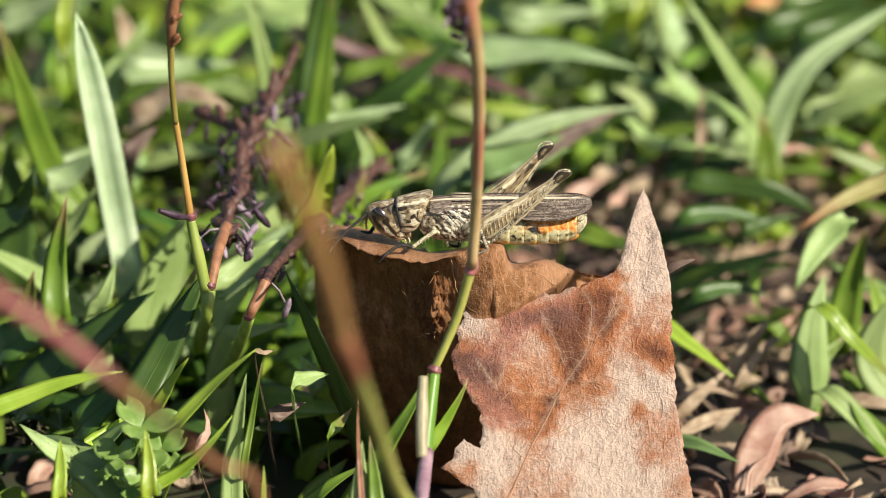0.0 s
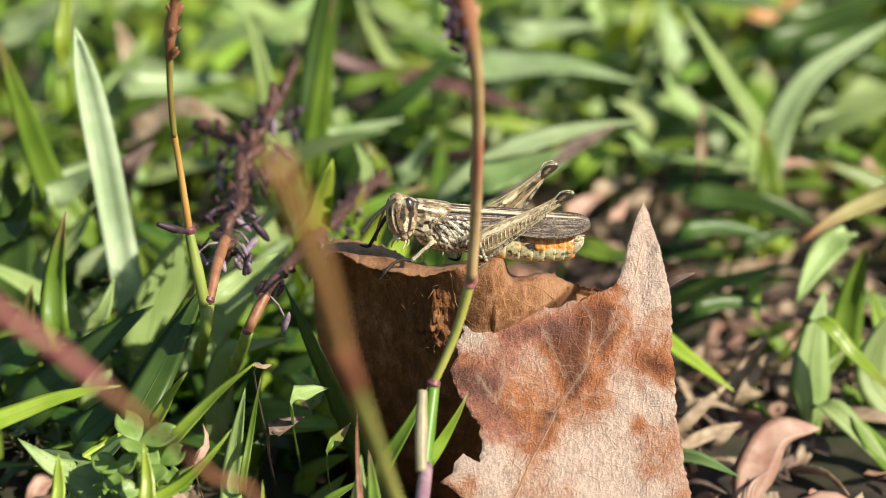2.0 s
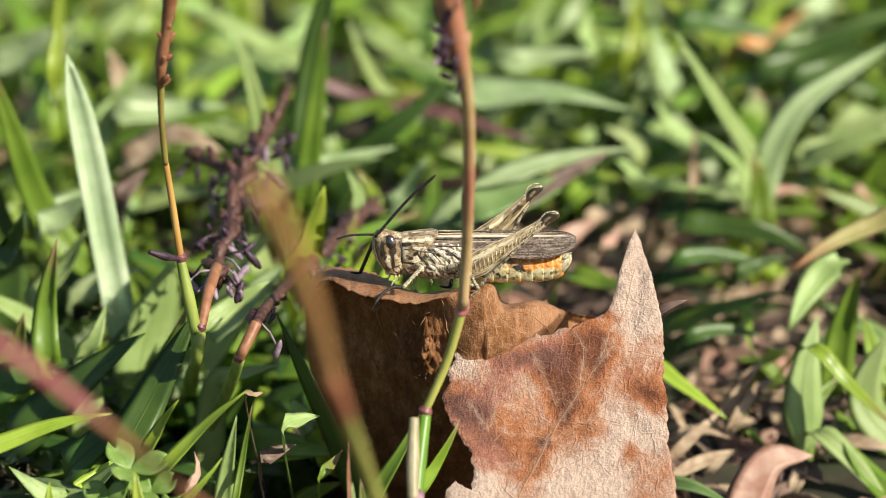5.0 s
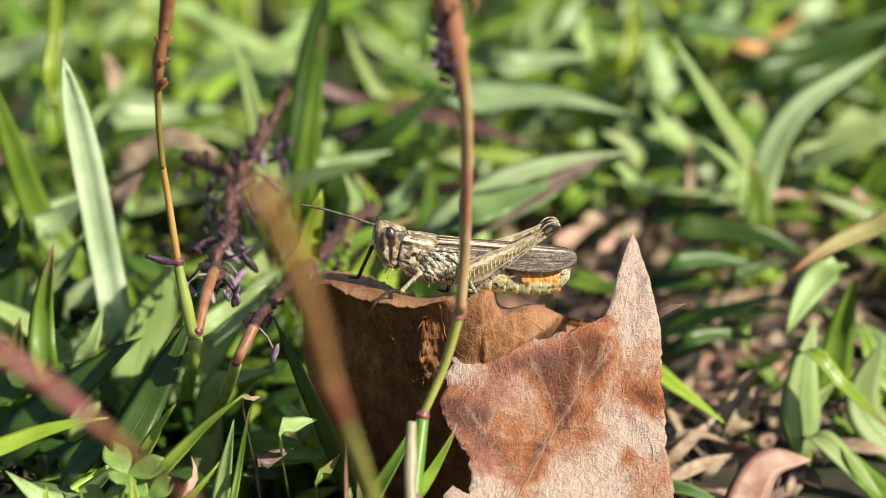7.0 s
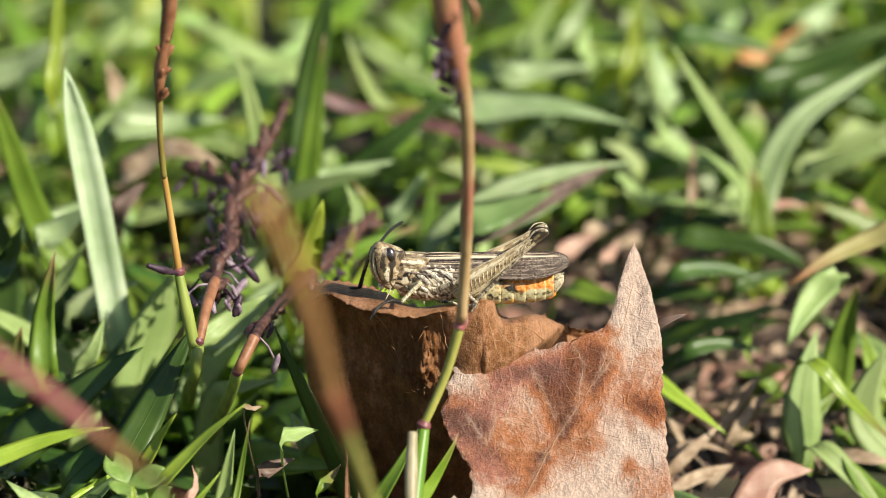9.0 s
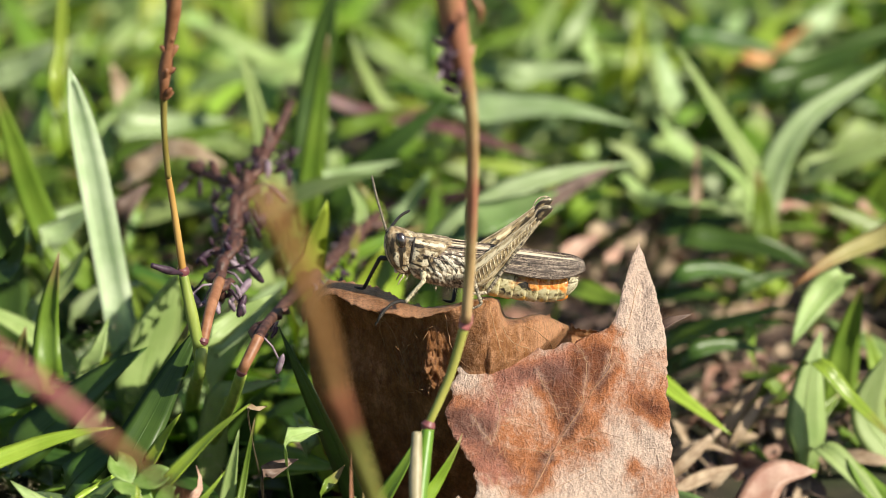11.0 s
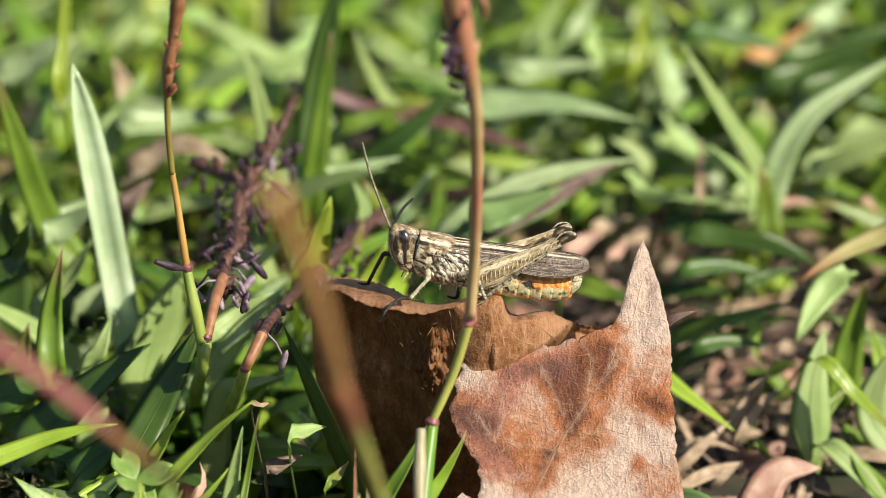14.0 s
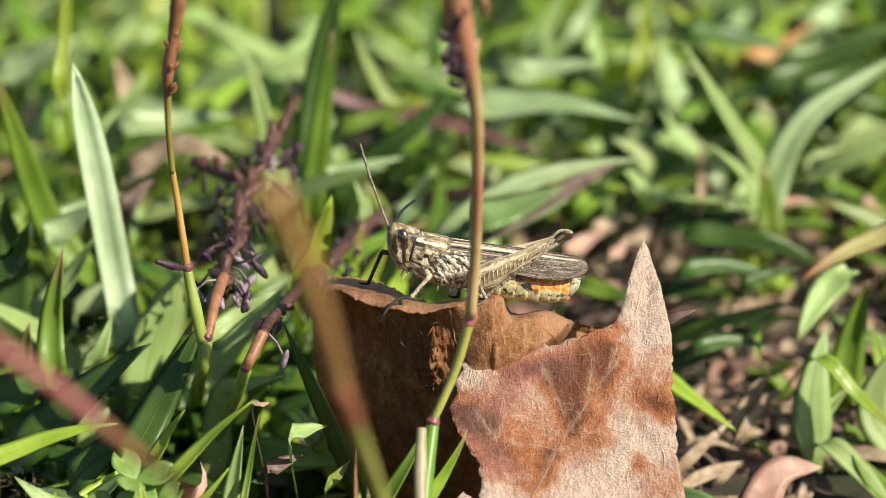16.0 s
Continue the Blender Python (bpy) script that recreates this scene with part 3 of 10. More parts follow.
    verts, _, faces, *_ = geometry.delaunay_2d_cdt(pts, [(i, (i + 1) % n) for i in range(n)], [], 1, 0.01)
    origin = Vector((9.98, -14.78, 7.33))
    u, v = Vector((0.9761, -0.0721, -0.2051)), Vector((0.1988, 0.6774, 0.7082))
    w = u.cross(v)
    bm = bmesh.new()
    layer = bm.verts.layers.float.new("vein")
    old = bm.verts.layers.float.new("age")
    sore = bm.verts.layers.float.new("bruise")

    def lift(p):
        wave = 0.55 * noise.noise(Vector((p.x * 0.16, p.y * 0.16, 7))) + 0.22 * noise.noise(Vector((p.x * 0.6, p.y * 0.6, 3))) + 0.07 * noise.noise(Vector((p.x * 1.7, p.y * 1.7, 1))) - 0.35 * math.exp(-((p.x - 2.4 + 0.05 * (p.y - 24)) / 0.7) ** 2) * min(1.0, max(0.0, (p.y - 19.5) / 3.0))
        curl = 0.003 * max(0.0, -p.x - 5) ** 2 + 0.010 * max(0.0, p.x - 3) ** 2 * (1 if p.y < 20 else 0.4) - 0.004 * max(0.0, p.y - 22) ** 2 - 0.02 * max(0.0, 2 - p.y) ** 1.5
        return origin + u * p.x + v * p.y, wave - curl

    def place(p, low):
        near = min(seg_dist(p, a, b_) for a, b_ in veins)
        ridge = math.exp(-(near / 0.13) ** 2)
        at, h = lift(p)
        vert = bm.verts.new(at + w * (h + 0.05 * ridge - low))
        brown = 0.45 * math.exp(-(min(seg_dist(p, a, b_) for a, b_ in veins[:3]) / 0.5) ** 2)
        p = p + Vector((1.3 * noise.noise(Vector((p.x * 0.3, p.y * 0.3, 11))) + 0.9 * noise.noise(Vector((p.x * 0.8, p.y * 0.8, 5))), 1.3 * noise.noise(Vector((p.x * 0.3, p.y * 0.3, 17))) + 0.9 * noise.noise(Vector((p.x * 0.8, p.y * 0.8, 8)))))
        for cx, cy, r, k in ((-11.1, 12.3, 1.2, 1.3), (-9.2, 11.7, 1.8, 1.6), (-7.6, 9.8, 1.6, 0.8), (-6.6, 17.3, 1.8, 1.1), (-3.9, 18.4, 1.8, 1.1), (-2.5, 16.1, 2.0, 1.4), (-0.7, 19.7, 1.9, 1.5), (1.1, 22.3, 1.0, 1.1), (-1.1, 13.9, 1.2, 1.0), (4.3, 16.7, 1.8, 1.3), (5.9, 16.8, 1.0, 1.2),
                            (-2.9, 10.6, 0.5, 1.2), (4.3, 10.8, 1.1, 0.9), (0.7, 11.7, 1.0, 0.5), (-3.5, 8.7, 1.4, 0.5), (-0.5, 2.8, 1.6, 0.5), (-9.8, 1.7, 1.4, 1.0), (6.1, 7.4, 0.9, 0.6), (2.5, 7.1, 1.0, 0.4),
                            (1.8, 26.8, 2.2, -1.0), (1.2, 30.2, 2.2, -1.3), (2.7, 22.7, 1.5, -0.9), (-11.2, 15.9, 1.1, -1.4), (-5.6, 14.2, 1.4, -0.5), (-6.0, 14.0, 5.0, 0.75), (0.0, 18.0, 3.6, 0.5), (3.4, 4.8, 2.6, -0.9), (0.6, 8.2, 2.6, -0.7), (2.6, 13.0, 1.6, -0.5), (5.9, 12.9, 1.8, -0.6), (-7.1, 4.8, 1.8, -0.8), (5.3, 20.9, 0.9, -0.4)):
            brown += k * math.exp(-((p.x - cx) ** 2 + (p.y - cy) ** 2) / (r * r))
        vert[sore] = sum(k * math.exp(-((p.x - cx) ** 2 + (p.y - cy) ** 2) / (r * r)) for cx, cy, r, k in ((-9.6, 11.5, 2.2, 1.1), (-6.8, 16.8, 2.2, 1.0), (-3.6, 18.6, 1.8, 0.8), (-7.5, 8.0, 2.0, 0.8), (-8.0, 14.0, 1.6, 0.6), (3.0, 18.3, 1.0, 0.5)))
        vert[old] = brown
        vert[layer] = ridge
        return vert
    top = [place(p, 0.0) for p in verts]
    low = [place(p, 0.16) for p in verts]
    for f in faces:
        bm.faces.new([top[i] for i in f])
        bm.faces.new([low[i] for i in reversed(f)])
    for i in range(n):
        j = (i + 1) % n
        try:
            bm.faces.new((top[j], top[i], low[i], low[j]))
        except ValueError:
            pass
    bmesh.ops.recalc_face_normals(bm, faces=bm.faces)
    top = root("fallen_leaf", (0, 0, 0))
    part("leaf_blade", bm, LEAF_FRONT, top)
    for k, (a, b_) in enumerate(veins):
        vb = bmesh.new()
        line = []
        for q in range(18):
            p = a.lerp(b_, q / 17) + Vector((0.08, 0.05)) * math.sin(q * 0.55 + k)
            at, h = lift(p)
            line.append(at + w * (h + 0.025))
        r = 0.06 if k < 3 else 0.034
        tube(vb, line, [r, r * 0.75] if k else [r * 1.2, r], 6)
        part("midrib" if k < 3 else "side_vein", vb, VEIN_BROWN if k < 3 else VEIN_PALE, top)
    rng = random.Random(77)
    for k in range(70):
        a, b_ = veins[rng.randrange(len(veins))]
        p = a.lerp(b_, rng.uniform(0.1, 0.95))
        d = (b_ - a).normalized()
        ang = rng.choice((-1, 1)) * rng.uniform(0.7, 1.2)
        d = Vector((d.x * math.cos(ang) - d.y * math.sin(ang), d.x * math.sin(ang) + d.y * math.cos(ang)))
        long = rng.uniform(0.7, 2.4)
        bend = Vector((-d.y, d.x)) * rng.uniform(-0.35, 0.35)
        path = [p + d * (long * q / 7) + bend * math.sin(q * 0.45) for q in range(8)]
        if any(min((e - o).length for o in edge) < 0.5 for e in path) or path[-1].y > 21:
            continue
        vb = bmesh.new()
        tube(vb, [lift(e)[0] + w * (lift(e)[1] + 0.006) for e in path], [0.022, 0.018, 0.010], 5)
        part("side_vein", vb, (VEIN_TAN, VEIN_PALE, VEIN_BROWN)[rng.randrange(3)], top)
    return tagged(top, "pale brown withered leaf with a pointed lobe, propped upright", "leaf", "fallen leaves")


def back_leaf():
    """Curled brown leaf whose upper rim carries the insect."""
    shelf = [(-11.9, 10.4, 22.3), (-9.6, 8.2, 25.1), (-6.6, 7.2, 25.3), (-4.1, 5.0, 25.1), (-1.7, 2.8, 24.9), (0.8, 2.8, 25.0), (3.0, 3.0, 25.4), (5.1, 3.9, 25.0), (6.1, 3.3, 23.5), (8.9, 4.4, 23.4), (11.5, 6.9, 21.6), (14.4, 9.5, 19.9)]
    rim = [(-11.9, 7.3, 22.6), (-9.6, 4.2, 26.0), (-6.7, 1.2, 26.4), (-4.0, -0.4, 26.3), (-1.1, -1.1, 25.8), (1.0, -0.5, 26.0), (2.9, 0.1, 26.3), (5.0, 0.1, 26.4), (5.8, -0.5, 24.7), (8.5, 0.6, 24.7), (11.1, 3.6, 22.8), (14.2, 6.7, 20.9)]
    lip = [(-11.6, 5.1, 22.4), (-9.3, 1.7, 26.2), (-6.5, -2.0, 26.4), (-4.0, -3.1, 26.3), (-1.8, -3.2, 25.9), (1.0, -2.0, 26.2), (2.9, -0.9, 26.4), (4.8, -0.9, 26.4), (5.7, -1.5, 24.7), (8.4, -0.5, 24.7), (11.0, 2.6, 22.8), (14.2, 5.6, 21.0)]
    hem = [(-11.2, 8.4, 16.9), (-7.0, 5.4, 17.0), (-3.1, 2.6, 17.3), (0.3, -1.9, 18.2), (3.1, -3.3, 19.9), (5.6, -1.3, 19.4), (8.6, 2.0, 18.3), (14.3, 6.3, 16.9)]
    foot = [(-9.5, 17.0, -0.8), (-6.5, 13.0, -0.8), (-2.5, 11.0, -0.8), (1.0, 9.5, -0.8), (5.0, 9.0, -0.8), (9.0, 10.0, -0.8), (13.0, 12.0, -0.8)]
    nu = 200
    lines = [curve_points(c, nu) for c in (shelf, rim, lip, hem, foot)]
    bm = bmesh.new()
    layer = bm.verts.layers.float.new("vein")
    old = bm.verts.layers.float.new("age")

    def smooth(a, b_, s):
        k = min(1.0, max(0.0, (s - a) / (b_ - a)))
        return k * k * (3 - 2 * k)

    def sheet(off):
        rows = []
        spans = ((lines[0], lines[1], 8, 0.15), (lines[1], lines[2], 5, -0.1), (lines[2], lines[3], 22, 0.7), (lines[3], lines[4], 24, -1.2))
        for si, (a, b_, nv, bulge) in enumerate(spans):
            for k in range(nv + (1 if si == 3 else 0)):
                t = k / nv
                row = []
                for i in range(nu):
                    p = a[i].lerp(b_[i], t)
                    s = i / (nu - 1)
                    tooth = (1.5 if s < 0.6 else 2.0) * 0.24 * noise.noise(Vector((s * 50, 0, 5))) + (0.20 if s < 0.6 else 0.26) * noise.noise(Vector((s * 120, 0, 1))) + 0.10 * noise.noise(Vector((s * 290, 0, 3)))
                    edge = (math.exp(-(1 - t) * 3), 1.0, math.exp(-t * 6), 0.0)[si]
                    fray = (math.exp(-t * 7), t ** 3 * 0.6, math.exp(-t * 12) * 0.6, 0.0)[si]
                    lump = (0.35 * noise.noise(p * 0.3) + 0.14 * noise.noise(p * 0.9)) * (1 - 0.7 * edge)
                    v_at = abs(((s * 6 + t * 0.7) % 1.0) - 0.5) * 4.0
                    ridge = math.exp(-(v_at / 0.16) ** 2) * (1 if si == 2 else 0)
                    lean = bulge if si != 2 else 4.6 - 6.2 * smooth(0.38, 0.60, s)
                    curl = min(1.0, max(0.0, (s - (0.865 - 0.25 * t if si == 2 else 0.615 if si == 3 else 0.865)) / 0.035))
                    push = curl * (3.2 * t, 3.2 + 1.6 * t, 4.8, 4.8 * (1 - t))[si]
                    p = p + Vector((0, push, -0.46 * push))
                    q = p + Vector((0.1 * lump, lean * math.sin(math.pi * (t ** 0.6 if si == 2 and s < 0.6 else t)) + lump - 0.12 * ridge + off, tooth * fray + 0.4 * lump - 0.3 * off))
                    if si == 2:
                        for bx, bz, r in ((-0.6, 22.7, 1.15), (-1.5, 19.8, 1.8), (-1.0, 21.2, 1.0)):
                            q.y -= 3.3 * math.exp(-((q.x - bx) ** 2 + (q.z - bz) ** 2) / (r * r)) * (0.70 + 0.30 * noise.noise(q * 1.6) + 0.32 * noise.noise(q * 3.6))
                    vert = bm.verts.new(q)
                    vert[layer] = ridge * 0.8
                    vert[old] = -(0.35 * edge if si == 2 else 0.95 if si < 2 else 0) - ((0.3 + 0.95 * smooth(0.70, 0.90, s)) * smooth(0.5, 0.62, s) if si == 2 else 0) + 0.7 * noise.noise(Vector((q.x * 0.5, q.z * 0.5, 2))) + 0.6 * noise.noise(Vector((q.x * 1.6, q.z * 1.6, 6)))
                    row.append(vert)
                rows.append(row)
        return rows
    front, rear = sheet(0.0), sheet(0.22)
    for rows, flip in ((front, False), (rear, True)):
        for a, b_ in zip(rows, rows[1:]):
            for i in range(nu - 1):
                f = (a[i], a[i + 1], b_[i + 1], b_[i])
                bm.faces.new(f[::-1] if flip else f)
    m = len(front)
    for r in (0, m - 1):
        for i in range(nu - 1):
            bm.faces.new((front[r][i], front[r][i + 1], rear[r][i + 1], rear[r][i]))
    for c in (0, nu - 1):
        for r in range(m - 1):
            bm.faces.new((front[r][c], front[r + 1][c], rear[r + 1][c], rear[r][c]))
    bmesh.ops.recalc_face_normals(bm, faces=bm.faces)
    skin = [[vert.co.copy() for vert in row] for row in front]
    top = root("fallen_leaf", (0, 0, 0))
    part("leaf_blade", bm, LEAF_BACK, top)
    for i in (44,):
        vb = bmesh.new()
        line = []
        for q in range(16):
            t = q / 15
            k = min(nu - 1, max(0, int(i + 9 * t * math.sin(i))))
            line.append(lines[2][k].lerp(lines[3][k], t) + Vector((0, 0.7 * math.sin(math.pi * t) + 0.03, 0)))
        tube(vb, line, [0.02, 0.04, 0.05], 6)
        part("side_vein", vb, LEAF_BACK, top)
    for ra, ia, rb, ib in ((14, 66, 27, 74), (14, 72, 25, 84), (14, 79, 20, 92), (18, 72, 24, 69), (17, 77, 22, 78), (14, 30, 30, 38), (14, 52, 31, 60), (20, 34, 27, 29)):
        vb = bmesh.new()
        line = []
        for q in range(12):
            r, c = ra + (rb - ra) * q / 11, ia + (ib - ia) * q / 11 + 1.2 * math.sin(q * 0.5 + ia)
            line.append(skin[int(round(r))][min(nu - 1, int(round(c * 1.82)))] + Vector((0, -0.02, 0)))
        tube(vb, curve_points(line, 14), [0.04, 0.035, 0.015], 6)
        part("side_vein", vb, VEIN_TAN, top)
    rng = random.Random(8)
    for _ in range(44):
        k, t = rng.randint(66, 92), rng.uniform(0.25, 0.95)
        a = lines[2][k].lerp(lines[3][k], t) + Vector((0, (4.6 - 6.2 * smooth(0.38, 0.60, k / (nu - 1))) * math.sin(math.pi * t ** 0.6) - 1.5, 0))
        d = Vector((rng.uniform(-1, 1), -0.25, rng.uniform(-1, 1))) * rng.uniform(0.4, 1.0)
        vb = bmesh.new()
        tube(vb, curve_points([a, a + d * 0.5 + Vector((0, -0.25, 0.1)), a + d], 6), [0.035, 0.03, 0.012], 5)
        part("frayed_fibre", vb, RIM_FIBRE, top, "pale torn fibre")
    return tagged(top, "dark brown curled withered leaf with an insect on its rim", "leaf", "fallen leaves")


front_leaf()
back_leaf()

# ---- single blades ----
# grass by the flower stalks
# Silvery sheen comes from the whitened colour of this blade.
grass_blade([(-29.4, 40.0, -0.6), (-29.8, 30.0, 6.2), (-31.4, 29.5, 16.5), (-32.6, 28.1, 27.3), (-33.7, 27.8, 35.1), (-34.2, 27.3, 39.5)], 3.15, G_SHEEN, 'tall green grass blade with a folded midrib and a painted silvery sheen', keel=0.6, turn=0.0, power=9, narrow=0.95, face=(0.3, -0.75, 0.55), sheath=0.26)
grass_blade([(-40.8, 68.1, -0.6), (-40.2, 42.2, 16.2), (-37.9, 41.0, 18.9), (-34.2, 40.0, 21.9)], 3.20, G_SILVER_GLOSS, 'pale green grass blade catching the sun', face=(0.62, -0.45, 0.64), sheath=0.78)
grass_blade([(-56.8, 123.0, -0.6), (-55.3, 92.3, 19.2), (-49.2, 89.5, 23.4), (-44.2, 88.7, 27.1)], 4.70, G_SILVER_GLOSS, 'pale green grass blade catching the sun', face=(0.62, -0.45, 0.64), sheath=0.72)
grass_blade([(-45.1, 115.7, -0.6), (-44.9, 89.2, 16.6), (-44.4, 88.8, 21.6), (-43.5, 88.7, 27.1)], 2.28, G_SILVER_GLOSS, 'pale green grass blade catching the sun', face=(0.62, -0.45, 0.64), sheath=0.75)
grass_blade([(-34.1, 63.1, -0.6), (-35.3, 46.5, 10.4), (-40.0, 44.9, 17.8), (-42.5, 42.3, 28.2), (-44.0, 40.7, 35.6)], 3.56, G_MID, 'mid-green grass blade rising from the turf', sheath=0.42)
grass_blade([(-34.8, 33.7, -0.6), (-34.8, 12.4, 13.3), (-35.0, 12.5, 19.3), (-33.7, 12.9, 26.3)], 2.65, G_MID, 'short upright green grass blade with a pointed tip', keel=0.3, narrow=0.8, sheath=0.66)
grass_blade([(-33.9, 42.7, -0.6), (-34.9, 34.9, 4.9), (-39.3, 31.8, 10.9), (-43.0, 28.9, 14.7), (-45.9, 27.5, 16.6)], 2.77, G_PALE, 'pale green grass blade catching the sun', sheath=0.35)
grass_blade([(-29.4, 33.6, -0.6), (-29.0, 25.4, 5.1), (-27.5, 25.8, 12.0), (-24.8, 26.4, 19.6)], 6.53, G_PALE, 'broad pale green leaf blade behind the flower stalk', keel=0.06, narrow=0.5, power=3.2, face=(0.62, -0.45, 0.64), sheath=0.4)
grass_blade([(-28.5, 41.0, -0.6), (-22.5, 41.8, 3.4), (-17.6, 41.7, 9.0), (-11.8, 43.5, 13.9)], 2.92, G_BLUE, 'bluish-green grass blade leaning across the lawn')
grass_blade([(-26.5, 35.5, -0.6), (-25.5, 30.9, 2.8), (-21.5, 32.1, 9.0), (-17.5, 32.9, 14.1), (-14.2, 33.9, 16.7)], 3.47, G_SILVER_GLOSS, 'broad soft green leaf blade behind the stalks', keel=0.12, power=3, face=(0.62, -0.45, 0.64), sheath=0.24)
# Dark green stands in for the shade low between the stalks.
grass_blade([(-31.8, 17.7, -0.6), (-27.2, 16.9, 8.1), (-23.5, 16.7, 13.3)], 4.23, G_DARK_SHADE, 'dark green grass blade low in the turf, partly darkened for shade')
grass_blade([(-20.2, 19.5, -0.6), (-18.4, 19.5, 6.4), (-16.1, 18.9, 10.7)], 4.28, G_DARK_SHADE, 'dark green grass blade low in the turf, partly darkened for shade')
grass_blade([(-40.1, 26.1, -0.6), (-36.4, 25.8, 6.2), (-32.5, 25.8, 9.1)], 3.85, G_DARK_SHADE, 'dark green grass blade low in the turf, partly darkened for shade')
grass_blade([(-33.1, 26.8, -0.6), (-28.8, 25.6, 5.7), (-23.7, 24.3, 13.8)], 3.40, G_DARK_SHADE, 'dark green grass blade low in the turf, partly darkened for shade', narrow=0.8)
grass_blade([(-41.7, 12.4, -0.6), (-40.1, -8.9, 13.3), (-33.9, -8.8, 16.5), (-29.7, -8.3, 17.7), (-26.5, -8.2, 18.2)], 1.87, G_SUN_LIME, 'bright green grass blade with a browned tip', keel=0.15, face=(0, -0.8, 0.6), sheath=0.63)
grass_blade([(-24.6, 14.5, -0.6), (-24.3, -5.9, 12.7), (-22.8, -7.7, 16.6), (-21.0, -8.7, 19.6)], 1.41, G_SUN_LIME, 'bright green grass blade rooted in the lawn', narrow=0.8, sheath=0.75)
grass_blade([(-25.3, 9.1, -0.6), (-24.0, -8.6, 11.1), (-19.2, -10.5, 17.6), (-15.1, -11.2, 21.5)], 1.49, G_SUN_LIME, 'bright green grass blade with a white tip', narrow=0.8, sheath=0.6)
grass_blade([(-32.7, 5.7, -0.6), (-32.0, -5.8, 7.2), (-28.8, -6.6, 10.7), (-25.7, -7.6, 14.0)], 2.15, G_PALE, 'pale green grass blade catching the sun', narrow=0.8, sheath=0.6)
grass_blade([(-17.6, -2.2, -0.6), (-17.6, -10.7, 5.3), (-17.4, -9.5, 11.5), (-16.2, -9.2, 18.4)], 1.97, G_PALE, 'pale green grass blade catching the sun', narrow=0.8, keel=0.3, sheath=0.44)
grass_blade([(-16.8, 4.5, -0.6), (-16.6, -10.3, 9.3), (-15.8, -9.5, 14.6), (-14.9, -8.8, 19.3)], 0.70, G_MID, 'mid-green grass blade rising from the turf', narrow=0.8, sheath=0.64)
grass_blade([(-28.5, -0.8, -0.6), (-27.1, -13.9, 8.2), (-21.3, -14.6, 12.1), (-18.4, -14.6, 15.1), (-17.0, -14.0, 16.8)], 1.38, G_SUN_LIME, 'bright green grass blade rooted in the lawn', sheath=0.54)
grass_blade([(-23.3, -0.6, -0.6), (-23.3, -18.2, 11.0), (-23.4, -18.0, 14.4), (-23.7, -17.1, 17.1)], 1.44, G_SUN_LIME, 'small bright yellow-green grass shoot among the clover', narrow=0.9, keel=0.35, sheath=0.77)
grass_blade([(-31.1, 0.0, -0.6), (-31.0, -15.5, 9.7), (-30.9, -15.6, 12.3), (-30.9, -14.7, 15.0)], 1.28, G_SUN_LIME, 'bright green grass blade rooted in the lawn', narrow=0.9, power=3.5, sheath=0.77)
grass_blade([(-14.6, -3.5, -0.6), (-14.6, -17.0, 8.4), (-14.4, -17.2, 10.9), (-14.4, -16.3, 13.4)], 0.59, G_SUN_LIME, 'bright green grass blade rooted in the lawn', narrow=0.9, sheath=0.76)
grass_blade([(-23.6, -2.8, -0.6), (-24.4, -13.4, 6.7), (-27.5, -13.1, 10.6), (-31.5, -10.4, 12.1), (-34.5, -6.3, 11.6)], 3.98, G_BLUE, 'broad bluish-green leaf blade lying low', keel=0.1, sheath=0.46)
grass_blade([(-40.3, 24.1, -0.6), (-38.8, 13.2, 6.8), (-33.0, 9.3, 7.7), (-27.1, 7.6, 8.9)], 2.06, G_DARK_SHADE, 'dark green grass blade low in the turf, partly darkened for shade', sheath=0.5)
grass_blade([(-45.6, 54.3, -0.6), (-44.5, 25.8, 17.8), (-40.0, 22.7, 21.2), (-37.9, 21.3, 26.1)], 3.72, G_DARK_SHADE, 'dark green grass blade low in the turf, partly darkened for shade', sheath=0.74)
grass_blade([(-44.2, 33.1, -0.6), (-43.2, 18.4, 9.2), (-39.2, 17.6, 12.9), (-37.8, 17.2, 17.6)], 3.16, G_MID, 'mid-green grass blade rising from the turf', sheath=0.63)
# The dry leaf's shade is put into this blade's dark green.
grass_blade([(-27.6, 11.2, -0.6), (-26.9, -3.0, 11.0), (-24.1, -1.0, 16.7), (-21.5, 1.0, 21.3), (-20.2, 2.0, 23.6)], 3.74, G_DARK_SHADE, 'broad green leaf blade, darkened for the shade of the dry leaf', keel=0.1, narrow=0.6, sheath=0.53)
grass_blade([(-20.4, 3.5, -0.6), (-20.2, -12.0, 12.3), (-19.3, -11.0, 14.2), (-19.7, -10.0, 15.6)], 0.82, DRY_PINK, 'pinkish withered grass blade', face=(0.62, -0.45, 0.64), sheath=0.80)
# Next three: leaf shade put into the colour of broad low blades.
grass_blade([(-39.5, 18.6, -0.6), (-38.2, 8.0, 7.9), (-33.1, 8.0, 13.0), (-28.4, 8.0, 17.1), (-25.7, 9.0, 18.7)], 4.64, G_DARK_SHADE, 'dark green grass blade low in the turf, partly darkened for shade', keel=0.1, narrow=0.6, sheath=0.44)
grass_blade([(-42.2, 27.6, -0.6), (-41.1, 14.0, 10.6), (-36.7, 15.0, 12.6), (-32.7, 16.0, 13.4)], 4.24, G_DARK_SHADE, 'dark green grass blade low in the turf, partly darkened for shade', keel=0.1, narrow=0.6, sheath=0.64)
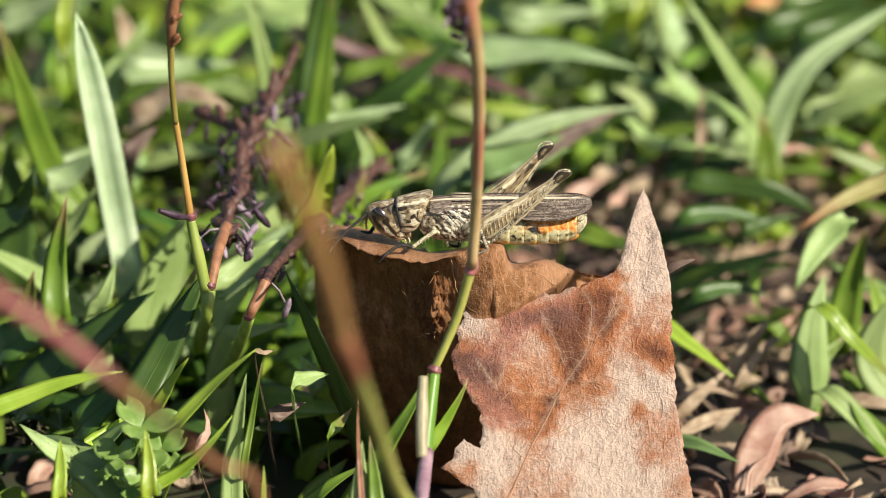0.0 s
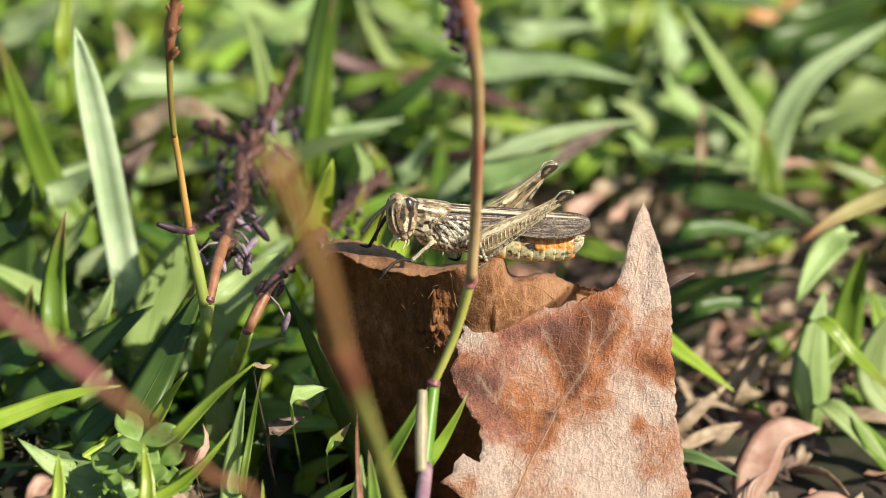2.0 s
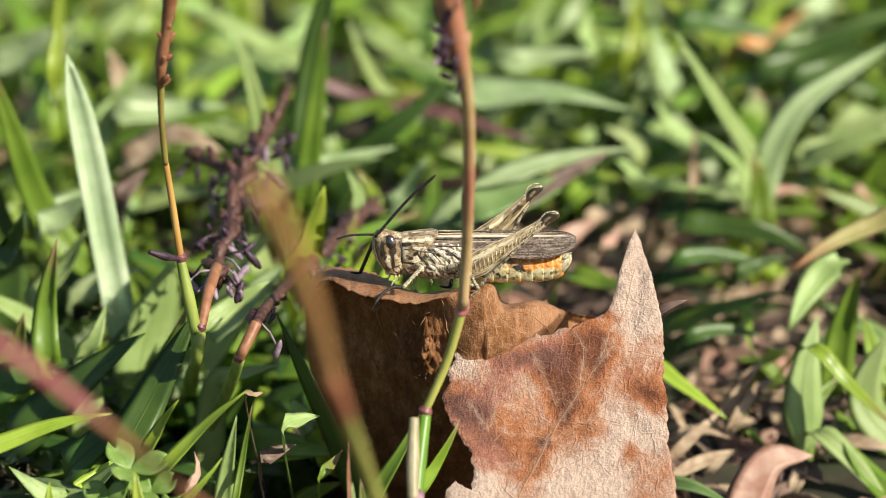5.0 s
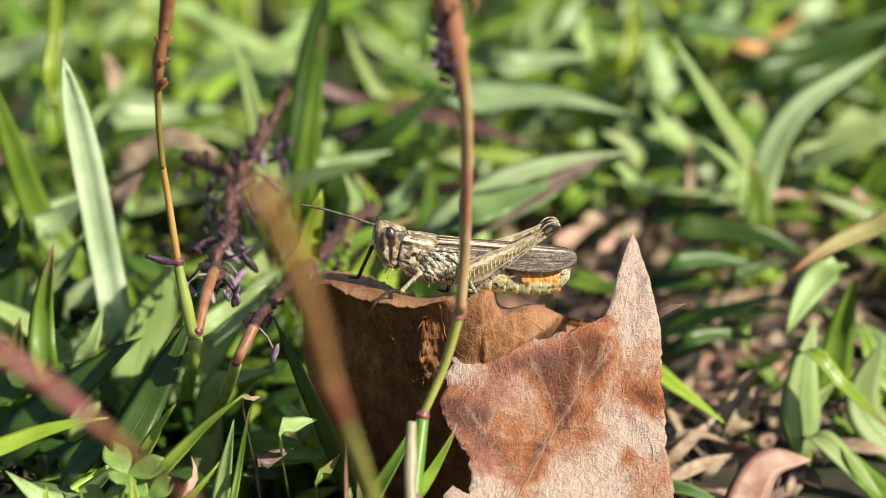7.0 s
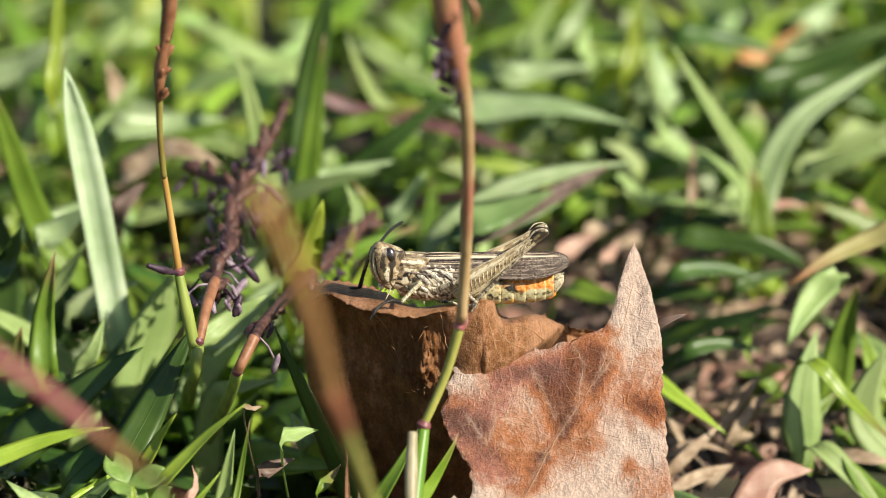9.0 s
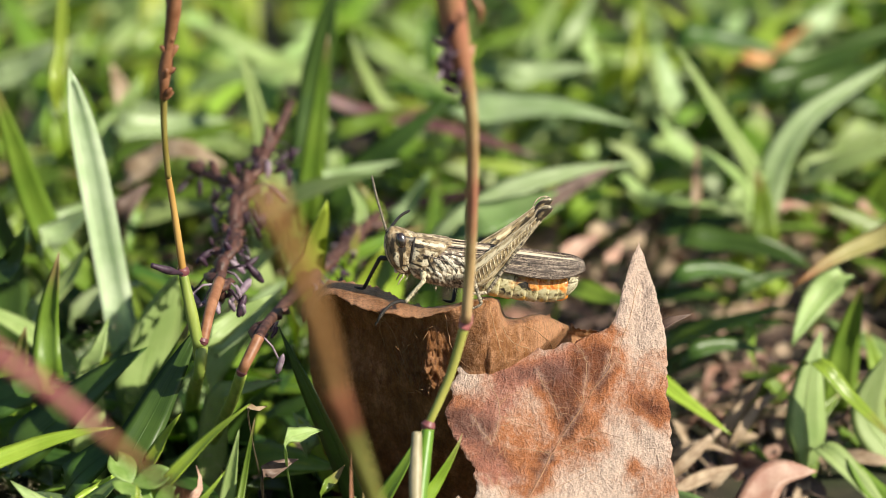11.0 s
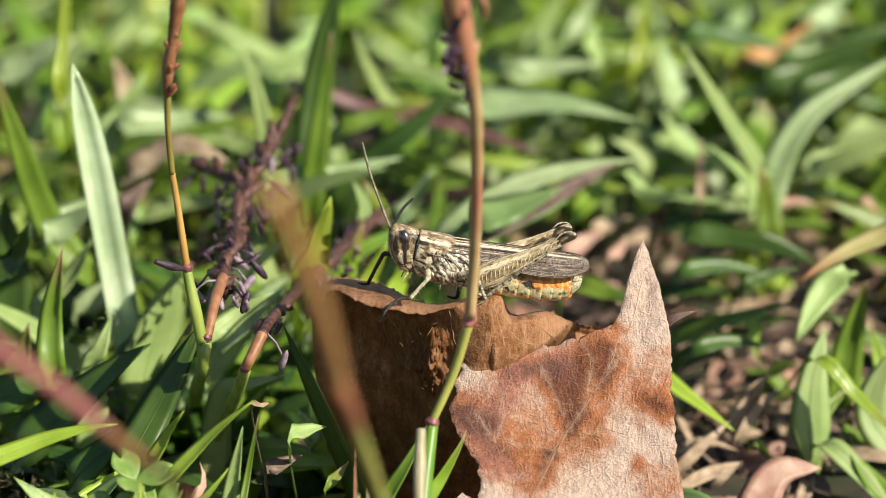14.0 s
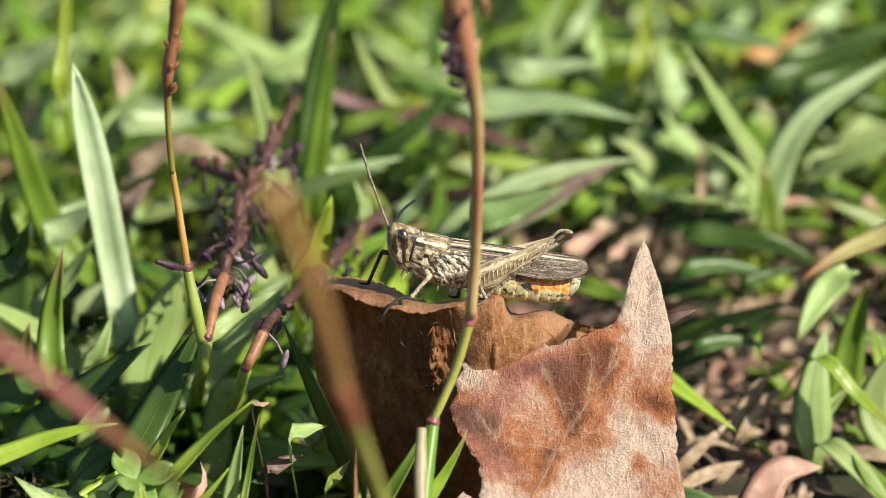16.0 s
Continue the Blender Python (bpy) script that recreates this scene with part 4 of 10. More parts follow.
grass_blade([(-33.2, 11.5, -0.6), (-32.2, 0.0, 8.7), (-28.5, 0.0, 12.6), (-25.5, 1.0, 15.0)], 3.38, G_DARK_SHADE, 'dark green grass blade low in the turf, partly darkened for shade', keel=0.1, narrow=0.6, sheath=0.59)
grass_blade([(-21.8, 33.4, -0.6), (-21.2, 14.0, 15.8), (-18.7, 15.0, 19.0), (-15.0, 16.0, 21.1)], 2.37, G_PALE, 'pale green grass blade catching the sun', face=(0.62, -0.45, 0.64), keel=0.1, sheath=0.73)
grass_blade([(-41.6, 64.6, -0.6), (-41.2, 46.0, 15.0), (-39.4, 47.0, 18.0), (-36.3, 48.0, 19.9)], 3.06, G_PALE, 'pale green grass blade catching the sun', face=(0.62, -0.45, 0.64), keel=0.1, sheath=0.74)
grass_blade([(27.7, 134.8, -0.6), (29.5, 110.0, 20.7), (36.7, 111.0, 21.4), (44.5, 112.0, 19.3)], 4.36, G_DARK_SHADE, 'dark green grass blade low in the turf, partly darkened for shade', sheath=0.66)
grass_blade([(39.9, 110.5, -0.6), (41.3, 88.0, 18.7), (47.0, 89.0, 21.8), (54.4, 90.0, 24.1)], 4.21, G_DARK_SHADE, 'dark green grass blade low in the turf, partly darkened for shade', sheath=0.65)
grass_blade([(20.2, 126.9, -0.6), (19.9, 104.0, 19.0), (18.5, 105.0, 21.6), (19.2, 106.0, 24.6)], 3.39, G_PALE, 'pale green grass blade catching the sun', face=(0.62, -0.45, 0.64), sheath=0.80)
grass_blade([(-12.9, 12.9, -0.6), (-12.6, -6.0, 15.3), (-11.3, -5.0, 16.3), (-9.6, -4.0, 16.2)], 1.69, G_PALE, 'pale green grass blade catching the sun', face=(0.62, -0.45, 0.64), sheath=0.84)
grass_blade([(-16.0, 17.1, -0.6), (-15.8, -4.0, 17.4), (-15.1, -3.0, 17.7), (-14.3, -2.0, 17.6)], 0.75, DRY_TAN, 'dry straw lying in the litter', name='straw', category='straw', face=(0.62, -0.45, 0.64), sheath=0.89)
grass_blade([(-15.2, 10.6, -0.6), (-14.8, -4.0, 11.5), (-13.1, -3.0, 12.6), (-11.8, -2.0, 12.7)], 1.51, DRY_BROWN, 'dry brown grass blade in the turf', face=(0.62, -0.45, 0.64), sheath=0.80)
grass_blade([(-9.9, 6.9, -0.6), (-9.6, -8.0, 11.7), (-8.4, -7.0, 13.3), (-7.7, -6.0, 13.9)], 1.09, G_MID, 'mid-green grass blade rising from the turf', face=(0.62, -0.45, 0.64), sheath=0.82)
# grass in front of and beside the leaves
# Dark green carries the shade that the leaf throws on this blade.
grass_blade([(-4.7, 2.4, -0.6), (-7.9, 2.4, 9.3), (-11.0, 3.0, 16.6), (-13.8, 5.9, 21.8)], 3.3, G_DARK_SHADE, 'wide dark green grass blade, darkened for the shade of the leaf', face=(-0.65, -0.5, 0.5), keel=0.1, turn=0.1, narrow=0.5)
grass_blade([(-10.9, -5.8, -0.6), (-5.0, -6.8, 10.3), (-2.8, -6.5, 14.0), (-0.9, -5.3, 17.4)], 2.29, G_MID, 'mid-green grass blade rising from the turf')
grass_blade([(-2.3, 4.1, -0.6), (-1.9, -9.0, 10.1), (0.0, -9.0, 13.7), (1.5, -9.0, 16.5), (2.1, -8.5, 17.8)], 1.32, G_BRIGHT, 'bright green grass blade behind the stalk', face=(0.62, -0.45, 0.64), narrow=0.7, sheath=0.64)
grass_blade([(-7.2, -7.7, -0.6), (-7.1, -17.8, 6.3), (-6.7, -16.8, 11.9), (-6.5, -15.6, 15.3)], 1.91, G_PALE, 'pale green grass blade catching the sun', narrow=0.9, sheath=0.57)
grass_blade([(-5.2, -8.1, -0.6), (-5.2, -19.6, 7.2), (-5.4, -17.9, 11.9), (-5.9, -16.4, 16.1)], 1.54, G_MID, 'mid-green grass blade rising from the turf', narrow=0.9, sheath=0.59)
grass_blade([(-5.9, -8.4, -0.6), (-6.1, -21.4, 8.1), (-6.7, -17.7, 15.3), (-6.8, -16.2, 19.6)], 0.54, RUST_STEM, 'thin reddish-brown dry grass blade', narrow=0.9, sheath=0.55)
grass_blade([(-15.7, -4.1, -0.6), (-14.6, -7.6, 2.2), (-10.2, -7.9, 7.1), (-6.4, -7.1, 9.4)], 1.63, G_MID, 'mid-green grass blade rising from the turf', sheath=0.29)
grass_blade([(-8.6, 18.3, -0.6), (-9.1, 12.2, 3.9), (-11.1, 11.6, 8.1), (-12.6, 11.5, 10.9)], 2.49, G_SUN_LIME, 'bright green grass blade rooted in the lawn', sheath=0.49)
grass_blade([(-14.4, 51.8, -0.6), (-14.0, 28.8, 14.4), (-12.3, 25.2, 22.0), (-10.2, 23.0, 27.9)], 5.2, G_SUN_LIME, 'bright yellow-green grass blade with a red-tinged tip', narrow=0.6, keel=0.3, face=(0.62, -0.45, 0.64), power=3.2, sheath=0.64)
grass_blade([(-8.4, 52.8, -0.6), (-8.2, 35.9, 10.6), (-7.2, 35.6, 15.5), (-5.1, 34.9, 19.6)], 2.81, G_SUN_LIME, 'bright green grass blade rooted in the lawn', face=(0.62, -0.45, 0.64), sheath=0.68)
grass_blade([(-11.2, 56.7, -0.6), (-10.7, 38.4, 11.5), (-9.0, 38.0, 16.4), (-7.7, 38.4, 20.5)], 2.50, G_BRIGHT, 'bright green grass blade rooted in the lawn', face=(0.62, -0.45, 0.64), sheath=0.7)
grass_blade([(-5.7, 54.6, -0.6), (-5.4, 38.0, 10.4), (-4.2, 37.4, 14.8), (-2.2, 36.6, 18.4)], 2.61, G_SUN_LIME, 'bright green grass blade rooted in the lawn', face=(0.62, -0.45, 0.64), sheath=0.69)
# leafy plants beside the dry leaf
grass_blade([(35.6, 24.8, -0.6), (35.5, 22.0, 1.7), (35.1, 22.6, 6.3), (35.6, 24.1, 10.4), (36.8, 26.4, 13.8)], 4.56, G_PALE, 'smooth pale green leaf standing beside the litter', keel=0.05, power=2.0, narrow=0.4, turn=0.0, sheath=0.21)
grass_blade([(41.0, 62.3, -0.6), (40.4, 36.8, 16.0), (38.1, 34.3, 15.1), (36.0, 31.6, 13.3), (34.5, 29.6, 10.9)], 3.46, G_PALE, 'folded grey-green leaf with a pale edge', keel=0.28, power=2.2, sheath=0.74)
grass_blade([(39.0, 37.9, -0.6), (39.3, 32.3, 3.5), (40.4, 32.7, 10.6), (41.6, 32.6, 16.3)], 3.47, G_MID, 'mid-green grass blade rising from the turf', keel=0.3, narrow=0.7, sheath=0.35)
grass_blade([(49.3, 70.8, -0.6), (48.1, 37.5, 20.8), (43.3, 35.1, 20.1), (38.7, 33.5, 18.6), (34.4, 31.6, 16.2)], 2.34, G_STRAW, 'arching pale straw-coloured grass blade with a brown tip', sheath=0.71)
grass_blade([(35.3, 27.1, -0.6), (36.1, 19.9, 4.5), (39.2, 17.0, 2.6), (42.6, 13.6, -0.8)], 2.45, G_PALE, 'pale green grass blade catching the sun', narrow=0.7, sheath=0.46)
grass_blade([(34.4, 42.0, -0.6), (35.3, 22.6, 12.1), (38.7, 19.6, 9.6), (43.1, 16.2, 6.1)], 1.81, G_BRIGHT, 'bright green grass blade rooted in the lawn', narrow=0.7, sheath=0.66)
grass_blade([(46.3, 25.4, -0.6), (41.7, 26.3, 4.8), (43.9, 28.6, 11.0)], 4.69, G_PALE, 'pale green grass blade catching the sun', keel=0.05, power=2.4)
grass_blade([(46.1, 28.8, -0.6), (41.8, 28.9, 0.1), (38.8, 28.9, 3.1)], 3.36, G_MID, 'mid-green grass blade rising from the turf')
grass_blade([(45.0, 12.0, -0.6), (41.2, 15.5, 1.2), (38.3, 18.8, 4.4)], 3.18, G_MID, 'mid-green grass blade rising from the turf')
grass_blade([(35.3, 22.2, -0.6), (36.0, 25.0, 4.1), (39.6, 28.2, 7.0)], 2.47, G_MID, 'mid-green grass blade rising from the turf')
grass_blade([(46.8, 38.2, -0.6), (46.2, 33.2, 3.1), (44.0, 34.3, 6.3), (42.8, 35.9, 10.6)], 2.27, G_BRIGHT, 'bright green grass blade rooted in the lawn', sheath=0.42)
grass_blade([(26.6, 10.0, -0.6), (27.0, 8.0, -1.3), (28.6, 10.0, 2.3), (30.8, 12.0, 5.0), (34.9, 13.0, 5.0)], 4.04, DRY_PINK, 'pinkish withered grass blade curling over the litter', keel=0.1, power=3.2, narrow=0.3, turn=-0.3, sheath=0.14)
grass_blade([(27.4, 8.0, -0.6), (27.6, 6.0, -0.7), (28.1, 8.0, 1.5), (30.5, 10.0, 2.6)], 0.65, DRY_PINK, 'pinkish withered grass blade', narrow=0.9, sheath=0.24)
grass_blade([(27.1, 10.0, -0.6), (27.3, 8.0, -1.6), (28.1, 9.5, 1.3), (29.6, 11.0, 1.9)], 0.87, DRY_BROWN, 'dry brown grass blade in the turf', narrow=0.9, sheath=0.28)
grass_blade([(27.4, 10.4, -0.6), (27.8, 12.0, -2.4), (28.6, 13.8, -0.3), (31.1, 17.0, -0.5)], 1.16, DRY_PINK, 'pale pinkish withered grass blade', keel=0.2)
grass_blade([(18.5, 41.7, -0.6), (19.5, 26.9, 9.3), (23.5, 22.3, 8.2), (27.6, 19.3, 6.0)], 1.95, G_SUN_LIME, 'bright green grass blade rooted in the lawn', narrow=0.8, sheath=0.6)
grass_blade([(17.1, 15.9, -0.6), (18.2, 13.5, 1.6), (22.5, 9.0, 3.9), (26.7, 5.7, 3.5)], 2.07, G_BLUE, 'bluish-green grass blade leaning across the lawn', narrow=0.8, sheath=0.22)
grass_blade([(26.5, 40.6, -0.6), (29.7, 40.1, -4.2), (32.6, 39.4, 2.8)], 1.88, DRY_TAN, 'dry straw lying in the litter', name='straw', category='straw')
grass_blade([(29.8, 39.6, -0.6), (31.8, 38.5, -2.8), (34.4, 38.2, 2.3)], 1.98, DRY_TAN, 'dry straw lying in the litter', name='straw', category='straw')
grass_blade([(24.7, 35.4, -0.6), (28.6, 34.9, -3.8), (35.7, 38.3, -0.2)], 1.50, DRY_TAN, 'dry straw lying in the litter', name='straw', category='straw')
grass_blade([(23.0, 28.9, -0.6), (27.9, 28.6, -3.5), (31.3, 29.4, -1.4)], 1.47, DRY_TAN, 'dry straw lying in the litter', name='straw', category='straw')
grass_blade([(29.8, 40.8, -0.6), (31.3, 39.8, -2.1), (32.6, 39.1, 1.9)], 1.05, G_YELLOW, 'yellowing grass blade among the straw')
grass_blade([(28.0, 46.5, -0.6), (32.8, 40.8, -5.1), (37.5, 36.4, -5.7)], 1.77, G_MID, 'mid-green grass blade rising from the turf')
grass_blade([(21.1, 21.1, -0.6), (21.7, 17.9, 2.0), (24.1, 18.7, 4.3), (27.4, 21.5, 6.1)], 1.29, DRY_TAN, 'dry straw lying in the litter', name='straw', category='straw', face=(0.62, -0.45, 0.64), sheath=0.34)
grass_blade([(21.8, 26.5, -0.6), (22.5, 22.3, 2.6), (25.4, 22.7, 3.4), (28.4, 22.4, 2.7)], 1.31, DRY_TAN, 'dry straw lying in the litter', name='straw', category='straw', face=(0.62, -0.45, 0.64), sheath=0.46)
grass_blade([(21.1, 17.9, -0.6), (21.9, 13.8, 2.5), (25.2, 16.2, 3.3), (28.3, 18.3, 3.3)], 1.27, DRY_TAN, 'dry straw lying in the litter', name='straw', category='straw', face=(0.62, -0.45, 0.64), sheath=0.4)
grass_blade([(22.6, 34.9, -0.6), (23.0, 29.1, 3.6), (24.4, 26.3, 1.8), (26.2, 23.8, 0.8)], 1.33, DRY_TAN, 'dry straw lying in the litter', name='straw', category='straw', face=(0.62, -0.45, 0.64), sheath=0.51)
grass_blade([(-45.6, 50.1, -0.6), (-45.3, 44.0, 3.8), (-44.2, 45.0, 12.2), (-44.8, 46.0, 20.8)], 5.15, G_DARK_SHADE, 'dark green grass blade low in the turf, partly darkened for shade', narrow=0.8, sheath=0.3)
grass_blade([(22.1, 47.9, -0.6), (23.3, 43.6, 2.7), (28.4, 42.7, 6.0), (34.0, 41.5, 8.4)], 2.34, G_DARK_SHADE, 'dark green grass blade low in the turf, partly darkened for shade', sheath=0.31)
grass_blade([(23.2, 58.5, -0.6), (24.7, 52.5, 3.7), (30.5, 51.0, 5.3), (37.5, 49.2, 6.2)], 2.17, G_DARK_SHADE, 'dark green grass blade low in the turf, partly darkened for shade', sheath=0.36)
grass_blade([(18.9, 64.1, -0.6), (20.4, 53.6, 6.6), (26.3, 52.1, 8.4), (32.7, 50.0, 8.5)], 2.05, G_DARK_SHADE, 'dark green grass blade low in the turf, partly darkened for shade', sheath=0.5)
grass_blade([(-38.0, 54.3, -0.6), (-37.1, 39.6, 9.2), (-33.4, 38.9, 13.1), (-29.1, 37.4, 14.8)], 2.86, G_SILVER_GLOSS, 'pale green grass blade catching the sun', face=(0.62, -0.45, 0.64), sheath=0.63)
grass_blade([(5.1, 123.2, -0.6), (6.5, 90.5, 20.4), (11.8, 89.3, 22.8), (19.1, 88.6, 23.7)], 4.03, G_SILVER_GLOSS, 'pale green grass blade catching the sun', face=(0.62, -0.45, 0.64), sheath=0.74)
grass_blade([(17.3, 37.9, -0.6), (17.8, 7.1, 19.2), (19.7, 4.1, 22.7), (21.8, 3.5, 23.8)], 1.18, DRY_BROWN, 'brown dry blade tip behind the upright leaf', narrow=0.8, power=5, sheath=0.83)
# grass further back
# Four added dark blades stand in for shadow zones over the litter.
grass_blade([(23.1, 63.5, -0.6), (24.3, 50.0, 10.4), (29.5, 51.0, 11.5), (35.3, 52.0, 10.0)], 2.38, G_DARK_SHADE, 'dark green grass blade low in the turf, partly darkened for shade', sheath=0.59)
grass_blade([(27.4, 73.2, -0.6), (28.9, 60.0, 10.2), (34.8, 61.0, 11.3), (41.0, 62.0, 8.5)], 2.21, G_DARK_SHADE, 'dark green grass blade low in the turf, partly darkened for shade', sheath=0.55)
grass_blade([(23.4, 44.8, -0.6), (24.4, 34.0, 8.0), (28.7, 35.0, 9.1), (33.1, 36.0, 7.8)], 2.01, G_DARK_SHADE, 'dark green grass blade low in the turf, partly darkened for shade', sheath=0.58)
grass_blade([(30.2, 60.5, -0.6), (31.0, 48.0, 9.6), (34.0, 49.0, 11.1), (37.7, 50.0, 11.7)], 1.86, G_DARK_SHADE, 'dark green grass blade low in the turf, partly darkened for shade', sheath=0.67)
grass_blade([(13.1, 73.3, -0.6), (13.6, 62.0, 8.4), (15.7, 63.0, 10.2), (18.1, 64.0, 10.9)], 2.35, DRY_PINK, 'pinkish withered grass blade', face=(0.62, -0.45, 0.64), sheath=0.70)
grass_blade([(16.3, 81.2, -0.6), (16.9, 70.0, 8.4), (18.9, 71.0, 9.6), (21.7, 72.0, 10.0)], 2.02, DRY_TAN, 'dry straw lying in the litter', name='straw', category='straw', face=(0.62, -0.45, 0.64), sheath=0.70)
grass_blade([(17.9, 70.3, -0.6), (18.1, 58.0, 9.4), (19.3, 59.0, 10.5), (20.1, 60.0, 11.8)], 1.67, DRY_PINK, 'pinkish withered grass blade', face=(0.62, -0.45, 0.64), sheath=0.78)
grass_blade([(36.5, 82.5, -0.6), (36.3, 69.1, 8.4), (35.3, 67.8, 16.5), (31.4, 66.0, 23.2), (25.8, 65.1, 32.3)], 2.5, G_PALE, 'long pale grass blade leaning back from its shoot', narrow=0.8, sheath=0.37)
grass_blade([(35.9, 84.2, -0.6), (36.3, 70.3, 8.7), (37.6, 70.9, 16.2), (41.1, 72.9, 21.6), (47.2, 76.2, 24.9), (52.9, 80.2, 27.2)], 3.6, G_SILVER_GLOSS, 'broad silvery-green grass blade arching back', sheath=0.36)
grass_blade([(39.8, 97.0, -0.6), (40.5, 78.8, 11.4), (43.1, 75.6, 14.4), (48.0, 74.3, 16.8), (53.8, 75.0, 18.6)], 3.50, G_PALE, 'pale green grass blade catching the sun', face=(0.5, -0.5, 0.7), sheath=0.57)
grass_blade([(36.8, 83.7, -0.6), (36.2, 69.4, 9.0), (33.5, 65.7, 16.5), (29.1, 64.1, 21.0)], 1.88, G_PALE, 'pale green grass blade catching the sun', sheath=0.53)
grass_blade([(36.2, 78.5, -0.6), (36.1, 64.9, 8.5), (35.8, 64.7, 13.8), (34.8, 64.3, 18.5)], 3.25, G_MID, 'mid-green grass blade rising from the turf', narrow=0.9, sheath=0.62)
grass_blade([(28.5, 87.2, -0.6), (28.5, 66.5, 12.9), (28.5, 65.8, 16.8), (28.5, 66.3, 21.1)], 1.13, DRY_TAN, 'dry pinkish grass blade standing upright', narrow=0.9, sheath=0.75)
grass_blade([(-3.5, 72.4, -0.6), (-1.4, 51.7, 13.0), (6.9, 53.8, 18.9), (13.6, 56.5, 20.4), (21.6, 58.8, 20.9)], 3.37, G_SILVER_GLOSS, 'wide pale green grass blade lying across the turf', keel=0.15, sheath=0.49)
grass_blade([(0.5, 70.7, -0.6), (2.1, 47.9, 14.3), (8.6, 49.2, 17.9), (13.4, 52.0, 19.8), (18.6, 54.8, 21.7)], 2.61, DRY_BROWN, 'dry purplish-brown grass blade under a pale one', narrow=0.8, power=4, sheath=0.58)
grass_blade([(-1.4, 115.5, -0.6), (0.4, 85.6, 18.6), (7.6, 82.1, 20.5), (14.1, 80.1, 21.1), (22.4, 77.5, 19.8)], 6.23, G_SILVER_GLOSS, 'broad whitish-green grass blade lying across the lawn', keel=0.08, face=(0.62, -0.45, 0.64), sheath=0.6)
grass_blade([(28.7, 123.3, -0.6), (28.5, 101.0, 14.0), (27.7, 99.5, 18.7), (26.4, 98.5, 24.7)], 2.92, G_SILVER_GLOSS, 'pale green grass blade catching the sun', narrow=0.9, power=6, face=(0.62, -0.45, 0.64), sheath=0.7)
grass_blade([(30.7, 110.0, -0.6), (30.4, 93.3, 10.4), (29.1, 92.3, 13.6), (27.3, 92.3, 16.4)], 3.15, G_SILVER_GLOSS, 'pale green grass blade catching the sun', narrow=0.9, power=4, face=(0.62, -0.45, 0.64), sheath=0.74)
grass_blade([(43.3, 114.9, -0.6), (42.5, 90.7, 15.1), (39.5, 89.4, 17.4), (37.3, 89.0, 19.1)], 1.01, DRY_TAN, 'thin dry straw caught in the grass', name='straw', category='straw', sheath=0.81)
grass_blade([(23.7, 85.4, -0.6), (24.7, 70.5, 9.3), (29.0, 68.9, 10.7), (34.6, 68.2, 11.7)], 3.82, G_DARK_SHADE, 'dark green grass blade low in the turf, partly darkened for shade', sheath=0.63)
grass_blade([(21.1, 90.9, -0.6), (22.1, 77.6, 8.3), (25.8, 76.8, 12.0), (30.9, 76.2, 13.2)], 3.26, G_MID, 'mid-green grass blade rising from the turf', sheath=0.6)
grass_blade([(13.7, 87.0, -0.6), (14.5, 71.7, 9.6), (17.7, 71.8, 12.9), (22.2, 72.1, 13.6)], 2.82, G_BRIGHT, 'bright green grass blade rooted in the lawn', sheath=0.67)
grass_blade([(25.1, 102.0, -0.6), (24.7, 86.6, 9.6), (23.2, 85.9, 13.4), (19.8, 85.6, 15.5)], 2.95, G_PALE, 'pale green grass blade catching the sun', face=(0.62, -0.45, 0.64), sheath=0.69)
grass_blade([(-19.3, 115.9, -0.6), (-17.2, 80.5, 22.1), (-8.7, 80.0, 20.6), (1.0, 77.4, 19.3), (11.6, 74.3, 16.8)], 1.95, RED_DULL, 'reddish-purple grass stem lying across the turf', name='fallen_stalk', narrow=0.9, power=6, keel=0.35, sheath=0.58)
grass_blade([(-14.2, 102.6, -0.6), (-12.7, 72.9, 18.6), (-6.6, 72.0, 22.0), (-1.2, 71.4, 23.5)], 2.67, G_MID, 'mid-green grass blade rising from the turf', sheath=0.74)
grass_blade([(-13.4, 86.5, -0.6), (-12.4, 70.7, 9.9), (-8.5, 70.0, 16.5), (-4.0, 69.3, 20.6), (1.5, 70.9, 24.9)], 4.44, G_DARK_SHADE, 'dark green grass blade in half shade', keel=0.15, sheath=0.47)
grass_blade([(-12.0, 147.7, -0.6), (-10.5, 116.8, 19.4), (-4.6, 109.0, 18.4), (1.1, 102.2, 17.3), (4.6, 99.6, 16.1)], 3.27, G_PALE, 'pale green grass blade catching the sun', sheath=0.61)
grass_blade([(-17.3, 81.6, -0.6), (-17.5, 60.3, 13.3), (-18.4, 57.3, 22.5), (-19.5, 55.7, 29.8), (-21.0, 55.5, 35.3)], 2.40, G_PALE, 'pale green grass blade catching the sun', power=3, sheath=0.53)
grass_blade([(-14.8, 79.7, -0.6), (-14.5, 60.8, 11.8), (-13.3, 59.0, 21.4), (-12.3, 59.5, 28.8), (-11.5, 59.6, 34.9)], 2.91, G_MID, 'mid-green grass blade rising from the turf', sheath=0.49)
grass_blade([(2.8, 115.8, -0.6), (1.1, 97.9, 11.2), (-5.7, 91.6, 17.3), (-8.6, 89.3, 22.8), (-10.3, 88.9, 27.7)], 3.39, G_PALE, 'pale green grass blade catching the sun', face=(0.5, -0.5, 0.7), sheath=0.49)
grass_blade([(-21.6, 80.7, -0.6), (-20.4, 58.4, 13.9), (-15.9, 55.5, 17.7), (-11.0, 54.2, 20.0), (-5.6, 53.7, 21.4)], 3.13, G_BLUE, 'bluish-green grass blade leaning across the lawn', sheath=0.6)
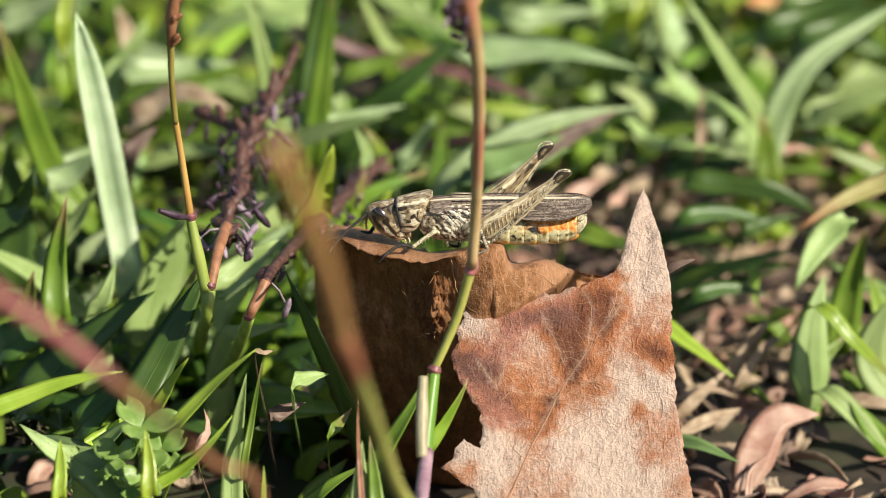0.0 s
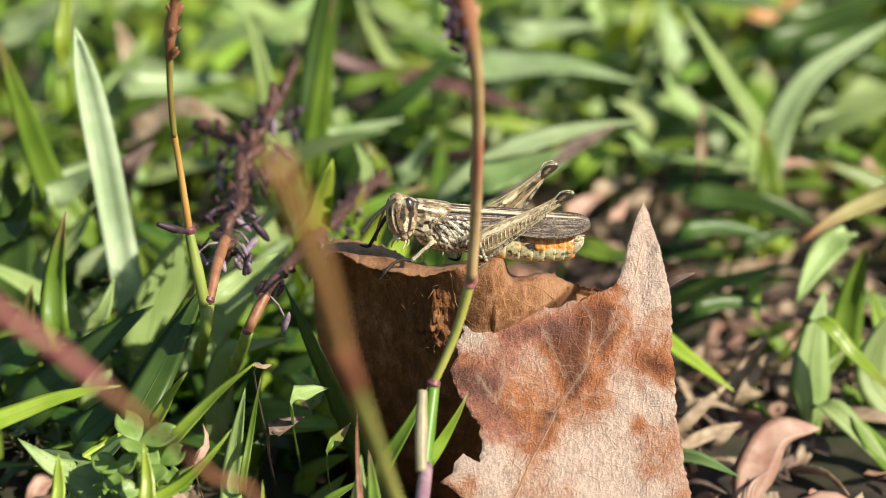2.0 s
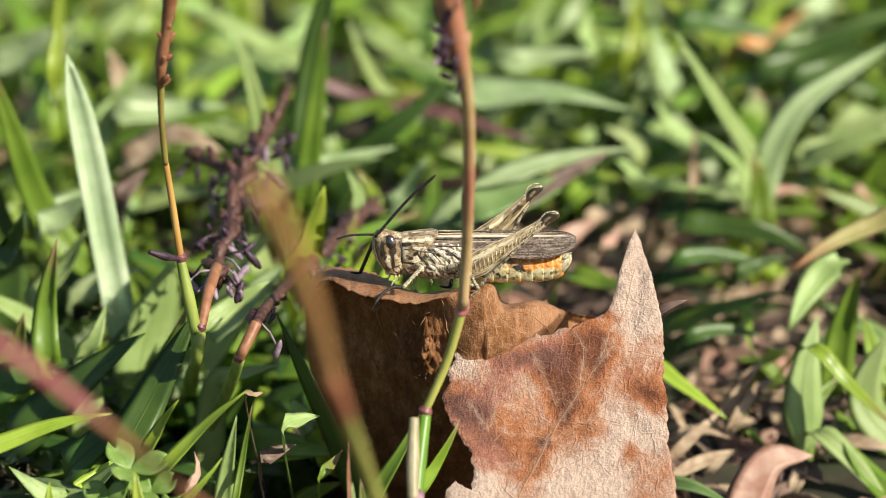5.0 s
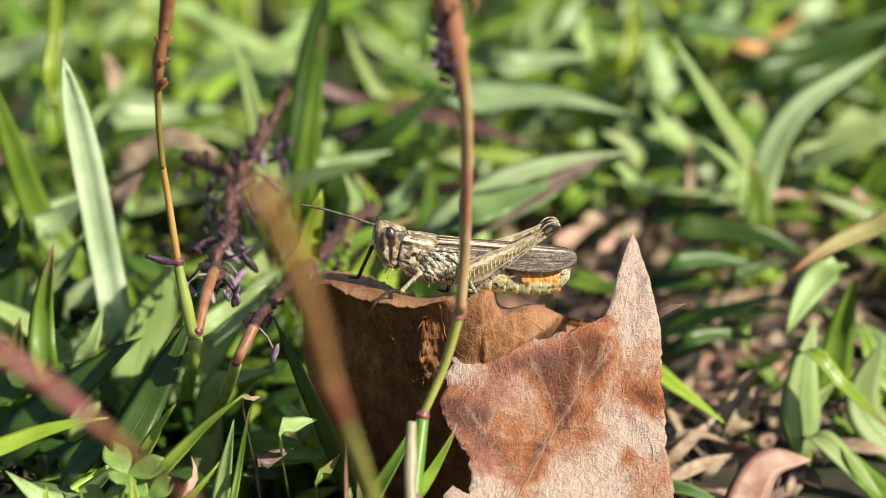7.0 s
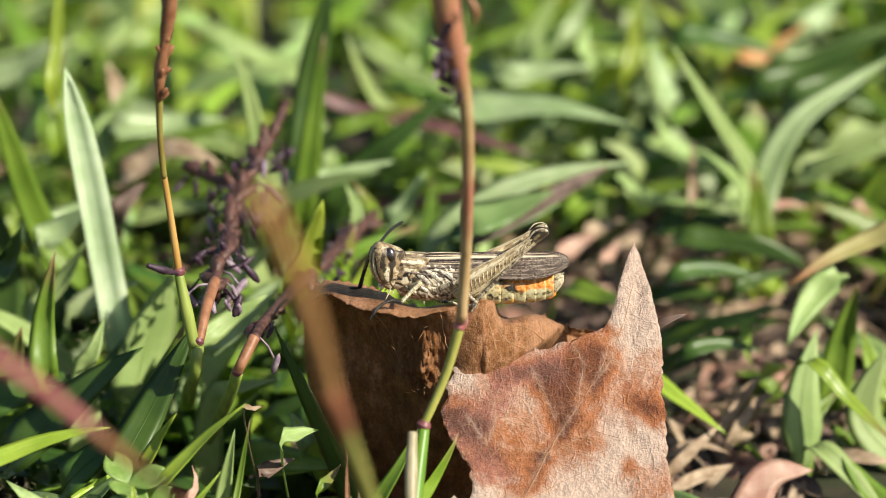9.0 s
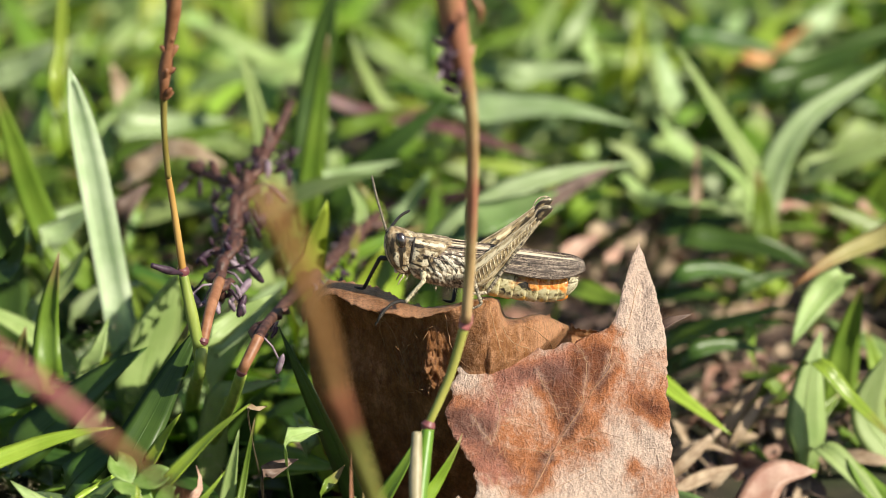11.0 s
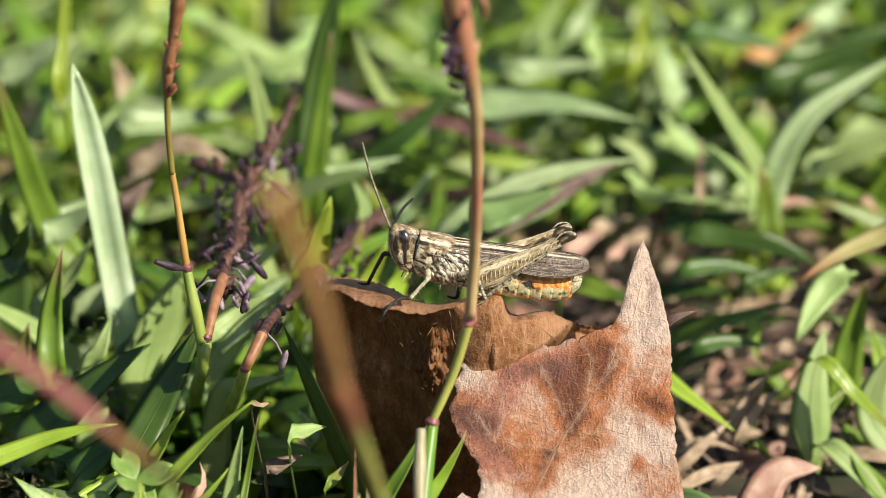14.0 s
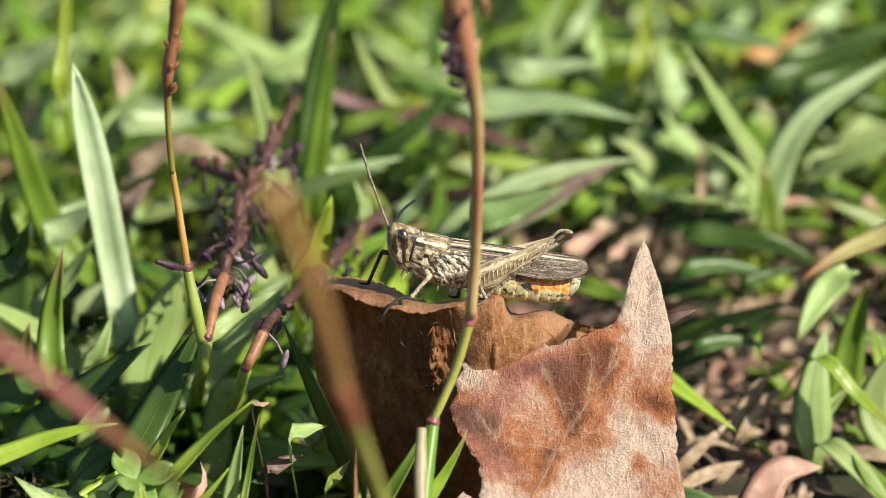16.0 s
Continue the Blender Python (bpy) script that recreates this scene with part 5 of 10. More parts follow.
grass_blade([(-5.6, 79.5, -0.6), (-5.1, 58.2, 13.4), (-3.3, 57.1, 16.3), (-0.8, 56.5, 20.6)], 2.67, G_SILVER_GLOSS, 'pale green grass blade catching the sun', sheath=0.75)
grass_blade([(-5.4, 77.8, -0.6), (-5.7, 54.4, 14.6), (-6.9, 55.4, 17.4), (-8.7, 56.2, 19.7)], 1.45, G_BRIGHT, 'bright green grass blade rooted in the lawn', sheath=0.82)
grass_blade([(-44.6, 98.3, -0.6), (-42.8, 85.9, 7.7), (-35.7, 84.9, 13.7), (-29.4, 82.9, 17.0), (-20.0, 81.7, 19.4)], 5.32, G_MID, 'mid-green grass blade rising from the turf', keel=0.1, sheath=0.36)
grass_blade([(-36.4, 86.5, -0.6), (-34.9, 70.7, 9.9), (-28.8, 68.5, 12.6), (-22.3, 66.8, 13.5)], 3.30, G_PALE, 'pale green grass blade catching the sun', face=(0.5, -0.5, 0.7), sheath=0.58)
grass_blade([(-35.8, 93.4, -0.6), (-35.1, 69.4, 15.0), (-32.4, 68.4, 17.9), (-28.4, 67.0, 20.0), (-23.2, 64.4, 18.8)], 3.64, DRY_TAN, 'curled tan dry leaf strip in the grass', keel=0.2, power=3, sheath=0.66)
grass_blade([(-36.5, 117.0, -0.6), (-36.7, 89.4, 17.2), (-37.5, 88.6, 20.9), (-38.5, 87.8, 24.6)], 2.68, DRY_TAN, 'dry pinkish grass blade standing upright', sheath=0.81)
grass_blade([(-40.8, 97.2, -0.6), (-40.0, 77.1, 12.6), (-36.9, 77.4, 19.3), (-33.6, 77.2, 24.7)], 2.85, G_PALE, 'pale green grass blade catching the sun', face=(0.5, -0.5, 0.7), sheath=0.64)
grass_blade([(-44.4, 107.0, -0.6), (-44.5, 87.5, 12.2), (-44.6, 87.9, 19.0), (-43.7, 88.5, 26.5)], 2.95, G_BRIGHT, 'bright green grass blade rooted in the lawn', sheath=0.62)
grass_blade([(30.2, 125.2, -0.6), (29.8, 106.5, 11.7), (28.1, 106.0, 16.2), (25.8, 106.0, 22.0)], 2.98, G_PALE, 'pale green grass blade catching the sun', face=(0.5, -0.5, 0.7), sheath=0.67)
grass_blade([(31.5, 107.0, -0.6), (30.8, 87.5, 12.2), (27.9, 86.5, 15.3), (25.8, 86.7, 18.7)], 2.28, G_PALE, 'pale green grass blade catching the sun', face=(0.5, -0.5, 0.7), sheath=0.74)
grass_blade([(24.3, 78.2, -0.6), (25.6, 59.7, 11.6), (31.0, 57.8, 12.2), (35.9, 53.6, 12.3), (39.5, 49.2, 12.0)], 3.39, G_DARK_SHADE, 'dark green grass blade low in the turf, partly darkened for shade', sheath=0.55)
grass_blade([(21.6, 53.0, -0.6), (22.9, 46.3, 4.1), (28.3, 42.4, 8.1), (33.0, 39.2, 10.9), (36.0, 36.7, 12.7)], 2.08, G_MID, 'mid-green grass blade rising from the turf', sheath=0.31)
grass_blade([(12.4, 63.7, -0.6), (13.3, 46.6, 10.7), (17.2, 42.5, 11.2), (20.2, 36.6, 12.4)], 2.66, G_MID, 'mid-green grass blade rising from the turf', sheath=0.62)
grass_blade([(18.7, 97.2, -0.6), (19.6, 72.7, 15.3), (23.2, 69.1, 14.1), (28.7, 66.8, 13.7), (34.4, 66.8, 13.7)], 1.77, G_PALE, 'pale green grass blade catching the sun', face=(0.5, -0.5, 0.7), sheath=0.63)
grass_blade([(43.1, 126.0, -0.6), (44.2, 117.1, 5.6), (48.7, 113.5, 10.4), (54.4, 110.4, 16.5), (58.4, 109.9, 21.1)], 5.09, G_DARK_SHADE, 'dark green grass blade low in the turf, partly darkened for shade', sheath=0.33)
grass_blade([(38.6, 146.4, -0.6), (40.6, 138.2, 5.1), (48.6, 129.6, 10.7), (56.4, 126.7, 14.5)], 4.62, G_DARK_SHADE, 'dark green grass blade low in the turf, partly darkened for shade', sheath=0.31)
grass_blade([(49.2, 89.6, -0.6), (49.7, 84.3, 3.3), (51.3, 84.0, 8.3), (54.3, 83.9, 13.9)], 3.35, G_BRIGHT, 'bright green grass blade rooted in the lawn', sheath=0.36)
grass_blade([(-11.4, 95.8, -0.6), (-9.7, 85.5, 6.5), (-2.9, 82.1, 8.9), (6.3, 77.0, 12.3)], 1.59, RED_STEM, 'reddish-brown dry stem lying in the grass', name='fallen_stalk', power=6, narrow=0.9, sheath=0.4)
grass_blade([(4.2, 148.0, -0.6), (5.9, 134.2, 8.6), (12.7, 129.8, 11.4), (19.3, 125.8, 12.1)], 3.83, G_PALE, 'pale green grass blade catching the sun', face=(0.5, -0.5, 0.7), sheath=0.51)
grass_blade([(9.7, 132.7, -0.6), (11.0, 122.7, 6.3), (16.0, 119.6, 12.6), (20.2, 117.5, 18.4)], 3.71, G_MID, 'mid-green grass blade rising from the turf', sheath=0.43)
grass_blade([(1.9, 155.1, -0.6), (3.6, 139.8, 9.5), (10.6, 134.9, 10.8), (21.0, 127.1, 9.7)], 5.42, G_PALE, 'pale green grass blade catching the sun', face=(0.5, -0.5, 0.7), sheath=0.46)
grass_blade([(3.3, 172.5, -0.6), (5.5, 160.4, 7.6), (14.3, 152.4, 9.2), (24.4, 144.9, 9.0)], 6.52, G_PALE, 'pale green grass blade catching the sun', face=(0.5, -0.5, 0.7), sheath=0.38)
grass_blade([(15.0, 127.4, -0.6), (16.0, 117.3, 6.3), (20.2, 115.0, 11.5), (24.3, 111.9, 14.6)], 4.40, G_BRIGHT, 'bright green grass blade rooted in the lawn', sheath=0.48)
grass_blade([(-38.3, 137.0, -0.6), (-35.9, 119.1, 11.2), (-26.4, 112.4, 16.0), (-17.5, 108.8, 18.0)], 5.82, G_PALE, 'pale green grass blade catching the sun', face=(0.5, -0.5, 0.7), sheath=0.49)
grass_blade([(-47.3, 135.6, -0.6), (-44.8, 118.9, 10.5), (-35.1, 110.6, 11.2), (-25.3, 105.8, 9.6)], 5.09, G_SILVER_GLOSS, 'pale green grass blade catching the sun', face=(0.5, -0.5, 0.7), sheath=0.46)
grass_blade([(-58.2, 139.7, -0.6), (-56.7, 119.6, 12.6), (-50.6, 114.8, 16.9), (-43.5, 111.6, 19.9)], 5.84, G_PALE, 'pale green grass blade catching the sun', face=(0.5, -0.5, 0.7), sheath=0.58)
grass_blade([(-8.6, 72.9, -0.6), (-8.5, 48.3, 15.4), (-7.8, 47.4, 18.8), (-9.1, 47.5, 22.1)], 1.52, G_PALE, 'pale green grass blade catching the sun', sheath=0.81)
grass_blade([(-17.5, 131.5, -0.6), (-16.6, 118.1, 8.4), (-13.3, 111.9, 14.6), (-8.9, 108.7, 17.7)], 4.36, G_BRIGHT, 'bright green grass blade rooted in the lawn', sheath=0.51)
grass_blade([(-15.8, 105.8, -0.6), (-15.1, 87.3, 11.5), (-12.2, 84.4, 15.2), (-8.8, 81.4, 18.8)], 4.66, G_DARK_SHADE, 'dark green grass blade low in the turf, partly darkened for shade', sheath=0.66)
grass_blade([(18.6, 114.3, -0.6), (19.4, 99.3, 9.4), (22.6, 96.9, 14.4), (25.0, 94.4, 19.4)], 3.46, G_MID, 'mid-green grass blade rising from the turf', sheath=0.59)
grass_blade([(21.5, 136.9, -0.6), (22.3, 123.4, 8.4), (25.7, 119.6, 12.6), (30.5, 116.2, 15.0)], 4.46, G_PALE, 'pale green grass blade catching the sun', face=(0.5, -0.5, 0.7), sheath=0.56)
grass_blade([(-0.5, 71.3, -0.6), (0.9, 48.0, 14.6), (6.8, 48.9, 17.0), (13.4, 51.6, 18.5)], 3.54, G_BLUE, 'grey-green grass blade under a pale one', keel=0.12, sheath=0.67)
grass_blade([(-50.2, 92.5, -0.6), (-49.0, 71.8, 12.9), (-44.0, 69.7, 15.9), (-39.3, 67.9, 16.8)], 3.81, G_MID, 'mid-green grass blade rising from the turf', sheath=0.69)
grass_blade([(-46.2, 75.5, -0.6), (-44.8, 54.0, 13.5), (-39.6, 51.9, 16.7), (-34.4, 49.9, 19.8)], 3.58, G_PALE, 'pale green grass blade catching the sun', sheath=0.67)
grass_blade([(-42.1, 52.8, -0.6), (-41.0, 35.9, 10.6), (-36.8, 35.6, 15.5), (-34.2, 35.0, 19.8)], 2.59, G_PALE, 'pale green grass blade catching the sun', sheath=0.64)
grass_blade([(-25.1, 56.2, -0.6), (-24.0, 41.7, 9.0), (-19.7, 40.5, 14.4), (-15.0, 38.8, 18.6)], 3.21, G_BLUE, 'bluish-green grass blade leaning across the lawn', sheath=0.56)
grass_blade([(-15.9, 63.1, -0.6), (-14.4, 46.5, 10.4), (-8.4, 46.0, 14.9), (-1.4, 48.9, 17.0)], 2.59, G_MID, 'mid-green grass blade rising from the turf', sheath=0.57)
grass_blade([(31.7, 56.2, -0.6), (31.7, 41.7, 9.0), (31.7, 38.9, 7.0), (32.5, 37.1, 5.2)], 1.27, G_BRIGHT, 'bright green grass blade rooted in the lawn', sheath=0.74)
grass_blade([(38.6, 158.0, -0.6), (39.3, 136.0, 13.7), (41.8, 130.4, 12.8), (46.8, 128.5, 13.7)], 2.61, DRY_PINK, 'orange-tan dry grass blade far back in the lawn', sheath=0.69)
grass_blade([(54.7, 123.6, -0.6), (53.6, 103.6, 12.5), (48.8, 99.3, 9.4), (47.8, 95.5, 4.7)], 2.81, G_PALE, 'pale green grass blade catching the sun', face=(0.5, -0.5, 0.7), sheath=0.64)
grass_blade([(-40.6, 91.4, -0.6), (-40.5, 60.0, 26.7), (-40.2, 61.0, 32.7), (-39.8, 62.0, 38.0), (-39.6, 63.0, 41.4)], 1.51, G_SUN_LIME, 'bright yellow-green grass blade in the sun', narrow=0.9, power=5, sheath=0.71)
grass_blade([(-59.1, 129.8, -0.6), (-57.6, 112.0, 14.4), (-51.8, 113.0, 18.6), (-45.3, 114.0, 20.9)], 4.55, G_PALE, 'pale green grass blade catching the sun', face=(0.62, -0.45, 0.64), sheath=0.60)
grass_blade([(-39.5, 100.8, -0.6), (-39.0, 82.0, 15.3), (-37.0, 83.0, 19.1), (-34.5, 84.0, 23.9)], 3.31, G_PALE, 'pale green grass blade catching the sun', face=(0.62, -0.45, 0.64), sheath=0.69)
grass_blade([(-38.7, 98.6, -0.6), (-37.1, 76.0, 18.7), (-30.7, 77.0, 19.9), (-23.7, 78.0, 20.3)], 4.06, G_SILVER_GLOSS, 'soft silvery green grass blade', face=(0.62, -0.45, 0.64), sheath=0.66)
grass_blade([(-13.0, 138.2, -0.6), (-14.8, 124.0, 11.1), (-22.3, 125.0, 15.0), (-28.3, 126.0, 18.3), (-33.6, 127.0, 20.0)], 4.41, G_PALE, 'pale green grass blade catching the sun', face=(0.62, -0.45, 0.64), sheath=0.45)
grass_blade([(-15.1, 84.2, -0.6), (-14.8, 66.0, 14.7), (-13.4, 67.0, 27.4), (-11.1, 68.0, 38.5)], 3.57, G_DARK_SHADE, 'dark green grass blade low in the turf, partly darkened for shade', narrow=0.9, power=5, sheath=0.48)
grass_blade([(-19.9, 80.6, -0.6), (-18.1, 60.0, 16.9), (-10.8, 61.0, 18.7), (-4.1, 62.0, 20.1)], 2.70, G_SILVER_GLOSS, 'soft silvery green grass blade', face=(0.62, -0.45, 0.64), sheath=0.63)
grass_blade([(-11.1, 89.6, -0.6), (-11.3, 72.0, 14.2), (-12.2, 73.0, 19.9), (-13.0, 74.0, 22.6)], 1.74, G_PALE, 'pale green grass blade catching the sun', sheath=0.70)
grass_blade([(-33.5, 70.3, -0.6), (-33.1, 50.0, 16.7), (-31.3, 51.0, 19.8), (-30.0, 52.0, 20.7)], 2.60, DRY_BROWN, 'dry brown grass blade in the turf', sheath=0.80)
grass_blade([(-41.6, 65.8, -0.6), (-40.8, 46.0, 16.1), (-37.6, 47.0, 18.6), (-33.0, 48.0, 20.4)], 2.81, G_SILVER_GLOSS, 'soft silvery green grass blade', face=(0.62, -0.45, 0.64), sheath=0.72)
grass_blade([(28.8, 112.5, -0.6), (28.6, 92.0, 16.9), (27.7, 93.0, 20.4), (26.5, 94.0, 24.2)], 2.99, G_SILVER_GLOSS, 'soft silvery green grass blade', narrow=0.95, power=7, face=(0.62, -0.45, 0.64), sheath=0.75)
grass_blade([(37.5, 139.6, -0.6), (38.6, 120.0, 16.0), (43.1, 121.0, 16.8), (49.0, 122.0, 21.1)], 2.33, ORANGE_STEM, 'orange-tan dry grass blade far back in the lawn', narrow=0.8, face=(0.62, -0.45, 0.64), sheath=0.66)
grass_blade([(36.7, 117.7, -0.6), (38.3, 96.0, 17.9), (44.8, 97.0, 20.9), (55.7, 98.0, 25.8)], 4.32, G_DARK_SHADE, 'dark green grass blade low in the turf, partly darkened for shade', sheath=0.58)
grass_blade([(40.0, 130.1, -0.6), (41.8, 108.0, 18.3), (49.4, 109.0, 20.0), (59.3, 110.0, 24.4)], 3.14, G_BLUE, 'bluish-green grass blade leaning across the lawn', sheath=0.59)
grass_blade([(41.2, 98.9, -0.6), (42.4, 84.0, 11.7), (47.5, 85.0, 13.5), (54.7, 86.0, 18.0)], 3.49, G_PALE, 'pale green grass blade catching the sun', face=(0.62, -0.45, 0.64), sheath=0.56)
grass_blade([(20.2, 88.5, -0.6), (21.0, 72.0, 13.2), (23.9, 73.0, 11.7), (28.8, 74.0, 12.2)], 1.21, G_PALE, 'pale green grass blade catching the sun', sheath=0.70)
grass_blade([(10.7, 146.9, -0.6), (11.3, 132.0, 11.7), (14.0, 133.0, 17.8), (17.4, 134.0, 23.8)], 3.38, G_PALE, 'pale green grass blade catching the sun', face=(0.62, -0.45, 0.64), sheath=0.57)
grass_blade([(15.7, 145.2, -0.6), (16.4, 126.0, 15.6), (19.0, 127.0, 20.7), (21.3, 128.0, 25.1)], 2.52, G_SILVER_GLOSS, 'soft silvery green grass blade', face=(0.62, -0.45, 0.64), sheath=0.68)
grass_blade([(24.4, 130.1, -0.6), (24.6, 112.0, 14.7), (25.4, 113.0, 20.4), (26.2, 114.0, 26.8)], 2.42, G_SUN_LIME, 'bright yellow-green grass blade in the sun', narrow=0.9, sheath=0.64)
grass_blade([(49.8, 157.9, -0.6), (50.7, 140.0, 14.4), (54.2, 141.0, 18.2), (56.4, 142.0, 22.8)], 3.78, G_SILVER_GLOSS, 'soft silvery green grass blade', face=(0.62, -0.45, 0.64), sheath=0.67)
grass_blade([(46.6, 87.0, -0.6), (47.2, 72.0, 11.8), (49.7, 73.0, 10.1), (52.2, 74.0, 8.0)], 1.76, DRY_PINK, 'pinkish withered grass blade', sheath=0.72)
grass_blade([(37.6, 84.6, -0.6), (38.0, 70.0, 11.4), (39.8, 71.0, 12.3), (42.7, 72.0, 11.5)], 1.34, DRY_PINK, 'pinkish withered grass blade', sheath=0.75)
grass_blade([(1.7, 66.1, -0.6), (2.8, 45.0, 17.4), (7.1, 46.0, 19.3), (12.4, 47.0, 21.3)], 4.50, G_BLUE, 'bluish-green grass blade leaning across the lawn', keel=0.1, sheath=0.70)
grass_blade([(-29.6, 22.8, -0.6), (-28.8, 14.0, 6.2), (-25.5, 13.0, 12.5), (-23.3, 12.0, 17.1), (-22.1, 12.0, 20.3)], 2.98, G_MID, 'mid-green grass blade rising from the turf', narrow=0.7, keel=0.12, sheath=0.40)
grass_blade([(-37.6, 32.7, -0.6), (-36.3, 26.0, 4.3), (-31.2, 25.0, 10.0), (-27.8, 25.0, 15.2)], 3.32, G_DARK_SHADE, 'dark green grass blade low in the turf, partly darkened for shade', keel=0.1, sheath=0.36)
grass_blade([(-22.6, 36.4, -0.6), (-21.7, 20.0, 13.1), (-18.3, 21.0, 16.0), (-15.6, 22.0, 18.3)], 2.01, G_SILVER_GLOSS, 'soft silvery green grass blade', face=(0.62, -0.45, 0.64), sheath=0.70)
grass_blade([(-30.5, 6.3, -0.6), (-30.1, -6.0, 9.4), (-28.5, -5.0, 11.0), (-26.9, -4.0, 12.4)], 2.02, G_SUN_LIME, 'bright yellow-green grass blade in the sun', face=(0.62, -0.45, 0.64), sheath=0.74)
grass_blade([(-11.4, 20.7, -0.6), (-11.5, 10.0, 7.9), (-11.9, 11.0, 9.7), (-13.1, 12.0, 11.3)], 2.27, G_PALE, 'pale green grass blade catching the sun', face=(0.62, -0.45, 0.64), sheath=0.74)
grass_blade([(26.8, 31.1, -0.6), (27.4, 26.0, 2.8), (29.6, 27.0, 6.1), (31.8, 28.0, 8.4)], 1.51, DRY_TAN, 'dry straw lying in the litter', name='straw', category='straw', face=(0.62, -0.45, 0.64), narrow=0.9, power=5, sheath=0.44)
grass_blade([(27.7, 29.0, -0.6), (28.3, 24.0, 2.8), (30.7, 25.0, 6.4), (32.8, 26.0, 7.4)], 1.27, DRY_TAN, 'dry straw lying in the litter', name='straw', category='straw', face=(0.62, -0.45, 0.64), narrow=0.9, power=5, sheath=0.45)
grass_blade([(20.7, 18.1, -0.6), (21.4, 14.0, 1.9), (24.1, 15.0, 2.8), (27.1, 16.0, 3.3)], 0.72, DRY_TAN, 'dry straw lying in the litter', name='straw', category='straw', face=(0.62, -0.45, 0.64), narrow=0.9, sheath=0.42)
grass_blade([(30.0, 35.0, -0.6), (30.3, 33.0, -0.7), (31.4, 34.0, 1.4), (32.1, 35.0, 2.5)], 0.78, G_YELLOW, 'yellowing grass blade among the straw', narrow=0.9, sheath=0.31)
grass_blade([(23.9, 28.1, -0.6), (24.2, 26.0, 0.1), (25.0, 27.0, 1.5), (26.6, 28.0, 2.4)], 0.76, DRY_TAN, 'dry straw lying in the litter', name='straw', category='straw', face=(0.62, -0.45, 0.64), narrow=0.9, sheath=0.35)
grass_blade([(29.7, 58.0, -0.6), (30.3, 56.0, 0.0), (32.6, 57.0, -1.3), (35.3, 58.0, -2.8)], 1.17, DRY_TAN, 'dry straw lying in the litter', name='straw', category='straw', face=(0.62, -0.45, 0.64), narrow=0.9, power=5, sheath=0.26)
grass_blade([(29.9, 29.0, -0.6), (30.2, 24.0, 2.8), (31.2, 25.0, 1.6), (32.4, 26.0, 0.3)], 1.04, G_SUN_LIME, 'bright yellow-green grass blade in the sun', sheath=0.59)
# a small bright plant on the bare patch
grass_blade([(34.4, 74.9, -0.6), (34.4, 73.7, -0.6), (32.5, 72.4, 2.5), (31.6, 72.3, 5.4)], 2.95, G_SUN_LIME, 'small bright green seedling leaf on the bare patch', power=3.5, narrow=0.6, sheath=0.77)
grass_blade([(34.4, 74.9, -0.6), (34.4, 73.7, -0.6), (34.0, 71.6, 3.6), (34.5, 71.5, 6.6)], 2.95, G_SUN_LIME, 'small bright green seedling leaf on the bare patch', power=3.5, narrow=0.6, sheath=0.75)
grass_blade([(34.5, 74.9, -0.6), (34.5, 73.7, -0.6), (35.7, 71.3, 2.7), (36.1, 71.0, 5.1)], 2.95, G_SUN_LIME, 'small bright green seedling leaf on the bare patch', power=3.5, narrow=0.6, sheath=0.77)
grass_blade([(36.9, 73.4, -0.6), (36.9, 72.4, -0.9), (36.4, 71.1, 2.0), (35.2, 70.4, 3.6)], 2.95, G_SUN_LIME, 'small bright green seedling leaf on the bare patch', power=3.5, narrow=0.6, sheath=0.81)
grass_blade([(37.3, 73.4, -0.6), (37.3, 72.4, -0.9), (38.3, 71.0, 1.7), (39.5, 71.5, 3.2)], 2.95, G_SUN_LIME, 'small bright green seedling leaf on the bare patch', power=3.5, narrow=0.6, sheath=0.81)
grass_blade([(37.6, 73.4, -0.6), (37.6, 72.4, -0.9), (37.6, 71.2, 2.3), (37.3, 70.6, 4.2)], 2.95, G_SUN_LIME, 'small bright green seedling leaf on the bare patch', power=3.5, narrow=0.6, sheath=0.81)
grass_blade([(34.0, 74.9, -0.6), (34.0, 74.6, -1.4), (31.8, 74.1, 0.6), (30.1, 74.2, 0.8)], 2.67, G_SUN_LIME, 'small bright green seedling leaf on the bare patch', power=3.5, narrow=0.6, sheath=0.83)


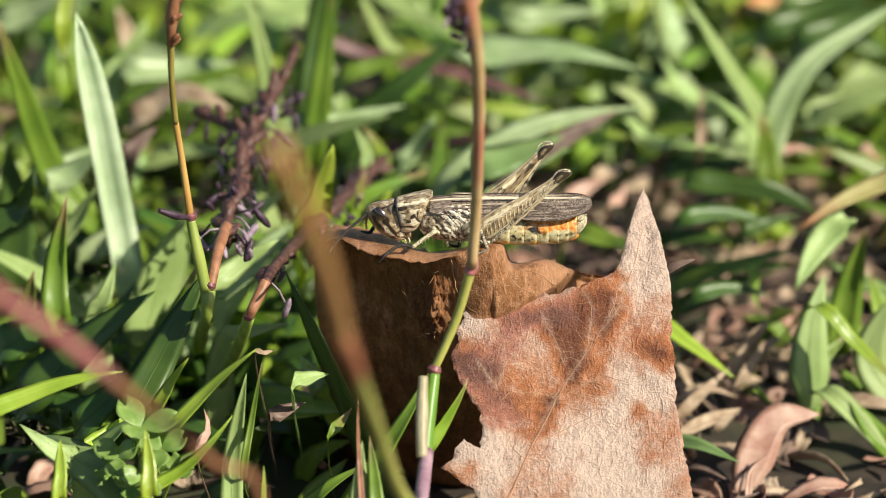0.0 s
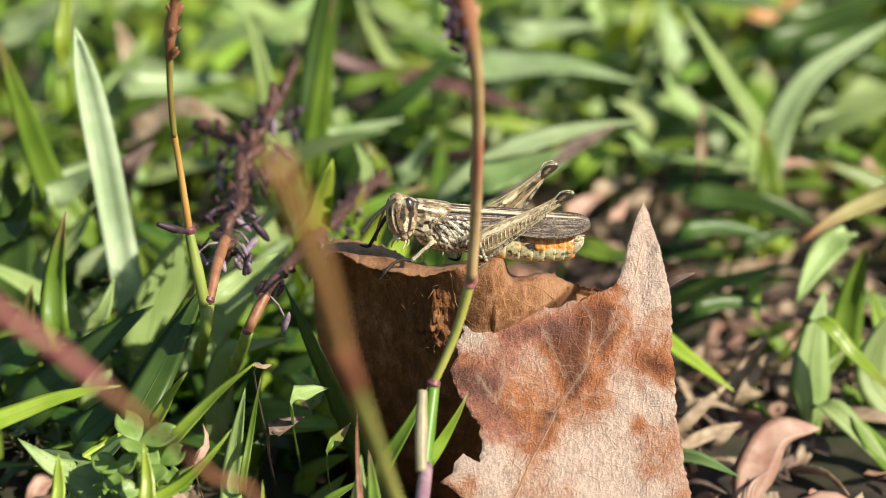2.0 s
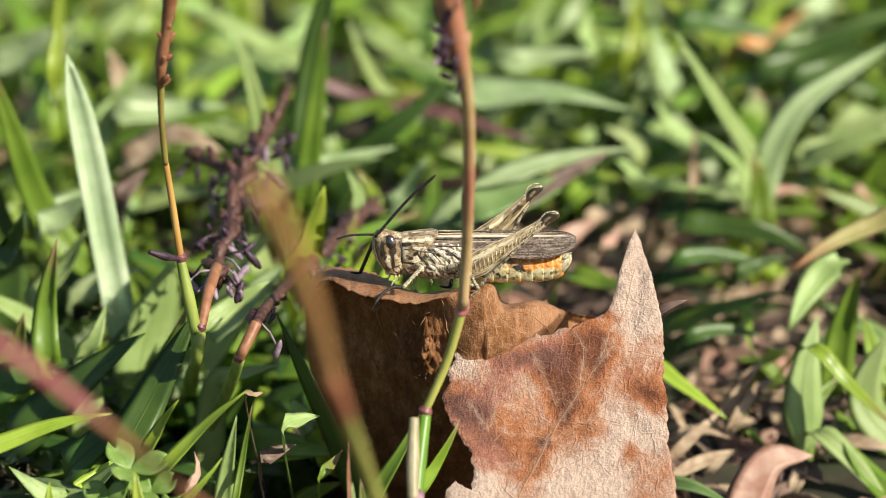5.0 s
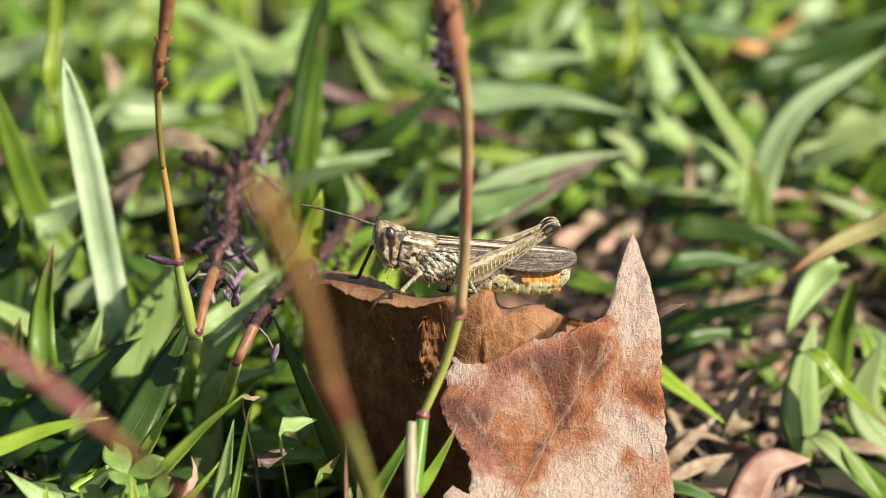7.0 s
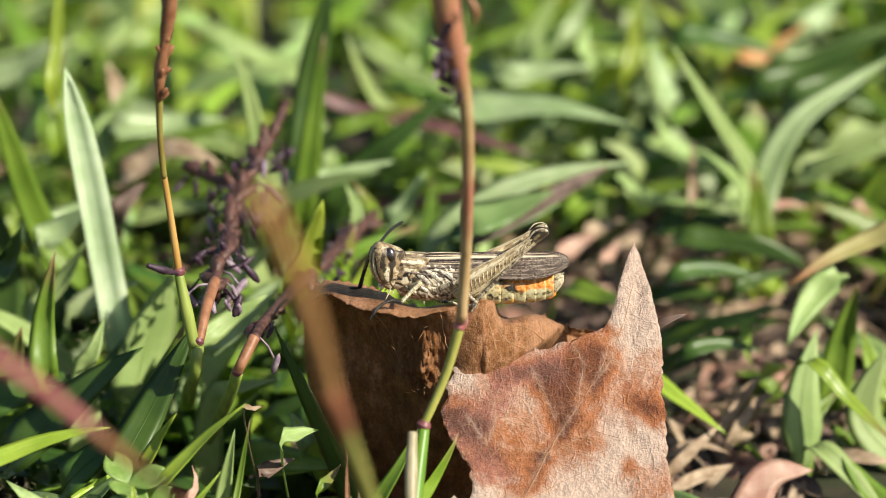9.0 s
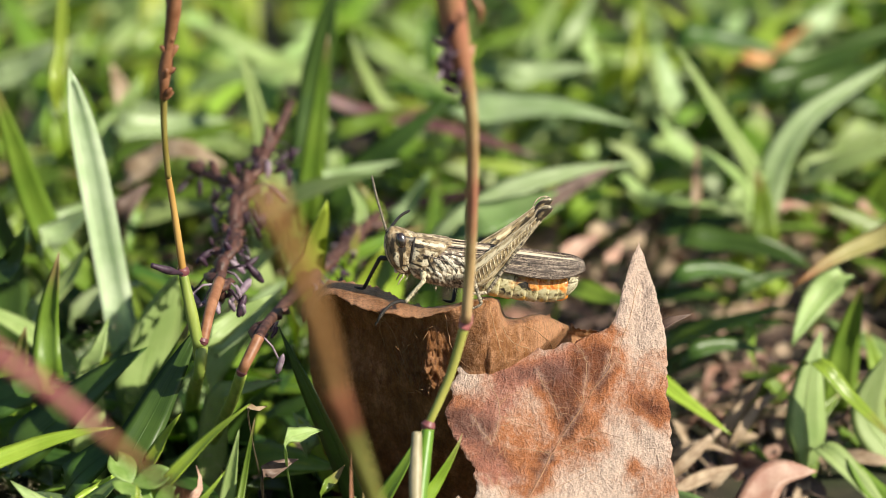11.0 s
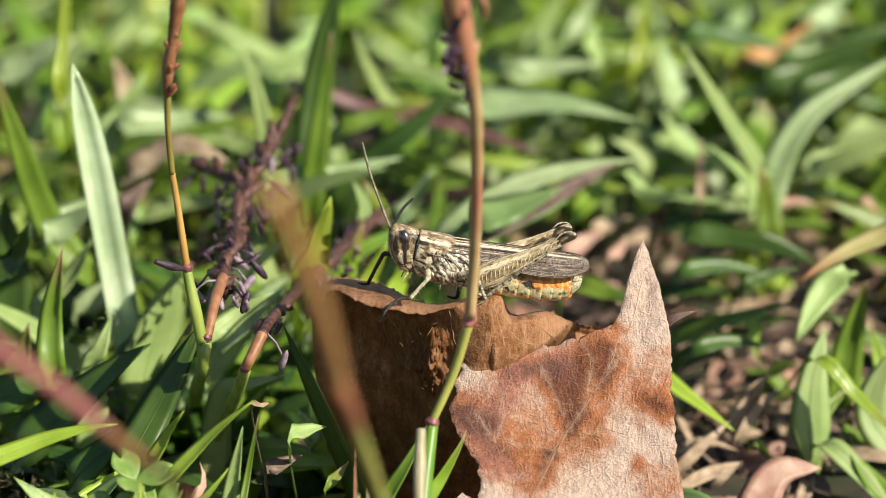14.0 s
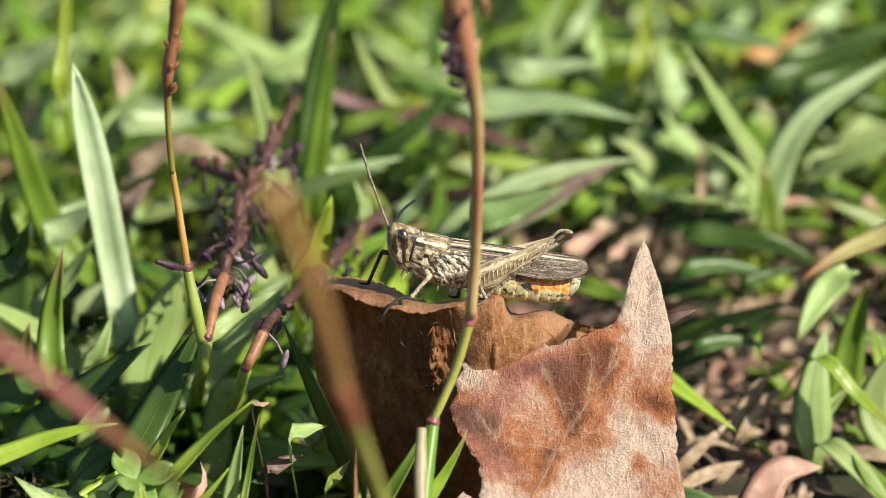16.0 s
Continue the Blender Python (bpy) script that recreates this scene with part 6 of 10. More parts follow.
# ---- clover, litter and turf ----
def clover():
    top = root("clover_plant", (-26.0, -9.0, -0.5))
    rng = random.Random(5)
    for x, y, z, r, tilt in ((-24.6, -13.0, 15.3, 2.0, 0.6), (-22.9, -14.0, 13.8, 1.75, 0.8), (-26.3, -14.4, 13.2, 1.5, 0.9), (-24.3, -15.6, 12.0, 1.4, 1.0), (-21.9, -13.2, 11.4, 1.2, 0.8), (-25.3, -14.4, 10.6, 1.3, 0.9), (-27.2, -13.2, 11.4, 1.1, 0.8)):
        p = Vector((x, y, z)) - top.location / MM
        bm = bmesh.new()
        tube(bm, curve_points([(rng.uniform(-0.6, 0.6), rng.uniform(-0.6, 0.6), 0), p * 0.55 + Vector((0, 0.8, 0.4)), p], 12), [0.22, 0.16, 0.13], 7)
        part("leaf_stalk", bm, GREEN_STEM, top)
        spin = rng.uniform(0, 6.28)
        lean = Euler((tilt * 0.75, rng.uniform(-0.3, 0.3), 0)).to_matrix()
        for third in range(3):
            bm = bmesh.new()
            turn = lean @ Euler((0, 0, spin + third * 2.094)).to_matrix() @ Euler((rng.uniform(0.15, 0.5), 0, 0)).to_matrix()
            long = r * rng.uniform(1.15, 1.45)
            sheets = []
            for low in (0.0, 0.07):
                grid = []
                for k in range(9):
                    q = k / 8
                    half = r * 0.62 * math.sin(math.pi * min(1.0, 0.06 + 0.62 * q + 0.22 * q * q)) ** 0.9
                    row = []
                    for f in (-1, -0.66, -0.33, 0, 0.33, 0.66, 1):
                        notch = 0.16 * long * q ** 4 * (1 - abs(f)) - 0.10 * long * q ** 3 * abs(f) ** 2.5
                        row.append(bm.verts.new(p + turn @ Vector((half * f, 0.08 + long * q - notch, 0.22 * r * abs(f) ** 1.3 * q + 0.05 * r * math.sin(q * 5) - low))))
                    grid.append(row)
                sheets.append(grid)
            for g, grid in enumerate(sheets):
                for ra, rb in zip(grid, grid[1:]):
                    for c in range(6):
                        quad = (ra[c], ra[c + 1], rb[c + 1], rb[c])
                        bm.faces.new(quad[::-1] if g else quad)
            up, lo = sheets
            for k in range(8):
                bm.faces.new((up[k][0], up[k + 1][0], lo[k + 1][0], lo[k][0]))
                bm.faces.new((up[k][6], lo[k][6], lo[k + 1][6], up[k + 1][6]))
            for c in range(6):
                bm.faces.new((up[8][c], up[8][c + 1], lo[8][c + 1], lo[8][c]))
            bmesh.ops.recalc_face_normals(bm, faces=bm.faces)
            part("leaflet", bm, CLOVER, top)
    tagged(top, "small clover plant with round green leaflets", "clover")


clover()


def hairy_leaf(ctrl, width):
    """A small felted leaf with a fringe of hairs."""
    base = Vector(ctrl[0])
    top = root("hairy_leaf", base)
    line = curve_points([Vector(c) - base for c in ctrl], 18)
    bm = bmesh.new()
    ribbon(bm, line, width, (0.2, -0.6, 0.8), 0.15, 0.12, 0.2, 0.5, 3.0)
    part("leaf_blade", bm, G_PALE, top)
    rng = random.Random(9)
    bm = bmesh.new()
    for _ in range(150):
        p = rng.choice(line[3:]) + Vector((rng.uniform(-0.45, 0.45) * width, rng.uniform(-0.3, 0.3) * width, rng.uniform(-0.1, 0.3)))
        d = Vector((rng.uniform(-1, 1), rng.uniform(-1, 0.3), rng.uniform(0, 1))).normalized()
        tube(bm, [p, p + d * rng.uniform(0.4, 0.9)], [0.02, 0.008], 3)
    part("hair_fringe", bm, SHEATH_PALE, top, "fine white hairs")
    return tagged(top, "small pale green leaf fringed with white hairs", "leaf")


hairy_leaf([(-28.4, -10.8, -0.5), (-29.7, -11.1, 10.2), (-31.9, -12.3, 12.8), (-34.7, -11.5, 14.9)], 3.4)
hairy_leaf([(-32.6, 16.9, -0.5), (-32.1, 15.6, 13.2), (-31.1, 15.4, 15.7), (-30.2, 17.4, 18.3)], 3.6)
hairy_leaf([(-21.1, 14.3, -0.5), (-20.1, 12.9, 11.9), (-17.5, 12.4, 13.4), (-14.0, 12.7, 14.2)], 3.0)


def turf(name, count, box, height, width, materials, seed, label, lean=0.8, keep=None):
    """Uncounted blades of the lawn."""
    rng = random.Random(seed)
    bms = [bmesh.new() for _ in materials]
    for _ in range(count):
        x, y = rng.uniform(box[0], box[1]), rng.uniform(box[2], box[3])
        if keep and not keep(x, y):
            continue
        h = rng.uniform(*height)
        a = rng.uniform(0, 6.28)
        reach = h * rng.uniform(0.3, lean) * 1.6
        b_ = Vector((x, y, ground_height(x, y) - 0.4))
        d = Vector((math.cos(a), math.sin(a), 0))
        ctrl = [b_, b_ + d * reach * 0.3 + Vector((0, 0, h * 0.6)), b_ + d * reach + Vector((0, 0, h * rng.uniform(0.75, 1.0)))]
        w = rng.uniform(*width)
        k = min(len(materials) - 1, int(rng.random() ** 1.2 * len(materials)))
        f = Vector((rng.uniform(-0.7, 0.7), rng.uniform(-1, 0.3), 0.8))
        ribbon(bms[k], curve_points(ctrl, 9), w, f, 0.18, 0.08, rng.uniform(-0.6, 0.6))
    for bm, material in zip(bms, materials):
        tagged(part(name, bm, material), label, "grass", kind="stuff")


def litter(count, box, seed):
    """Crumbled dead blades and leaf scraps on the soil."""
    rng = random.Random(seed)
    bms = [bmesh.new(), bmesh.new(), bmesh.new()]
    for _ in range(count):
        x, y = rng.uniform(box[0], box[1]), rng.uniform(box[2], box[3])
        z = ground_height(x, y) + rng.uniform(0.0, 0.9)
        a, ln = rng.uniform(0, 6.28), rng.uniform(2.5, 9)
        d = Vector((math.cos(a), math.sin(a), rng.uniform(-0.05, 0.3))) * ln
        p = Vector((x, y, z))
        bend = Vector((rng.uniform(-1, 1), rng.uniform(-1, 1), rng.uniform(0, 1.2)))
        ribbon(bms[rng.choice((0, 0, 1, 2))], curve_points([p, p + d * 0.5 + bend, p + d], 6), rng.uniform(0.5, 2.2), (rng.uniform(-1, 1), rng.uniform(-1, 1), 1), 0.2, 0.12, rng.uniform(-1, 1), 0.7, 5)
    for bm, material in zip(bms, (DRY_TAN, DRY_PINK, DRY_BROWN)):
        tagged(part("plant_litter", bm, material), "crumbled dry grass and leaf litter on the soil", "litter", kind="stuff")


litter(560, (-75, 85, 24, 130), 3)
litter(60, (-60, 60, -8, 24), 4)
litter(45, (12, 52, -4, 34), 5)
litter(250, (10, 54, 34, 108), 6)
GREENS = (G_MID, G_BRIGHT, G_MID, G_PALE, G_MID, G_DARK_SHADE)


def open_patch(x, y):
    return not (8 < x < 50 and y < 94)


turf("turf_grass", 600, (-150, 150, 46, 110), (7, 16), (2.4, 4.8), GREENS, 21, "dense mixed green lawn grass, blurred by distance", 1.3, open_patch)
turf("turf_grass", 900, (-190, 190, 105, 290), (9, 22), (2.8, 5.5), (G_BRIGHT, G_PALE, G_SUN_LIME, G_BRIGHT, G_MID), 25, "sunlit lawn grass far behind, strongly blurred", 1.3)
# Darker greens carry the shade of the turf between the stalks.
turf("turf_grass", 100, (-50, -9, 14, 46), (5, 12), (2.4, 5.0), (G_MID, G_DARK_SHADE, G_DARK_SHADE, G_BRIGHT), 22, "short green lawn grass between the stalks", 1.3)
turf("turf_grass", 110, (2, 75, 98, 180), (6, 14), (2.6, 5.0), (G_PALE, G_SILVER_GLOSS, G_SILVER_GLOSS, G_BRIGHT), 26, "sunlit pale green lawn grass, blurred by distance", 1.3)


def outside_view(x, y):
    return not (-150 < x < 150 and -35 < y < 290)


turf("turf_grass", 1500, (-420, 420, -420, 620), (9, 20), (3.0, 6.0), (G_MID, G_BRIGHT, G_PALE, G_MID), 28, "lawn grass round the place", 1.3, outside_view)
turf("turf_grass", 14, (30, 60, 34, 46), (4, 9), (1.6, 3.0), GREENS, 23, "short green lawn grass beside the dry leaf", 1.2)
turf("turf_grass", 40, (-50, -12, -8, 14), (2, 6), (1.4, 3.0), (G_MID, G_BRIGHT, G_DARK_SHADE), 24, "low green grass near the soil", 1.2)


def scrap(at, size, turn, label="torn scrap of a tan dead leaf on the soil"):
    """A curled piece of dead leaf."""
    bm = bmesh.new()
    rng = random.Random(int(at[0] * 10 + at[1]))
    n = 12
    rows = []
    for k in range(n + 1):
        rows.append([])
        for j in range(n + 1):
            a, b_ = k / n - 0.5, j / n - 0.5
            wide = 1 - 1.6 * abs(a) ** 1.7 + 0.10 * noise.noise(Vector((a * 9, at[0], b_ * 3)))
            rows[-1].append(Vector((a * size[0] + 0.05 * size[0] * noise.noise(Vector((b_ * 8, at[1], 1))), b_ * size[1] * wide, size[1] * (0.9 * b_ * b_ + 0.14 * noise.noise(Vector((a * 4, b_ * 4, at[0])))) + 0.25 * size[0] * a * a)))
    sheets = [[[bm.verts.new(p + Vector((0, 0, -o))) for p in row] for row in rows] for o in (0.0, 0.14)]
    for g, sh in enumerate(sheets):
        for ra, rb in zip(sh, sh[1:]):
            for j in range(n):
                bm.faces.new((ra[j], ra[j + 1], rb[j + 1], rb[j]))
    up, lo = sheets
    for k in range(n):
        for a, b_, c, d in ((up[k][0], up[k + 1][0], lo[k + 1][0], lo[k][0]), (up[k][n], up[k + 1][n], lo[k + 1][n], lo[k][n]), (up[0][k], up[0][k + 1], lo[0][k + 1], lo[0][k]), (up[n][k], up[n][k + 1], lo[n][k + 1], lo[n][k])):
            bm.faces.new((a, b_, c, d))
    bmesh.ops.recalc_face_normals(bm, faces=bm.faces)
    bm.transform(Euler([radians(q) for q in turn]).to_matrix().to_4x4())
    low = min(v.co.z for v in bm.verts)
    ob = part("leaf_scrap", bm, LEAF_SCRAP if rng.random() < 0.6 else DRY_PINK)
    ob.location = Vector((at[0], at[1], ground_height(at[0], at[1]) - low - 0.25)) * MM
    return tagged(ob, label, "leaf scrap", "leaf scraps")


scrap((18.0, 83.7), (5.4, 3.0), (5, -6, -47))
scrap((21.3, 77.6), (4.6, 2.9), (36, 0, 1))
scrap((28.4, 86.8), (6.5, 3.7), (-1, -20, -52))
scrap((29.9, 77.6), (4.0, 2.9), (-9, 0, 10))
scrap((24.3, 92.2), (4.2, 3.8), (48, -7, 42))
scrap((15.4, 72.7), (4.6, 2.9), (38, -22, -32))
scrap((33.6, 91.1), (3.8, 2.7), (23, 9, -14))
scrap((24.8, 72.7), (4.6, 2.2), (7, 24, -38))
scrap((26.4, 51.1), (3.6, 2.0), (42, -19, -27))
scrap((33.0, 50.3), (4.8, 2.0), (3, -24, 46))
scrap((27.0, 44.6), (3.0, 2.0), (31, -9, 42))
scrap((35.5, 7.3), (4.1, 2.5), (7, -13, -39))
scrap((29.9, 9.7), (2.6, 2.9), (9, -7, 20))
scrap((34.2, 10.9), (2.1, 1.7), (45, 21, 49))
scrap((54.8, 104.7), (5.8, 3.2), (44, -2, -49))
scrap((43.6, 104.7), (6.5, 2.4), (44, 13, -17))
scrap((26.1, 3.7), (3.0, 2.8), (32, -1, 4))
scrap((23.9, 7.3), (3.1, 2.3), (5, -14, -29))
scrap((42.9, 47.8), (3.6, 2.4), (20, -8, -49))
scrap((37.5, 57.1), (3.1, 2.0), (50, 10, 47))
scrap((-23.6, 9.7), (2.1, 3.4), (9, -25, 56))
scrap((-22.8, 18.6), (2.4, 3.5), (8, 11, 30))
scrap((23.9, 26.7), (3.3, 1.8), (46, -6, 48))
scrap((30.3, 26.7), (4.4, 2.4), (38, 7, -36))
scrap((-52.1, 129.9), (4.6, 3.4), (16, 2, 16))
scrap((-14.0, 144.0), (4.8, 3.5), (8, 2, -3))
scrap((-38.2, 21.2), (3.3, 1.8), (0, -11, -21))
scatter = random.Random(31)
for _ in range(26):
    scrap((scatter.uniform(9, 50), scatter.uniform(40, 112)), (scatter.uniform(2.5, 6.5), scatter.uniform(1.8, 3.6)), (scatter.uniform(-15, 45), scatter.uniform(-25, 25), scatter.uniform(-90, 90)))


# ---- the grasshopper ----
def shell_mat(name, light, dark, scale, stretch=(1, 1, 1), balance=0.5, rough=0.42, sharp=0.1, tint=None):
    """Mottled insect cuticle: pale ground with dark flecks at two sizes."""
    m, nt, b = node_mat(name)
    vec = coords(nt, "Object", stretch)
    n1 = noise_tex(nt, vec, scale, 5, 0.6, 0.5)
    n2 = noise_tex(nt, vec, scale * 4.5, 3, 0.6)
    f = math_node(nt, "ADD", math_node(nt, "MULTIPLY", n1, 0.7), math_node(nt, "MULTIPLY", n2, 0.3))
    col = ramp(nt, f, [(balance - sharp, dark), (balance + sharp * 0.3, tuple(0.45 * a + 0.55 * c for a, c in zip(dark, light))), (balance + sharp, light)])
    if tint:
        n3 = noise_tex(nt, vec, scale * 0.35, 2, 0.5)
        col = mix(nt, ramp(nt, n3, [(0.45, (0, 0, 0)), (0.62, (0.7, 0.7, 0.7))]), col, mix(nt, 1.0, col, tint, "MULTIPLY"))
    speck = noise_tex(nt, vec, scale * 3.1 + 2500, 3, 0.6, 0.6)
    col = mix(nt, ramp(nt, speck, [(0.55, (0, 0, 0)), (0.60, (0.92, 0.92, 0.92))]), col, tuple(0.6 * c for c in dark))
    nt.links.new(col, b.inputs["Base Color"])
    b.inputs["Roughness"].default_value = rough
    b.inputs["Specular IOR Level"].default_value = 0.5
    bump(nt, b, math_node(nt, "SUBTRACT", n2, math_node(nt, "MULTIPLY", speck, 0.6)), 0.6, 0.00014)
    return m


def marked_mat(name, tan, brown, cream, black, scale=2300, stretch=(1, 1, 1), rough=0.36):
    """Cuticle with its own markings: 'pale' and 'dark' areas of the mesh, ragged at the rims, over a mottled ground."""
    m, nt, b = node_mat(name)
    vec = coords(nt, "Object", stretch)
    n1 = noise_tex(nt, vec, scale, 5, 0.62, 0.6)
    n2 = noise_tex(nt, vec, scale * 3.2, 4, 0.6)
    col = ramp(nt, n1, [(0.38, brown), (0.52, tan), (0.66, tuple(0.6 * p + 0.4 * q for p, q in zip(tan, cream)))])
    jitter = math_node(nt, "ADD", math_node(nt, "MULTIPLY", math_node(nt, "SUBTRACT", n1, 0.5), 1.5), math_node(nt, "MULTIPLY", math_node(nt, "SUBTRACT", n2, 0.5), 0.7))
    for key, tone, lo, hi in (("pale", cream, 0.42, 0.72), ("dark", black, 0.42, 0.60)):
        at = nt.nodes.new("ShaderNodeAttribute")
        at.attribute_name = key
        share = ramp(nt, math_node(nt, "ADD", at.outputs["Fac"], math_node(nt, "MULTIPLY", jitter, math_node(nt, "ADD", math_node(nt, "MINIMUM", at.outputs["Fac"], 0.6), 0.3))), [(lo, (0, 0, 0)), (hi, (0.95, 0.95, 0.95))])
        col = mix(nt, share, col, tone)
    pit = ramp(nt, n2, [(0.36, (0.7, 0.7, 0.7)), (0.42, (0, 0, 0))])
    col = mix(nt, pit, col, black)
    nt.links.new(col, b.inputs["Base Color"])
    b.inputs["Roughness"].default_value = rough
    b.inputs["Specular IOR Level"].default_value = 0.55
    bump(nt, b, math_node(nt, "ADD", math_node(nt, "MULTIPLY", n1, 0.5), n2), 0.55, 0.00012)
    return m


def mark(bm, rule):
    """Lays 'pale' and 'dark' markings on a body part; rule gives both for a place."""
    pale, dark = bm.verts.layers.float.new("pale"), bm.verts.layers.float.new("dark")
    for v in bm.verts:
        v[pale], v[dark] = rule(v.co)


def streak(x, z, a, b_, r):
    """How far a place lies inside a stroke from a to b_ of half width r, from 1 to 0."""
    d = seg_dist(Vector((x, z)), Vector(a), Vector(b_))
    return max(0.0, min(1.0, 1.5 - d / r))


def spot(x, z, cx, cz, rx, rz):
    return max(0.0, min(1.0, 1.6 - math.hypot((x - cx) / rx, (z - cz) / rz)))


def eye_mat():
    """Glossy eye, streaked from top to bottom."""
    m, nt, b = node_mat("compound_eye")
    n = noise_tex(nt, coords(nt, "Object", (2.4, 1, 0.12)), 2300, 3, 0.5)
    nt.links.new(ramp(nt, n, [(0.40, (0.012, 0.007, 0.005)), (0.66, (0.07, 0.036, 0.022))]), b.inputs["Base Color"])
    b.inputs["Roughness"].default_value = 0.3
    b.inputs["Specular IOR Level"].default_value = 0.25
    b.inputs["Coat Weight"].default_value = 1.0
    b.inputs["Coat IOR"].default_value = 2.2
    b.inputs["Coat Roughness"].default_value = 0.25
    return m


def wing_mat():
    """Forewing: cream upper band, a dark line, then grey-brown with dark flecks between the veins."""
    m, nt, b = node_mat("forewing")
    sep = nt.nodes.new("ShaderNodeSeparateXYZ")
    nt.links.new(coords(nt, "UV"), sep.inputs[0])
    fleck = noise_tex(nt, coords(nt, "UV", (62, 13, 1)), 1.0, 6, 0.7, 1.2)
    veins = noise_tex(nt, coords(nt, "UV", (4, 30, 1)), 1.0, 3, 0.5)
    patch = noise_tex(nt, coords(nt, "UV", (9, 4, 1)), 1.0, 2, 0.5)
    body = ramp(nt, math_node(nt, "ADD", math_node(nt, "MULTIPLY", fleck, 0.6), math_node(nt, "MULTIPLY", veins, 0.4)),
                [(0.43, (0.020, 0.014, 0.011)), (0.50, (0.18, 0.13, 0.10)), (0.60, (0.47, 0.38, 0.30))])
    body = mix(nt, ramp(nt, patch, [(0.52, (0, 0, 0)), (0.62, (0.8, 0.8, 0.8))]), body, (0.055, 0.038, 0.03))
    band = ramp(nt, math_node(nt, "ADD", sep.outputs[1], math_node(nt, "MULTIPLY", math_node(nt, "SUBTRACT", veins, 0.5), 0.08)),
                [(0.09, (0, 0, 0)), (0.11, (1, 1, 1)), (0.155, (1, 1, 1)), (0.18, (0, 0, 0))])
    far = ramp(nt, sep.outputs[0], [(0.66, (1, 1, 1)), (0.8, (0, 0, 0))])
    col = mix(nt, mix(nt, 1.0, band, far, "MULTIPLY"), body, (0.82, 0.70, 0.52))
    nt.links.new(col, b.inputs["Base Color"])
    b.inputs["Roughness"].default_value = 0.42
    bump(nt, b, veins, 0.7, 0.0001)
    thin(nt, b, col, 0.12)
    return m


def abdomen_mat():
    """Cream rings with black side spots, orange over the rear half."""
    m, nt, b = node_mat("abdomen_ring")
    vec = coords(nt, "Object")
    sep = nt.nodes.new("ShaderNodeSeparateXYZ")
    nt.links.new(vec, sep.inputs[0])
    n1 = noise_tex(nt, vec, 2600, 4, 0.6, 0.4)
    n2 = noise_tex(nt, vec, 900, 4, 0.6)
    wob = math_node(nt, "MULTIPLY", math_node(nt, "SUBTRACT", n2, 0.5), 0.0036)
    x = math_node(nt, "ADD", sep.outputs[0], wob)
    z = math_node(nt, "ADD", sep.outputs[2], wob)
    cream = ramp(nt, n1, [(0.38, (0.13, 0.10, 0.05)), (0.45, (0.42, 0.36, 0.18)), (0.60, (0.64, 0.58, 0.35))])
    orange = ramp(nt, n1, [(0.38, (0.62, 0.15, 0.018)), (0.54, (0.84, 0.33, 0.05)), (0.70, (0.85, 0.55, 0.28))])
    rear = ramp(nt, math_node(nt, "MULTIPLY", x, 60.0), [(0.32, (0, 0, 0)), (0.41, (0.92, 0.92, 0.92))])
    high = ramp(nt, math_node(nt, "MULTIPLY", math_node(nt, "ADD", z, 0.003), 200.0), [(0.37, (0, 0, 0)), (0.43, (1, 1, 1))])
    flank = ramp(nt, math_node(nt, "MULTIPLY", math_node(nt, "ADD", z, 0.003), 200.0), [(0.22, (0, 0, 0)), (0.30, (1, 1, 1)), (0.44, (1, 1, 1)), (0.50, (0.2, 0.2, 0.2))])
    under = ramp(nt, math_node(nt, "MULTIPLY", math_node(nt, "ADD", z, 0.003), 200.0), [(0.11, (0.8, 0.8, 0.8)), (0.15, (0, 0, 0))])
    tail = ramp(nt, math_node(nt, "MULTIPLY", x, 60.0), [(0.60, (1, 1, 1)), (0.64, (0, 0, 0))])
    col = mix(nt, mix(nt, 1.0, mix(nt, 1.0, rear, high, "MULTIPLY"), tail, "MULTIPLY"), cream, orange)
    front = ramp(nt, math_node(nt, "MULTIPLY", x, 60.0), [(0.40, (1, 1, 1)), (0.56, (0.25, 0.25, 0.25))])
    spot = ramp(nt, noise_tex(nt, coords(nt, "Object", (1, 0.3, 1)), 900, 2, 0.4), [(0.545, (0, 0, 0)), (0.59, (1, 1, 1))])
    col = mix(nt, mix(nt, 1.0, mix(nt, 1.0, spot, front, "MULTIPLY"), flank, "MULTIPLY"), col, (0.03, 0.025, 0.02))
    col = mix(nt, under, col, (0.62, 0.34, 0.04))
    nt.links.new(col, b.inputs["Base Color"])
    b.inputs["Roughness"].default_value = 0.33
    bump(nt, b, n1, 0.4, 0.0001)
    return m


CREAM, BLACK = (0.66, 0.58, 0.42), (0.030, 0.024, 0.020)
SHELL = shell_mat("mottled_saddle", (0.78, 0.67, 0.48), (0.06, 0.042, 0.028), 2600, (0.55, 0.7, 1), 0.465, 0.4, 0.07, (0.8, 0.66, 0.48))
SHELL_PALE = shell_mat("pale_plate", (0.86, 0.78, 0.63), (0.10, 0.075, 0.05), 2800, (1, 1, 1), 0.42, 0.4, 0.07)
LEG_PALE = shell_mat("pale_leg", (0.70, 0.63, 0.42), (0.16, 0.12, 0.07), 2600, (1, 1, 1), 0.42, 0.4, 0.08)
# Near black: real seams and rims, and painted shade on the far legs.
LEG_DARK = shell_mat("dark_leg", (0.05, 0.04, 0.03), (0.008, 0.007, 0.006), 2500, (1, 1, 1), 0.5, 0.45, 0.12)
LEG_BAND = shell_mat("banded_leg", (0.62, 0.53, 0.38), (0.05, 0.036, 0.025), 1500, (1.2, 0.5, 0.5), 0.49, 0.4, 0.08)
